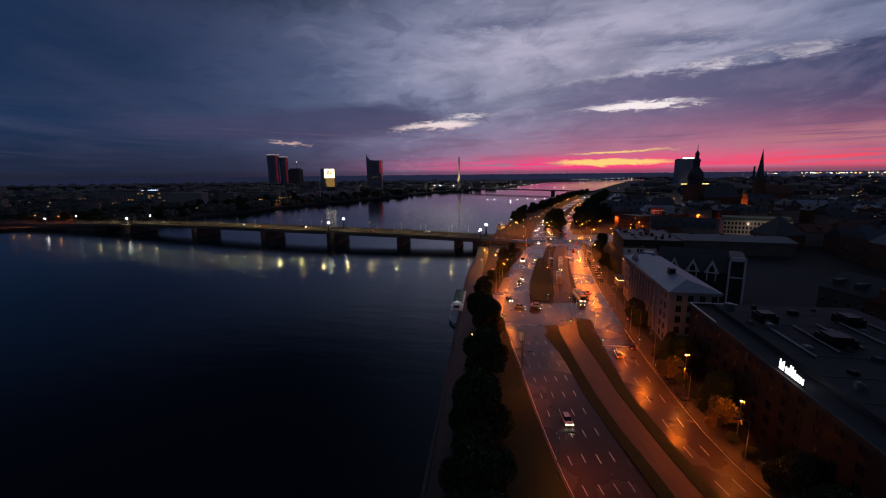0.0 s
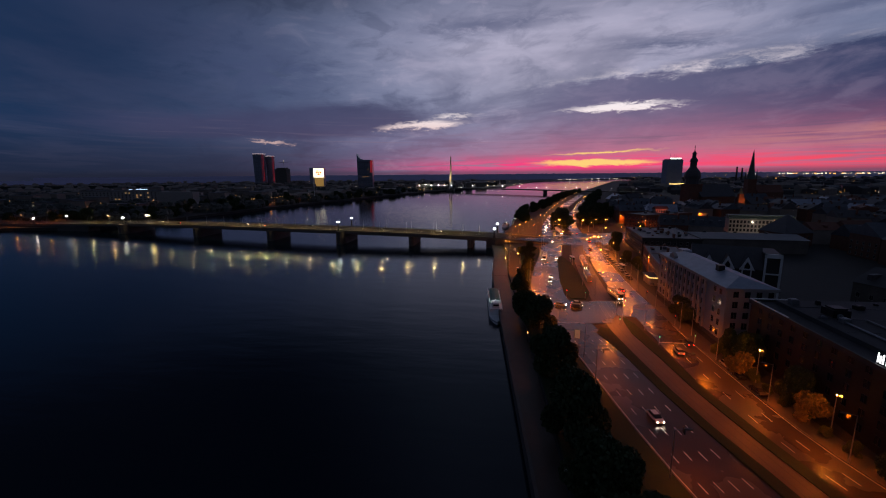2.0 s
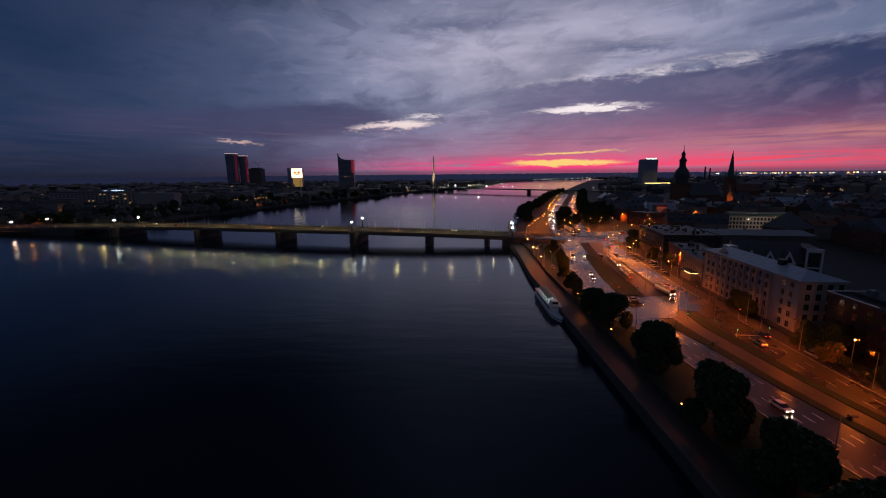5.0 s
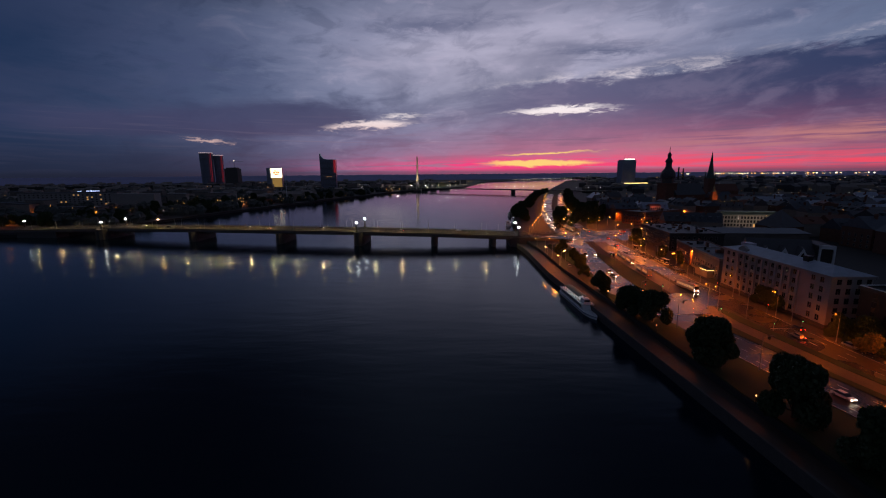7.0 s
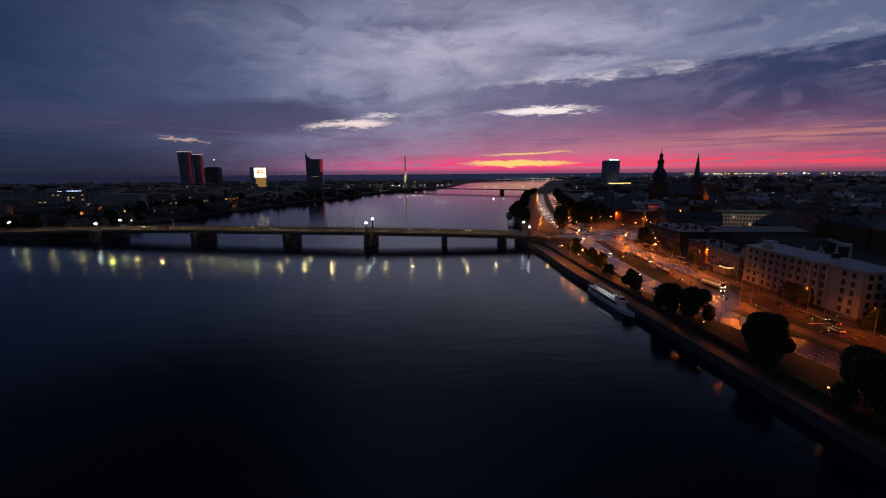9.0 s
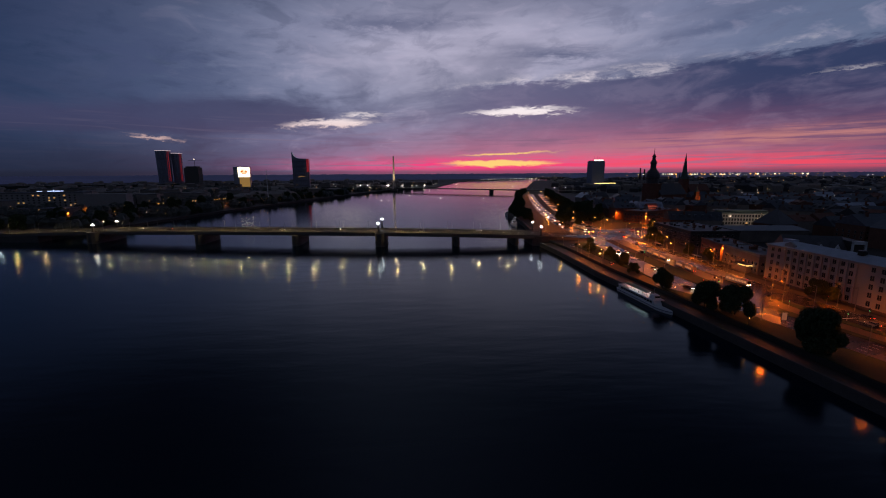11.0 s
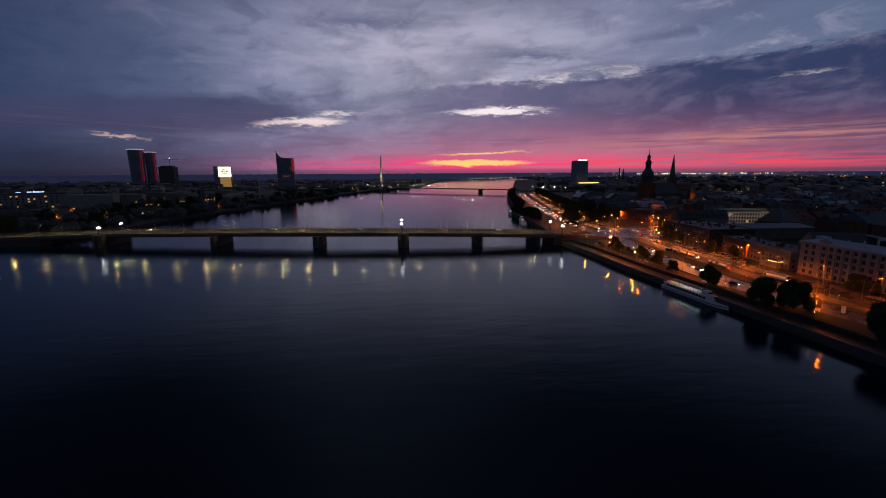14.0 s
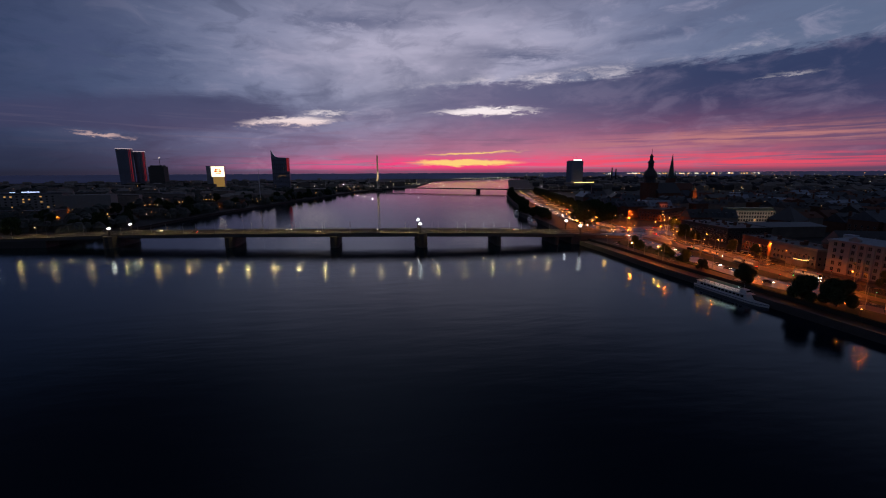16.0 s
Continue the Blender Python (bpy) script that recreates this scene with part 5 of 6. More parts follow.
part("roof", boxes((-95.6, 75.6, -9.6, 9.6, 27, 27.9)), M_ROOF, rh)
part("sign", boxes((24, 31, -9.9, -9.65, 29.4, 30.6), (32, 34, -9.9, -9.65, 28.8, 31.8), (35, 42, -9.9, -9.65, 29.3, 30.8), (43, 47, -9.9, -9.65, 29.6, 30.8)), G_BLUE, rh, "blue-white roof sign of plain strokes")
part("sign", boxes((9, 16, -9.9, -9.65, 29.4, 30.1)), G_BLUE, rh)
window_mesh(2.8, 1.7)
facade_windows(rh, "y", -9, -90, 7.6, 21, [3 + 3.9 * k for k in range(6)], 2.8, 1.7, out=1, lit=[rng.randrange(54, 126) for _ in range(14)])

# far roofs on the left bank
cnt = 0
while cnt < 150:
    y = rng.uniform(470, 2400)
    sx = at_y(LEFT_SHORE, y)
    x = sx - rng.uniform(45, 200 + y * 0.65)
    if -860 < x < -570 and 640 < y < 760 or in_canal(x, y, 26):
        continue
    w, d, h = rng.uniform(18, 48), rng.uniform(14, 26), rng.uniform(8, 20)
    t = thing("block_of_flats", "plain dark block of flats on the far bank", "building", "far bank blocks", at=pose(x, y, 2.7, 0, 0, rng.uniform(-25, 25)))
    part("wall", boxes((-w / 2, w / 2, -d / 2, d / 2, 0, h)), M_TOWN, t)
    part("roof", boxes((-w / 2 - 0.4, w / 2 + 0.4, -d / 2 - 0.4, d / 2 + 0.4, h, h + 0.7)), M_ROOF, t)
    cnt += 1


# the town beyond the nearer houses, too far to tell its roofs apart
def far_roofs(name, n, gen, m, label, hmin, hmax):
    verts, faces = [], []
    for _ in range(n):
        x, y, z0 = gen()
        w, d, h, r = rng.uniform(8, 20), rng.uniform(7, 13), rng.uniform(hmin, hmax), rng.uniform(2, 6)
        c, s = math.cos(rng.uniform(-0.6, 0.6)), math.sin(rng.uniform(-0.6, 0.6))
        k = len(verts)
        for px, py, pz in ((-w, -d, 0), (w, -d, 0), (w, d, 0), (-w, d, 0), (-w, -d, h), (w, -d, h), (w, d, h), (-w, d, h), (-w, 0, h + r), (w, 0, h + r)):
            verts.append((x + px * c - py * s, y + px * s + py * c, z0 + pz))
        for f in ((0, 1, 5, 4), (1, 2, 6, 9, 5), (2, 3, 7, 6), (3, 0, 4, 8, 7), (4, 5, 9, 8), (6, 7, 8, 9)):
            faces.append([k + i for i in f])
    me = bpy.data.meshes.new(name)
    me.from_pydata(verts, [], faces)
    me.materials.append(m)
    ob = new(name, me)
    tagged(ob, label, "roofs", kind="stuff")


def gen_right():
    while True:
        y = 420 + 2900 * rng.random() ** 1.4
        x = right_limit(min(y, 2600)) + 40 + rng.random() * (500 + 1.2 * y)
        if free(x, y, 20) and (x > 0.62 * y + 200 or y > 1050):
            return x, y, ROAD - 0.3


def gen_left():
    y = 900 + 2200 * rng.random() ** 1.3
    return at_y(LEFT_SHORE, min(y, 1500)) - 60 - rng.random() * (300 + 1.3 * y), y, 2.7


far_roofs("far_town", 900, gen_right, M_ROOF, "dark far roofs of the town", 7, 15)
far_roofs("far_town", 500, gen_right, M_TOWN, "dim far houses of the town", 8, 18)
far_roofs("far_town", 420, gen_left, M_TOWN, "dim far houses of the far bank", 6, 14)


def gen_trees(n, gen, name, label):
    """Low dark tree masses between far houses, each a heap of rough clumps."""
    verts, faces = [], []
    for _ in range(n):
        x, y, z0 = gen()
        for _ in range(5):
            cx, cy, r = x + rng.uniform(-12, 12), y + rng.uniform(-8, 8), rng.uniform(4, 7.5)
            k = len(verts)
            m = 6
            for j, (rr, zz) in enumerate(((0.9, 0.0), (1.05, 0.9), (0.6, 1.6))):
                for i in range(m):
                    a = 2 * math.pi * (i + 0.5 * j) / m
                    q = r * rr * rng.uniform(0.75, 1.2)
                    verts.append((cx + q * math.cos(a), cy + q * math.sin(a), z0 + zz * r * rng.uniform(0.85, 1.15)))
            verts.append((cx, cy, z0 + r * 1.9))
            for j in range(2):
                for i in range(m):
                    faces.append((k + j * m + i, k + j * m + (i + 1) % m, k + (j + 1) * m + (i + 1) % m, k + (j + 1) * m + i))
            for i in range(m):
                faces.append((k + 2 * m + i, k + 2 * m + (i + 1) % m, k + 3 * m))
    me = bpy.data.meshes.new(name)
    me.from_pydata(verts, [], faces)
    me.materials.append(M_LEAF_HAZED)
    tagged(new(name, me), label, "trees", kind="stuff")


def gen_left_near():
    while True:
        y = 430 + 1300 * rng.random() ** 1.2
        x = at_y(LEFT_SHORE, min(y, 1500)) - 14 - rng.random() ** 1.3 * (120 + 0.9 * y)
        if not in_canal(x, y, 14):
            return x, y, 2.7


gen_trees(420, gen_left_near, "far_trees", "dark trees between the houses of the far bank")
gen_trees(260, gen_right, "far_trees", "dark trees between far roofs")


# lights far off, as one scatter each
def lights(name, n, gen, m, size, label):
    b = bmesh.new()
    for _ in range(n):
        x, y, z = gen()
        s = size * rng.uniform(0.5, 1.3) * max(0.35, math.hypot(x, y) / 1500)
        box(b, x - s, x + s, y - s, y + s, z - s, z + s)
    tagged(part(name, b, m), label, "lights", kind="stuff")


def left_gen():
    y = 480 * (5.0 ** rng.random())
    return at_y(LEFT_SHORE, y) - 8 - rng.random() ** 1.6 * (150 + 0.8 * y), y, rng.uniform(6, 16)


def right_gen():
    y = 1500 + rng.random() * 3000
    return right_limit(min(y, 2600)) + rng.uniform(150, 700 + y * 0.75), y, rng.uniform(12, 40)


def shore_gen():
    k = rng.random()
    x0, y0 = -300 + 150 * k, 1160 + 340 * k
    return x0 - rng.uniform(-10, 90), y0 + rng.uniform(0, 500), rng.uniform(7, 13)


lights("far_lights", 230, left_gen, G_CITY_W, 0.36, "warm lights scattered over the far bank")
lights("far_lights", 26, left_gen, G_CITY_C, 0.42, "white lights scattered over the far bank")
lights("far_lights", 60, right_gen, G_CITY_C, 0.42, "bright white port lights near the horizon")
lights("far_lights", 130, right_gen, G_CITY_W, 0.42, "warm lights scattered over the far town")
def port_gen():
    f = rng.random() ** 1.3
    return 2250 + 1400 * f + rng.uniform(-150, 150), 4150 - 250 * f + rng.uniform(-250, 250), rng.uniform(22, 36)


lights("far_lights", 90, port_gen, G_CITY_C, 0.95, "dense port lights on the horizon")
lights("far_lights", 40, port_gen, G_CITY_W, 1.1, "orange port lights on the horizon")
lights("far_lights", 46, shore_gen, G_CITY_C, 0.5, "white lamps round the far bridgehead")


def town_gen():
    y = 360 + 800 * rng.random() ** 1.3
    return right_limit(y) + 30 + rng.random() * (120 + 0.9 * y), y, ROAD + rng.uniform(4, 17)


lights("town_lights", 150, town_gen, G_CITY_W, 0.42, "warm lamps and lit windows between the old roofs")
lights("town_lights", 50, town_gen, G_CITY_C, 0.36, "white lamps between the old roofs")


# rows of lamps along the roads of the far bank
def lamp_row(p, q, n, size, jit, m, label):
    b = bmesh.new()
    for k in range(n):
        f = (k + rng.uniform(-0.25, 0.25)) / (n - 1)
        x, y, z = (u + (v - u) * f + rng.uniform(-jit, jit) * w for u, v, w in zip(p, q, (1, 1, 0.05)))
        c = size * rng.uniform(0.7, 1.25)
        box(b, x - c, x + c, y - c, y + c, z - c, z + c)
    tagged(part("lamp_row", b, m), label, "lights", kind="stuff")


lamp_row((-568, 740, 8.5), (-517, 913, 8.5), 24, 0.42, 0.6, G_CITY_W, "row of orange lamps along the canal road")
lamp_row((-520, 900, 8), (-470, 1080, 8), 14, 0.42, 3, G_CITY_W, "row of orange lamps along the canal road")
lamp_row((-715, 730, 7), (-668, 862, 7), 16, 0.5, 1.5, G_CITY_C, "row of warm lamps before the slab hotel")
lamp_row((-1143, 1711, 9), (-1360, 2900, 10), 46, 0.85, 30, G_CITY_W, "row of orange lamps on a raised road")
lamp_row((-900, 1780, 9), (-640, 1700, 9), 34, 0.5, 30, G_CITY_C, "white lamps of the embankment below the towers")
lamp_row((-560, 1640, 9), (-215, 1560, 9), 52, 0.42, 26, G_CITY_C, "white lamps along the bridge approach")
lamp_row((-240, 1700, 9), (60, 1900, 9), 36, 0.6, 40, G_CITY_C, "small lamps on the bank past the pylon")
lamp_row((380, 3300, 6), (1050, 3880, 8), 26, 1.5, 30, G_CITY_C, "lamps along the far bend of the river")

# woods and far land along the horizon; the farther ridges glow in place of haze
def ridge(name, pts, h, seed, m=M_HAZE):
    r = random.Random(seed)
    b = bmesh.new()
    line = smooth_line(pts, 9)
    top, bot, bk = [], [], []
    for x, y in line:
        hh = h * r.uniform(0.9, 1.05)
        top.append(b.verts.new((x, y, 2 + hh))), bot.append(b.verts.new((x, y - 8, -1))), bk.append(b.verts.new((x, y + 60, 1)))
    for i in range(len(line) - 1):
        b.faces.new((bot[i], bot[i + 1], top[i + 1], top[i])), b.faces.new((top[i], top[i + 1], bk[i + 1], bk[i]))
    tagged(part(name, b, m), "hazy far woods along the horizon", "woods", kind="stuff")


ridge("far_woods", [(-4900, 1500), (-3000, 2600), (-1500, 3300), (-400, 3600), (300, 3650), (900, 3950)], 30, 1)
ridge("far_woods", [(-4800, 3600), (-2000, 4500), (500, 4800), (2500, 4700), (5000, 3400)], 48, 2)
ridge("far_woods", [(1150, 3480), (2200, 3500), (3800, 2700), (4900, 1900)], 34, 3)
ridge("far_woods", [(-3000, 1400), (-1700, 1750), (-900, 2100), (-300, 2000), (-60, 1900)], 14, 4, M_WOODS)

# ---- trees -------------------------------------------------------------------------


def tree(name, h, r, leaves, seed, label, leaf=0.55, leaf_m=M_LEAF):
    """A tapered trunk with limbs and a crown of small leaf clumps round the limb ends."""
    g = random.Random(seed)
    t = thing(name, label, "tree", "park trees")
    b = bmesh.new()
    th = h * 0.17
    rod(b, (0, 0, -0.3), (0.1, 0, th), h * 0.028, h * 0.019, 8)
    lobes = []
    for k in range(13):
        a, up = g.uniform(0, 6.28), g.uniform(0.05, 1.0)
        rr = r * (0.74 - 0.42 * up) * g.uniform(0.55, 1.35)
        e = (rr * math.cos(a), rr * math.sin(a), th + (h - th) * (0.0 + 0.78 * up))
        rod(b, (0.1, 0, th * g.uniform(0.75, 1.0)), e, h * 0.012, h * 0.004, 5)
        lobes.append((e, r * g.uniform(0.26, 0.52)))
    lobes.append(((0, 0, h * 0.62), r * 0.62))
    part("trunk", b, M_BARK, t)
    verts, faces = [], []
    for _ in range(leaves):
        (lx, ly, lz), lr = g.choice(lobes)
        d = Vector((g.gauss(0, 1), g.gauss(0, 1), g.gauss(0, 1) * 0.85)).normalized() * lr * g.random() ** 0.33
        c = Vector((lx, ly, lz)) + d
        q = Euler((g.uniform(0, 6.28), g.uniform(0, 6.28), g.uniform(0, 6.28))).to_matrix()
        s = leaf * g.uniform(0.6, 1.35)
        n = len(verts)
        for px, py in ((-1, -0.5), (0.1, -0.75), (1, 0.1), (0.2, 0.8), (-0.8, 0.5)):
            verts.append(c + q @ Vector((px * s, py * s, 0.15 * s * g.uniform(-1, 1))))
        faces.append((n, n + 1, n + 2, n + 3, n + 4))
    me = bpy.data.meshes.new("crown")
    me.from_pydata(verts, [], faces)
    me.materials.append(leaf_m)
    share("crown", me, t)
    return t


TREES = [tree("tree", 12.0, 7.0, 15000, s, "broad dark lime tree in the riverside park", 0.36) for s in (1, 2, 3)]
first = [True] * 3


def plant(x, y, z, s, k, sz=None):
    sz = sz or s * 1.2
    m = pose(x, y, z, 0, 0, 37 * (x + y)) @ Matrix.Diagonal((s, s, sz or s, 1))
    ob = TREES[k] if first[k] else copy_thing(TREES[k], m)
    first[k] = False
    ob.matrix_basis = m


for x, y, s, k in ((-0.4, 109, 0.90, 0), (-6.6, 150, 0.74, 1), (-1.8, 140, 0.80, 2), (-7.2, 178, 0.66, 0), (1.0, 81, 0.95, 1), (2.4, 63, 0.9, 0), (3.6, 49, 0.9, 2), (6, 37, 0.9, 1), (9, 25, 0.9, 2),
                   (-5.6, 208, 0.40, 2), (-2.0, 226, 0.52, 1), (0.5, 248, 0.5, 0), (-2.5, 270, 0.45, 2), (2.5, 284, 0.5, 1), (-0.8, 240, 0.36, 0)):
    plant(x, y, ROAD - 0.2, s, k)
# lit trees and dark ones in front of the hotel
for x, y, s, k in ((53.5, 73, 0.6, 2), (53.8, 102, 0.55, 1), (53, 121, 0.66, 0), (52.5, 128, 0.5, 2), (52, 62, 0.75, 1), (51, 160, 0.55, 2), (50.3, 153, 0.45, 0)):
    plant(x, y, ROAD - 0.2, s, k)
yt = tree("tree", 7.6, 4.0, 5200, 9, "small street tree with lantern light put into its leaf colour", 0.30, M_LEAF_LIT)
yt.matrix_basis = pose(50.7, 92.6, ROAD - 0.2)
copy_thing(yt, pose(48.2, 113.4, ROAD - 0.2, 0, 0, 130) @ Matrix.Diagonal((0.92, 0.92, 0.9, 1)))
copy_thing(yt, pose(60.5, 78.0, ROAD - 0.2, 0, 0, 50) @ Matrix.Diagonal((0.7, 0.7, 0.9, 1)))
for k in range(13):
    y = 60 + 5.6 * k
    plant(at_y(E_MID, y) + 8.6 + 0.5 * math.sin(3.1 * k), y, ROAD - 0.2, 0.20 + 0.05 * math.sin(2.3 * k), k % 3)
# trees round the square and along the downstream quay
for x, y, s, k in ((45, 412, 0.9, 0), (66, 438, 0.9, 1), (70, 455, 0.9, 2), (66, 315, 0.7, 1), (60, 295, 0.6, 0), (84, 330, 0.6, 2), (57, 255, 0.5, 1), (58, 238, 0.5, 0), (100, 372, 0.7, 2), (40, 440, 0.8, 1)):
    plant(x, y, ROAD - 0.2, s, k)
for x, y, s, k in ((40, 448, 1.1, 0), (38, 434, 1.0, 2), (74, 470, 1.2, 1), (84, 492, 1.2, 2), (92, 514, 1.1, 0), (100, 536, 1.1, 1), (86, 462, 1.0, 0), (106, 506, 1.0, 1), (112, 552, 1.1, 2), (76, 446, 1.0, 1), (46, 468, 1.1, 2)):
    plant(x, y, ROAD - 0.2, s, k)
g = random.Random(5)
for k in range(58):
    y = 458 + 12.0 * k
    x = at_y(QUAY, y) + 12 + g.uniform(-4, 5)
    plant(x, y, 4.6, g.uniform(0.62, 0.88), k % 3)
for k in range(40):
    y = 470 + 14 * k
    plant(at_y(E_MID, y) + 14 + g.uniform(-2, 5), y, 4.6, g.uniform(0.8, 1.15), k % 3)
for k in range(110):
    y = g.uniform(440, 1250)
    x = at_y(LEFT_SHORE, y) - g.uniform(10, 160)
    if not in_canal(x, y, 8):
        plant(x, y, 2.8, g.uniform(0.6, 1.2), k % 3)
# dark trees on the bank above the bridge
for k in range(26):
    y = g.uniform(240, 366)
    plant(at_y(LEFT_SHORE, y) - g.uniform(8, 90), y, 2.8, g.uniform(0.6, 1.0), k % 3)
for k in range(12):
    plant(-560 - 9 * k, 432 + g.uniform(0, 30), 2.8, g.uniform(0.6, 0.9), k % 3)

# ---- street lamps ------------------------------------------------------------------
sl = street_lamp(0, 0, 0, 9.5, 1.6, 0, G_SODIUM, (1.2, 0.6), shield=0.85)
first_lamp = True


def lamp_at(x, y, ang, z=ROAD):
    global first_lamp
    m = pose(x, y, z, 0, 0, ang)
    if first_lamp:
        sl.matrix_basis, first_lamp = m, False
    else:
        copy_thing(sl, m)


for y in (62, 80, 100, 122, 146, 170, 194, 218, 242, 268, 294, 318):
    lamp_at(at_y(E_MID, y) + 5.9, y, 180)
for x, y, a in ((-1.6, 205, 0), (24.8, 246, 0)):
    lamp_at(x, y, a)
sle = street_lamp(-0.6, 216, ROAD, 9.5, 1.6, 0, G_SODIUM_E, (1.2, 0.6), "slim street lamp pouring strong orange light on the wet road", shield=0.7)
for x, y, a in ((2.4, 160, 0), (27.4, 157, 180), (at_y(W_MID, 186) - 7.6, 186, 0), (45.9, 206, 180), (46.4, 232, 180), (46.9, 256, 180), (49.6, 282, 180), (52.0, 306, 180)):
    copy_thing(sle, pose(x, y, ROAD, 0, 0, a))
slw = street_lamp(9.4, 103, ROAD, 9.5, 1.6, 0, G_SODIUM_W, (1.2, 0.6), "slim street lamp with dim orange light over the river road", shield=0.85)
for x, y, a in ((15.6, 71, 0), (25, 40, 0), (3.6, 134, 0), (28.5, 152.5, 180), (6.2, 250, 0), (12.0, 290, 0), (22.8, 200, 180), (-11.6, 232, 0), (-12.6, 250, 0), (-13.0, 268, 0)):
    copy_thing(slw, pose(x, y, ROAD, 0, 0, a))
# open lamps on the square and the boulevard
sq = street_lamp(64, 232, ROAD, 8.0, 0.8, 180, G_SODIUM_E, (1.0, 0.5), "street lamp with a bright orange bulb", "square lamps", G_BULB)
for x, y, a in ((46, 304, 0), (66, 318, 180), (64.6, 354, 0), (83, 361, 180), (35, 410, 0), (47, 414, 180), (70, 418, 0), (52.7, 277, 0), (39.4, 251, 0), (95, 366, 0), (119, 375, 0), (30, 398, 0), (12, 306, 180), (28, 330, 0), (57, 409, 0), (80, 416, 0), (75, 330, 0), (39, 291, 0), (60, 388, 0), (104, 392, 90)):
    copy_thing(sq, pose(x, y, ROAD, 0, 0, a))
for k in range(15):
    y = 450 + 38 * k
    copy_thing(sq, pose(at_y(W_MID, y) - 8.4, y, ROAD, 0, 0, 0))
    copy_thing(sq, pose(at_y(E_MID, y) + 6.4, y + 16, ROAD, 0, 0, 180))
g2 = random.Random(21)
for k in range(30):
    y = 385 + 14 * k
    copy_thing(sq, pose(right_limit(y) + 20 + g2.uniform(0, 60 + 0.45 * (y - 385)), y, ROAD - 0.15, 0, 0, g2.uniform(0, 360)))
for x, y, a in ((-3, 372, 0), (2, 392, 0), (8, 414, 0), (15, 436, 0), (20, 456, 0), (12, 366, 180), (34, 372, 180), (-8, 356, 0)):
    copy_thing(sq, pose(x, y, ROAD, 0, 0, a))
# yellow lamps on the quay
ql = street_lamp(-13.0, 296, ROAD - 0.2, 6.0, 0.8, 180, G_QUAY, (0.8, 0.45), "yellow quay lamp beside the river", "quay lamps", None, 0.12)
for x, y in ((-13.0, 262), (-12.3, 232)):
    copy_thing(ql, pose(x, y, ROAD - 0.2, 0, 0, 180))
for x, y in ((-5.2, 246),):
    copy_thing(ql, pose(x, y, ROAD - 0.2, 0, 0, 180))
for k in range(7):
    y = 500 + 60 * k
    copy_thing(sq, pose(at_y(LEFT_SHORE, y) - 75 - 12 * math.sin(k), y, 3.0, 0, 0, 0))
for x, y in ((-614, 430), (-651, 455), (-623, 468), (-591, 452), (-640, 590), (-700, 600), (-560, 540), (-610, 640), (-780, 640)):
    copy_thing(sq, pose(x, y, 3.0, 0, 0, 90))
ms = thing("lamp_mast", "tall bare steel mast lit orange from the road", "mast", "masts", at=pose(46.9, 140.5, ROAD))
part("pole", tube(bmesh.new(), [(0.17, 0), (0.17, 1.0), (0.12, 1.1), (0.08, 9.6)], 8), M_STEEL, ms)
part("arm", rod(bmesh.new(), (0, 0, 9.5), (-1.5, 0, 9.8), 0.05), M_STEEL, ms)
for x, y in ((49.5, 172), (49, 206), (9.6, 120), (33.6, 144), (24.8, 182)):
    copy_thing(ms, pose(x, y, ROAD))
lt = thing("tree_lantern", "street lantern glowing orange inside a tree crown", "street lamp", "tree lanterns", at=pose(51.9, 88.2, ROAD))
part("pole", tube(bmesh.new(), [(0.12, 0), (0.07, 8.9)], 8), M_STEEL, lt)
part("cap", tube(bmesh.new(), [(0.55, 9.22), (0.45, 9.36), (0.08, 9.48)], 10), M_DARK, lt)
# unseen board, added to keep the lantern's light off the hotel wall
part("shield", boxes((0.34, 0.38, -0.9, 0.9, 7.9, 9.46)), M_DARK, lt)
part("bulb", ball(bmesh.new(), 0, 0, 9.0, 0.16, 1), G_LANTERN, lt, "bright orange bulb")
copy_thing(lt, pose(49.4, 109.2, ROAD))
pk = thing("park_lamp", "small round park lamp on a thin post", "lamp", "park lamps", at=pose(-6.2, 128, ROAD))
part("post", tube(bmesh.new(), [(0.09, 0), (0.06, 3.0)], 8), M_DARK, pk)
part("globe", ball(bmesh.new(), 0, 0, 3.2, 0.17, 2), glow("park_globe", (1.0, 0.42, 0.10), 8.0), pk)
copy_thing(pk, pose(-4.6, 84.5, ROAD))
copy_thing(pk, pose(-7.6, 168, ROAD))

# ---- boats -------------------------------------------------------------------------


def loft(bm, rings):
    """Skins closed rings of points one onto the next, with caps."""
    vs = [[bm.verts.new(p) for p in r] for r in rings]
    n = len(vs[0])
    for a, b in zip(vs, vs[1:]):
        for i in range(n):
            j = (i + 1) % n
            bm.faces.new((a[i], a[j], b[j], b[i]))
    bm.faces.new(vs[0][::-1])
    bm.faces.new(vs[-1])
    bmesh.ops.recalc_face_normals(bm, faces=bm.faces)
    return bm


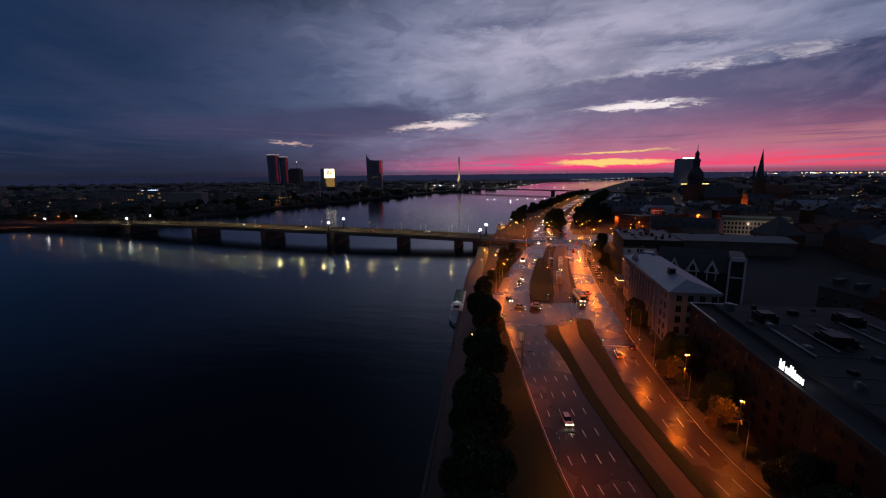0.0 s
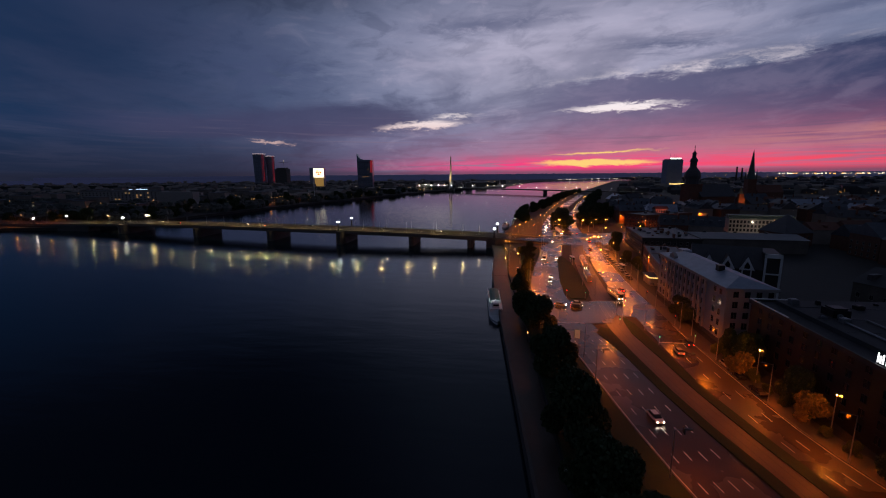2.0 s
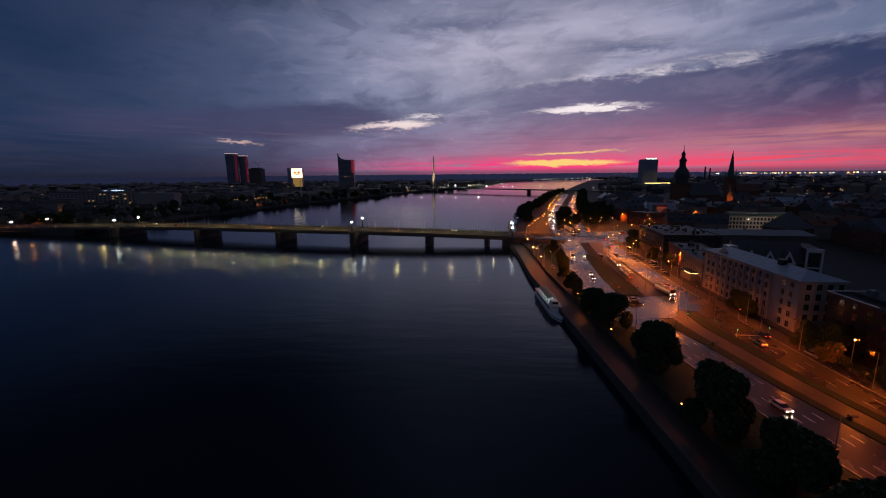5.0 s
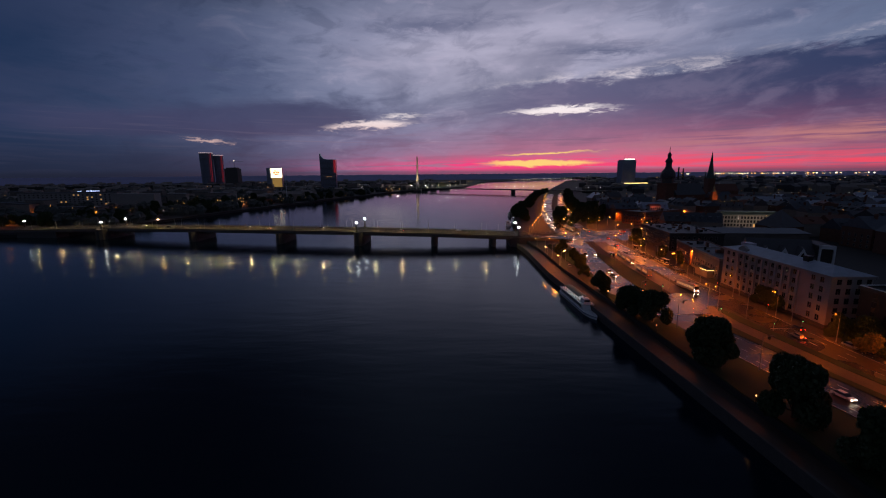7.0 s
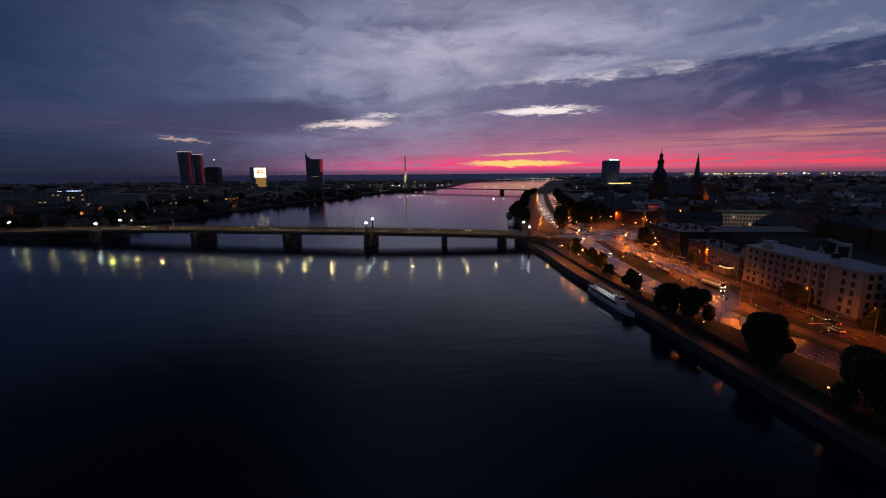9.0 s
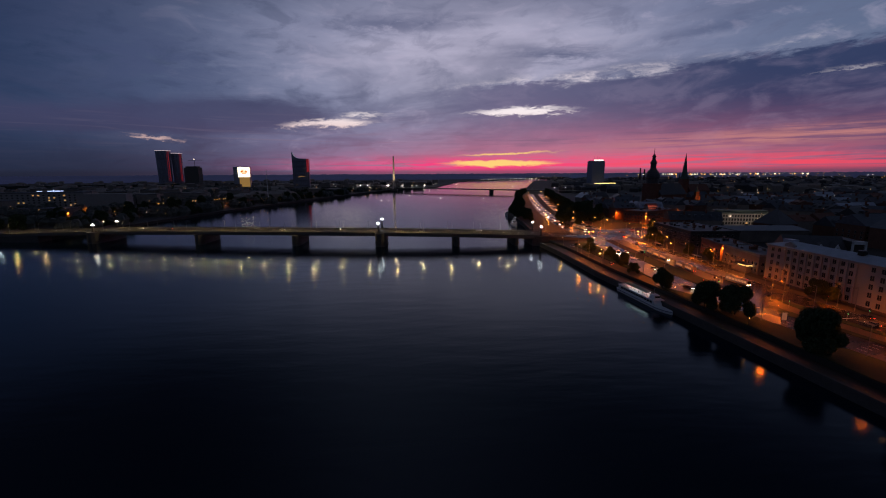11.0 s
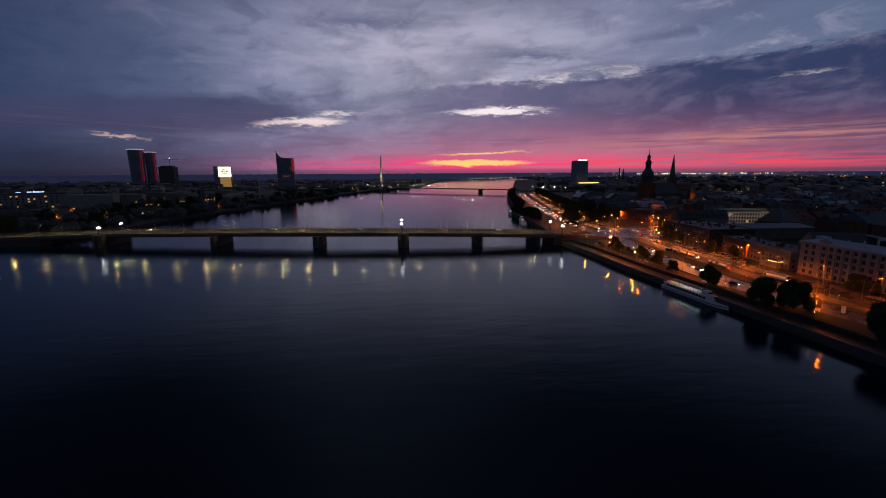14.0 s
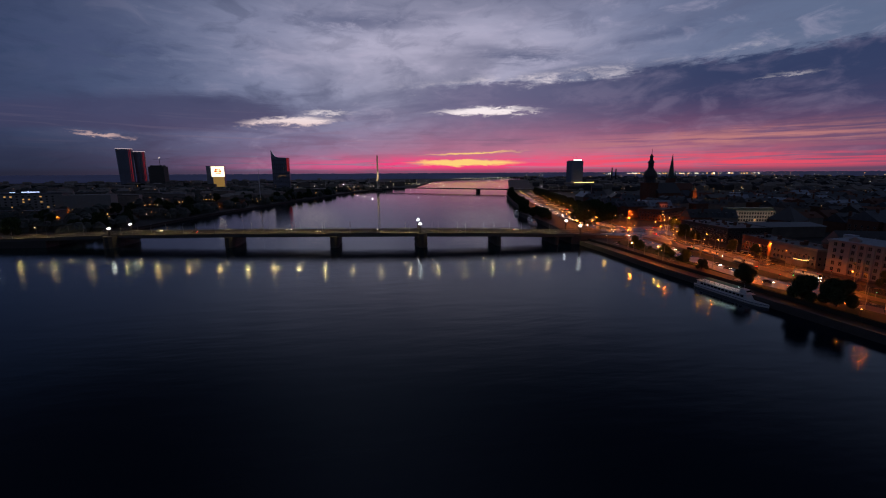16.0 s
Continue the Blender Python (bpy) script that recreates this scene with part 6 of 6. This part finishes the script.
def river_boat(x, y, rot, L=39.0, B=5.6, canopy=None, label="white two-deck river cruise boat moored at the quay"):
    """Bow towards -y."""
    t = thing("river_boat", label, "boat", at=pose(x, y, 0.0, 0, 0, rot))
    outline = [(0.0, -L / 2), (B * 0.32, -L / 2 + 3.0), (B * 0.5, -L / 2 + 7), (B * 0.5, L / 2 - 1.2), (B * 0.38, L / 2), (-B * 0.38, L / 2), (-B * 0.5, L / 2 - 1.2), (-B * 0.5, -L / 2 + 7), (-B * 0.32, -L / 2 + 3.0)]
    ring = lambda s, z: [(px * s, py * (0.93 + 0.07 * s), z) for px, py in outline]
    part("hull", loft(bmesh.new(), [ring(0.82, -0.6), ring(0.95, 0.5), ring(1.0, 1.35)]), M_WHITE, t)
    part("rubbing_strake", loft(bmesh.new(), [ring(1.02, 0.95), ring(1.02, 1.15)]), M_BLUE, t)
    cb = bmesh.new()
    w = B * 0.44
    loft(cb, [[(-w, -L / 2 + 8, 1.35), (w, -L / 2 + 8, 1.35), (w, L / 2 - 2, 1.35), (-w, L / 2 - 2, 1.35)], [(-w * 0.96, -L / 2 + 9.6, 3.45), (w * 0.96, -L / 2 + 9.6, 3.45), (w * 0.96, L / 2 - 2.2, 3.45), (-w * 0.96, L / 2 - 2.2, 3.45)]])
    cab = part("saloon", cb, M_WHITE, t)
    for s in (-1, 1):
        for k in range(12):
            y0 = -L / 2 + 10.5 + k * (L - 14.5) / 12
            part("window", boxes((s * w * 0.975 - 0.06, s * w * 0.975 + 0.06, y0, y0 + (L - 14.5) / 12 - 0.45, 2.05, 3.0)), M_GLASS, cab)
    part("upper_deck", loft(bmesh.new(), [[(-w * 1.08, -L / 2 + 9, 3.45), (w * 1.08, -L / 2 + 9, 3.45), (w * 1.08, L / 2 - 1.6, 3.45), (-w * 1.08, L / 2 - 1.6, 3.45)], [(-w * 1.08, -L / 2 + 9, 3.62), (w * 1.08, -L / 2 + 9, 3.62), (w * 1.08, L / 2 - 1.6, 3.62), (-w * 1.08, L / 2 - 1.6, 3.62)]]), M_WHITE, t)
    wh = bmesh.new()
    loft(wh, [[(-1.5, -L / 2 + 10, 3.62), (1.5, -L / 2 + 10, 3.62), (1.7, -L / 2 + 13.5, 3.62), (-1.7, -L / 2 + 13.5, 3.62)], [(-1.2, -L / 2 + 10.8, 5.4), (1.2, -L / 2 + 10.8, 5.4), (1.5, -L / 2 + 13.5, 5.4), (-1.5, -L / 2 + 13.5, 5.4)]])
    whp = part("wheelhouse", wh, M_WHITE, t)
    part("windscreen", boxes((-1.15, 1.15, -L / 2 + 10.2, -L / 2 + 10.5, 4.35, 5.1)), M_GLASS, whp)
    cp = bmesh.new()
    cw = w * 0.82
    prof = [(-cw, 5.25), (-cw * 0.6, 5.6), (0, 5.75), (cw * 0.6, 5.6), (cw, 5.25), (cw * 0.6, 5.5), (0, 5.64), (-cw * 0.6, 5.5)]
    loft(cp, [[(px, -L / 2 + 15, pz) for px, pz in prof], [(px, L / 2 - 6, pz) for px, pz in prof]])
    part("canopy", cp, canopy or M_GREENCAN, t, "pale green deck canopy")
    for k in range(7):
        for s in (-1, 1):
            yy = -L / 2 + 15.3 + k * (L - 21.6) / 6
            part("canopy_post", rod(bmesh.new(), (s * cw, yy, 3.6), (s * cw, yy, 5.3), 0.05), M_STEEL, t)
    # assumed strip, added under the canopy to brighten the boat
    part("boat_fill_light", boxes((-0.12, 0.12, -L / 2 + 15.5, L / 2 - 6.5, 5.28, 5.36)), G_BOAT_FILL, t, "cool white light strip added to brighten the boat")
    ra = bmesh.new()
    for s in (-1, 1):
        for z in (4.1, 4.6):
            rod(ra, (s * w * 1.05, -L / 2 + 10, z), (s * w * 1.05, L / 2 - 1.8, z), 0.03, None, 4)
        for k in range(16):
            yy = -L / 2 + 10 + k * (L - 11.8) / 15
            rod(ra, (s * w * 1.05, yy, 3.6), (s * w * 1.05, yy, 4.6), 0.03, None, 4)
    part("railing", ra, M_STEEL, t)
    part("mast", rod(bmesh.new(), (0, -L / 2 + 12.5, 5.4), (0, -L / 2 + 12.8, 8.0), 0.06, 0.03), M_WHITE, t)
    return t


river_boat(-17.8, 174.2, 4.5)
river_boat(-14.5, 452, -8, 28, 6.0, M_WHITE, "white restaurant boat moored below the bridge")
river_boat(-4.5, 488, -10, 24, 5.6, M_WHITE, "white excursion boat moored below the trees")
river_boat(1.0, 560, -12, 26, 6.0, M_WHITE, "small dark-windowed boat moored at the far quay")

# ---- vehicles ----------------------------------------------------------------------


def car(body_m, label, lights=True):
    """Front towards -y, standing on z = 0."""
    t = thing("car", label, "car", "cars on the embankment")
    b = bmesh.new()
    side = [(-2.2, 0.35), (-2.2, 0.75), (-1.2, 0.95), (2.1, 0.95), (2.25, 0.8), (2.25, 0.35)]
    loft(b, [[(-0.88, yy, zz) for yy, zz in side], [(0.88, yy, zz) for yy, zz in side]])
    bd = part("body", b, body_m, t)
    b = bmesh.new()
    loft(b, [[(-0.8, -1.3, 0.95), (0.8, -1.3, 0.95), (0.8, 1.9, 0.95), (-0.8, 1.9, 0.95)], [(-0.64, -0.5, 1.45), (0.64, -0.5, 1.45), (0.64, 1.3, 1.45), (-0.64, 1.3, 1.45)]])
    part("glasshouse", b, M_GLASS, t, "dark car windows")
    part("roof", boxes((-0.62, 0.62, -0.46, 1.26, 1.452, 1.50)), body_m, t)
    for sx in (-1, 1):
        for yy in (-1.4, 1.4):
            b = bmesh.new()
            rod(b, (sx * 0.70, yy, 0.32), (sx * 0.92, yy, 0.32), 0.32, None, 12)
            wl_ = part("wheel", b, M_BLACK, t)
            b = bmesh.new()
            rod(b, (sx * 0.90, yy, 0.32), (sx * 0.935, yy, 0.32), 0.19, None, 10)
            part("rim", b, M_STEEL, wl_)
        part("headlight", boxes((sx * 0.62 - 0.16, sx * 0.62 + 0.16, -2.25, -2.19, 0.58, 0.74)), G_HEAD if lights else M_GLASS, bd)
        part("tail_light", boxes((sx * 0.66 - 0.14, sx * 0.66 + 0.14, 2.24, 2.29, 0.62, 0.80)), G_TAIL if lights else M_RED, bd)
    return t


def bus(body_m, label, L=12.0, front=True):
    t = thing("bus", label, "bus", "buses and trams")
    b = bmesh.new()
    prof = [(-1.25, 0.35), (-1.25, 2.6), (-1.05, 3.0), (1.05, 3.0), (1.25, 2.6), (1.25, 0.35)]
    loft(b, [[(px, -L / 2, pz) for px, pz in prof], [(px, L / 2, pz) for px, pz in prof]])
    bd = part("body", b, body_m, t)
    n = int(L / 1.7)
    for s in (-1, 1):
        for k in range(n):
            y0 = -L / 2 + 0.4 + k * (L - 0.8) / n
            part("window", boxes((s * 1.25 - 0.02, s * 1.25 + 0.02, y0 + 0.08, y0 + (L - 0.8) / n - 0.08, 1.35, 2.45)), G_CABIN, bd)
        part("headlight", boxes((s * 0.85 - 0.2, s * 0.85 + 0.2, -L / 2 - 0.05, -L / 2 - 0.005, 0.6, 0.85)), G_HEAD, bd)
        part("tail_light", boxes((s * 1.0 - 0.12, s * 1.0 + 0.12, L / 2 + 0.005, L / 2 + 0.05, 0.7, 1.1)), G_TAIL, bd)
        for yy in (-L / 2 + 2.6, L / 2 - 3.0):
            b = bmesh.new()
            rod(b, (s * 0.95, yy, 0.48), (s * 1.2, yy, 0.48), 0.48, None, 12)
            part("wheel", b, M_BLACK, t)
    part("windscreen", boxes((-1.1, 1.1, -L / 2 - 0.04, -L / 2 - 0.005, 1.2, 2.6)), M_GLASS, bd)
    for y0 in (-L / 2 + 2, L / 2 - 4.4):
        part("roof_pod", boxes((-0.8, 0.8, y0, y0 + 2.4, 3.0, 3.25)), M_GREY, bd)
    return t


G_CABIN = glow("lit_cabin_window", (1.0, 0.72, 0.40), 0.16)


def tram(label, cars=3, seg=9.0):
    t = thing("tram", label, "tram", "buses and trams")
    prof = [(-1.2, 0.3), (-1.25, 2.5), (-1.0, 3.1), (1.0, 3.1), (1.25, 2.5), (1.2, 0.3)]
    L = cars * seg
    for c in range(cars):
        y0 = -L / 2 + c * seg
        b = bmesh.new()
        fr = 0.72 if c == 0 else 1.0
        bk = 0.72 if c == cars - 1 else 1.0
        loft(b, [[(px * fr, y0 + 0.2, pz) for px, pz in prof], [(px, y0 + 1.3, pz) for px, pz in prof], [(px, y0 + seg - 1.3, pz) for px, pz in prof], [(px * bk, y0 + seg - 0.2, pz) for px, pz in prof]])
        bd = part("section", b, M_CREAM, t)
        part("skirt", boxes((-1.27, 1.27, y0 + 1.3, y0 + seg - 1.3, 0.32, 0.95)), M_BLUE, bd)
        for s in (-1, 1):
            for k in range(4):
                a = y0 + 1.4 + k * (seg - 2.8) / 4
                part("window", boxes((s * 1.245 - 0.02, s * 1.245 + 0.02, a + 0.08, a + (seg - 2.8) / 4 - 0.08, 1.3, 2.35)), G_CABIN, bd)
        part("roof_box", boxes((-0.75, 0.75, y0 + 2.2, y0 + seg - 2.6, 3.1, 3.45)), M_GREY, bd)
        if c < cars - 1:
            part("bellows", boxes((-1.1, 1.1, y0 + seg - 0.2, y0 + seg + 0.2, 0.5, 2.9)), M_BLACK, t)
    for s in (-1, 1):
        part("headlight", boxes((s * 0.6 - 0.14, s * 0.6 + 0.14, -L / 2 + 0.14, -L / 2 + 0.19, 0.6, 0.8)), G_HEAD, t)
        part("tail_light", boxes((s * 0.6 - 0.12, s * 0.6 + 0.12, L / 2 - 0.19, L / 2 - 0.14, 0.6, 0.8)), G_TAIL, t)
    for c in range(cars):
        y0 = -L / 2 + c * seg + seg / 2
        part("bogie", boxes((-1.0, 1.0, y0 - 1.4, y0 + 1.4, 0.02, 0.32)), M_BLACK, t)
    b = bmesh.new()
    rod(b, (0, 0.5, 3.45), (0, 1.6, 4.4), 0.04, None, 4), rod(b, (0, 1.6, 4.4), (0, 0.5, 5.3), 0.04, None, 4), rod(b, (-0.7, 0.5, 5.3), (0.7, 0.5, 5.3), 0.04, None, 4)
    part("pantograph", b, M_DARK, t)
    return t


def heading(line, y):
    a, b = at_y(line, y - 4), at_y(line, y + 4)
    return -math.degrees(math.atan2(b - a, 8))


t1 = tram("long cream and blue articulated tram on the tram bed")
t1.matrix_basis = pose(31.4, 248, ROAD + 0.02, 0, 0, heading(T_MID, 248))
t2 = tram("shorter cream and blue tram with red tail lights", 2, 8.5)
t2.matrix_basis = pose(27.6, 214, ROAD + 0.02, 0, 0, 180 + heading(T_MID, 214))
copy_thing(t1, pose(33.4, 384, ROAD + 0.045, 0, 0, 3))
b1 = bus(M_CREAM, "pale city bus with lit windows at the junction")
b1.matrix_basis = pose(33.5, 183, ROAD + 0.03, 0, 0, 8)
b2 = bus(M_WHITE, "white city bus coming down the bridge ramp")
b2.matrix_basis = pose(10.5, 262, ROAD + 0.02, 0, 0, heading(W_MID, 262))

cw_ = car(M_WHITE, "white car with bright headlamps on the wet road")
cw_.matrix_basis = pose(19.2, 89.5, ROAD + 0.01, 0, 0, heading(W_MID, 89.5))
cs_ = car(M_GREY, "silver car with its lamps lit")
cs_.matrix_basis = pose(8.6, 167, ROAD + 0.035, 0, 0, 75)
cd_ = car(M_DARK, "dark car with its lamps lit")
cd_.matrix_basis = pose(14.6, 165.2, ROAD + 0.035, 0, 0, 80)
cr_ = car(M_RED, "red car with its lamps lit")
cr_.matrix_basis = pose(38.3, 192, ROAD + 0.02, 0, 0, 180 + heading(E_MID, 192))
for ob, x, y, a in ((cw_, 17.6, 262, heading(W_MID, 262)), (cs_, 9.5, 214, heading(W_MID, 214)), (cd_, 8.2, 205, heading(W_MID, 205)), (cs_, 15.6, 169.5, 85), (cd_, 4.0, 176, 20),
                    (cd_, 36.6, 184, 180), (cs_, 37.6, 126, 180), (cd_, 43.0, 133, 180), (cw_, 21.5, 325, 0), (cs_, 22.0, 398, 4), (cw_, 24.5, 414, 4), (cd_, 29, 446, 8), (cw_, 33, 462, 8), (cw_, 32, 480, 8), (cs_, 38.5, 498, 10), (cw_, 41, 520, 10), (cd_, 45, 545, 12), (cw_, 49, 566, 12), (cw_, 53, 590, 12), (cs_, 60, 622, 12), (cw_, 66, 650, 12), (cw_, 75, 690, 12), (cs_, 55, 470, 188), (cr_, 62, 500, 190), (cd_, 68, 532, 190), (cr_, 76, 566, 190), (cs_, 86, 610, 192), (cs_, 47, 372, 180), (cr_, 50, 330, 170), (cd_, 44, 296, 180),
                    (cw_, -7.4, 292, 0), (cs_, -6.8, 232, 178), (cd_, 30, 346, 80), (cw_, 62, 356, 70), (cr_, 76, 366, 70)):
    z = ROAD + 0.02 - (0.9 if x < -3 and y > 225 else 0.0)
    copy_thing(ob, pose(x, y, z, 0, 0, a))
for k, x in enumerate((-70, -118, -190, -236, -262, -338, -372)):
    copy_thing((cw_, cs_, cd_)[k % 3], pose(x, deck_y(x) + (9.0 if k % 2 else 18.5), deck_z(x) + 0.03, 0, 0, (-94 if k % 2 else 86) - 6))
pd_ = car(M_DARK, "dark car parked at the kerb", False)
pd_.matrix_basis = pose(47.6, 214, ROAD + 0.16, 0, 0, 8)
pg_ = car(M_GREY, "silver car parked at the kerb", False)
pg_.matrix_basis = pose(47.9, 220, ROAD + 0.16, 0, 0, 8)
for k in range(9):
    copy_thing((pd_, pg_)[(k * 5 // 3) % 2], pose(48.2 + 0.12 * k, 226 + 5.8 * k, ROAD + 0.16, 0, 0, 6))
for k, (x, y) in enumerate(((46.8, 112), (46.9, 118), (47.2, 104), (88, 344), (92, 348), (97, 353), (84, 340), (102, 357))):
    copy_thing((pd_, pg_)[k % 2], pose(x, y, ROAD + 0.16 if x < 60 else ROAD + 0.05, 0, 0, 4 if x < 60 else 40))

# ---- floodlights of landmarks ---------------------------------------------------


def flood(name, eye, target, energy, color, angle):
    la = bpy.data.lights.new(name, "SPOT")
    la.energy, la.color, la.spot_size, la.spot_blend, la.shadow_soft_size = energy, color, radians(angle), 0.6, 0.5
    ob = new(name, la)
    ob.matrix_basis = look(eye, target)
    return ob


flood("floodlight", (-190, 1375, 14), (-203, 1408, 80), 1.8e5, (1.0, 0.74, 0.42), 60)
flood("floodlight", (-222, 1380, 14), (-203, 1408, 70), 1.3e5, (1.0, 0.74, 0.42), 60)
flood("floodlight", (266, 544, 15), (268.5, 559, 27), 1.1e4, (1.0, 0.32, 0.06), 55)
flood("floodlight", (138.5, 436, 17.8), (140, 446.6, 21.5), 3600, (1.0, 0.16, 0.07), 70)
flood("floodlight", (196, 368, 12), (196, 392, 13), 4.0e3, (1.0, 0.76, 0.58), 110)
flood("floodlight", (226, 362, 12), (226, 386, 13), 3.5e3, (1.0, 0.76, 0.58), 110)


# ---- street furniture --------------------------------------------------------


def traffic_light(x, y, ang, colour):
    t = thing("traffic_light", "traffic light on a thin post at the junction", "traffic light", "traffic lights", at=pose(x, y, ROAD + 0.02, 0, 0, ang))
    part("post", tube(bmesh.new(), [(0.09, 0), (0.06, 3.2)], 8), M_STEEL, t)
    b = boxes((-0.17, 0.17, -0.14, 0.14, 2.4, 3.5))
    for k in range(3):
        box(b, -0.17, 0.17, -0.30, -0.142, 2.74 + 0.34 * k, 2.78 + 0.34 * k)
    hd = part("housing", b, M_DARK, t)
    for k, c in enumerate(("green", "amber", "red")):
        b = bmesh.new()
        rod(b, (0, -0.144, 2.58 + 0.34 * k), (0, -0.175, 2.58 + 0.34 * k), 0.13, None, 10)
        part("lens", b, TRAFFIC[c] if c == colour else M_GLASS, hd, c + " signal lens")


TRAFFIC = {"green": glow("green_signal", (0.10, 1.0, 0.45), 4.0), "amber": glow("amber_signal", (1.0, 0.5, 0.05), 10.0), "red": glow("red_signal", (1.0, 0.05, 0.03), 4.0)}
for x, y, a, c in ((20.2, 178.4, 0, "green"), (12.6, 178.6, 0, "red"), (33.6, 178.0, 0, "red"), (45.4, 150.2, 20, "red"), (26.2, 147.0, 0, "green"), (2.6, 148.6, -20, "green"), (34.0, 131.5, 0, "green"), (45.6, 181, 10, "red"), (24.6, 252, 0, "green"), (36.2, 306, 0, "red"), (12.4, 296, 0, "red"), (45.2, 134.0, 0, "green")):
    traffic_light(x, y, a, c)


def shelter(x, y, ang, L=6.0):
    t = thing("bus_shelter", "glass bus shelter with a flat lit roof beside the road", "bus shelter", "bus shelters", at=pose(x, y, ROAD + 0.02, 0, 0, ang))
    for sx in (-1, 1):
        for sy in (-1, 1):
            part("post", boxes((sx * 0.7 - 0.05, sx * 0.7 + 0.05, sy * (L / 2 - 0.2) - 0.05, sy * (L / 2 - 0.2) + 0.05, 0, 2.4)), M_STEEL, t)
    part("roof", boxes((-0.95, 0.95, -L / 2, L / 2, 2.4, 2.55)), M_GREY, t)
    part("back_pane", boxes((0.66, 0.69, -L / 2 + 0.3, L / 2 - 0.3, 0.3, 2.2)), M_GLASS, t)
    part("bench", boxes((0.2, 0.6, -L / 2 + 0.8, L / 2 - 0.8, 0.42, 0.48), (0.35, 0.45, -L / 2 + 1.0, -L / 2 + 1.1, 0, 0.42), (0.35, 0.45, L / 2 - 1.1, L / 2 - 1.0, 0, 0.42)), M_DARK, t)
    part("light_strip", boxes((-0.05, 0.05, -L / 2 + 0.5, L / 2 - 0.5, 2.34, 2.39)), G_CABIN, t)


for x, y, a in ((50.4, 238, 6), (36.6, 262, 8), (26.6, 258, 8), (52.4, 284, 6)):
    shelter(x, y, a)
bb_ = thing("billboard", "upright lit advertising panel on two short legs", "billboard", at=pose(9.4, 131, ROAD + 0.06, 0, 0, -14))
part("case", boxes((-0.9, 0.9, -0.16, 0.16, 0.9, 3.9)), M_DARK, bb_)
part("poster", boxes((-0.8, 0.8, -0.20, -0.165, 1.0, 3.8)), glow("poster_light", (1.0, 0.55, 0.30), 0.10), bb_, "dim warm lit poster without words")
for sx in (-1, 1):
    part("leg", boxes((sx * 0.6 - 0.06, sx * 0.6 + 0.06, -0.06, 0.06, 0, 0.9)), M_DARK, bb_)
# wires over the junction, from mast to mast
for (x0, y0), (x1, y1) in (((46.9, 140.5), (33.6, 144)), ((46.9, 140.5), (49.5, 172)), ((33.6, 144), (24.8, 182)), ((49, 206), (24.8, 182)), ((9.6, 120), (33.6, 144))):
    w_ = thing("span_wire", "thin dark wire hung between two masts over the road", "wire", "span wires")
    b = bmesh.new()
    n = 8
    for i in range(n):
        f0, f1 = i / n, (i + 1) / n
        z = lambda f: ROAD + 9.3 - 2.4 * f * (1 - f)
        rod(b, (x0 + (x1 - x0) * f0, y0 + (y1 - y0) * f0, z(f0)), (x0 + (x1 - x0) * f1, y0 + (y1 - y0) * f1, z(f1)), 0.025, None, 4)
    part("wire", b, M_DARK, w_)
fp_ = thing("flagpole", "very tall white flagpole on the far bank", "flagpole", at=pose(-412, 822, 3.0))
part("pole", tube(bmesh.new(), [(0.7, 0), (0.55, 30), (0.3, 62)], 10), M_WHITE, fp_)
part("truck", ball(bmesh.new(), 0, 0, 62.2, 0.5), M_WHITE, fp_)
part("plinth", tube(bmesh.new(), [(2.4, -0.2), (2.4, 0.7), (1.9, 0.9)], 12), M_STONE, fp_)
for sx, h in ((0, 46), (22, 40)):
    ch = thing("chimney_stack", "slim dark factory chimney on the horizon", "chimney", "factory chimneys", at=pose(1010 + sx, 2080, ROAD - 0.3))
    part("shaft", tube(bmesh.new(), [(4.5, 0), (3.0, h + 26), (3.2, h + 27)], 12), M_DARKWALL, ch)
    part("band", tube(bmesh.new(), [(3.5, h + 18), (3.4, h + 22)], 12, caps=False), M_RED, ch)
# shrubs on the small green beside the ramp
for x, y, s, k in ((-3.4, 212, 0.18, 0), (-2.4, 232, 0.22, 1), (1.2, 256, 0.20, 2), (3.6, 268, 0.24, 0), (-2.8, 282, 0.20, 1), (6.4, 292, 0.22, 2), (-4.2, 294, 0.18, 0)):
    plant(x, y, ROAD + 0.05, s, k, s * 0.8)
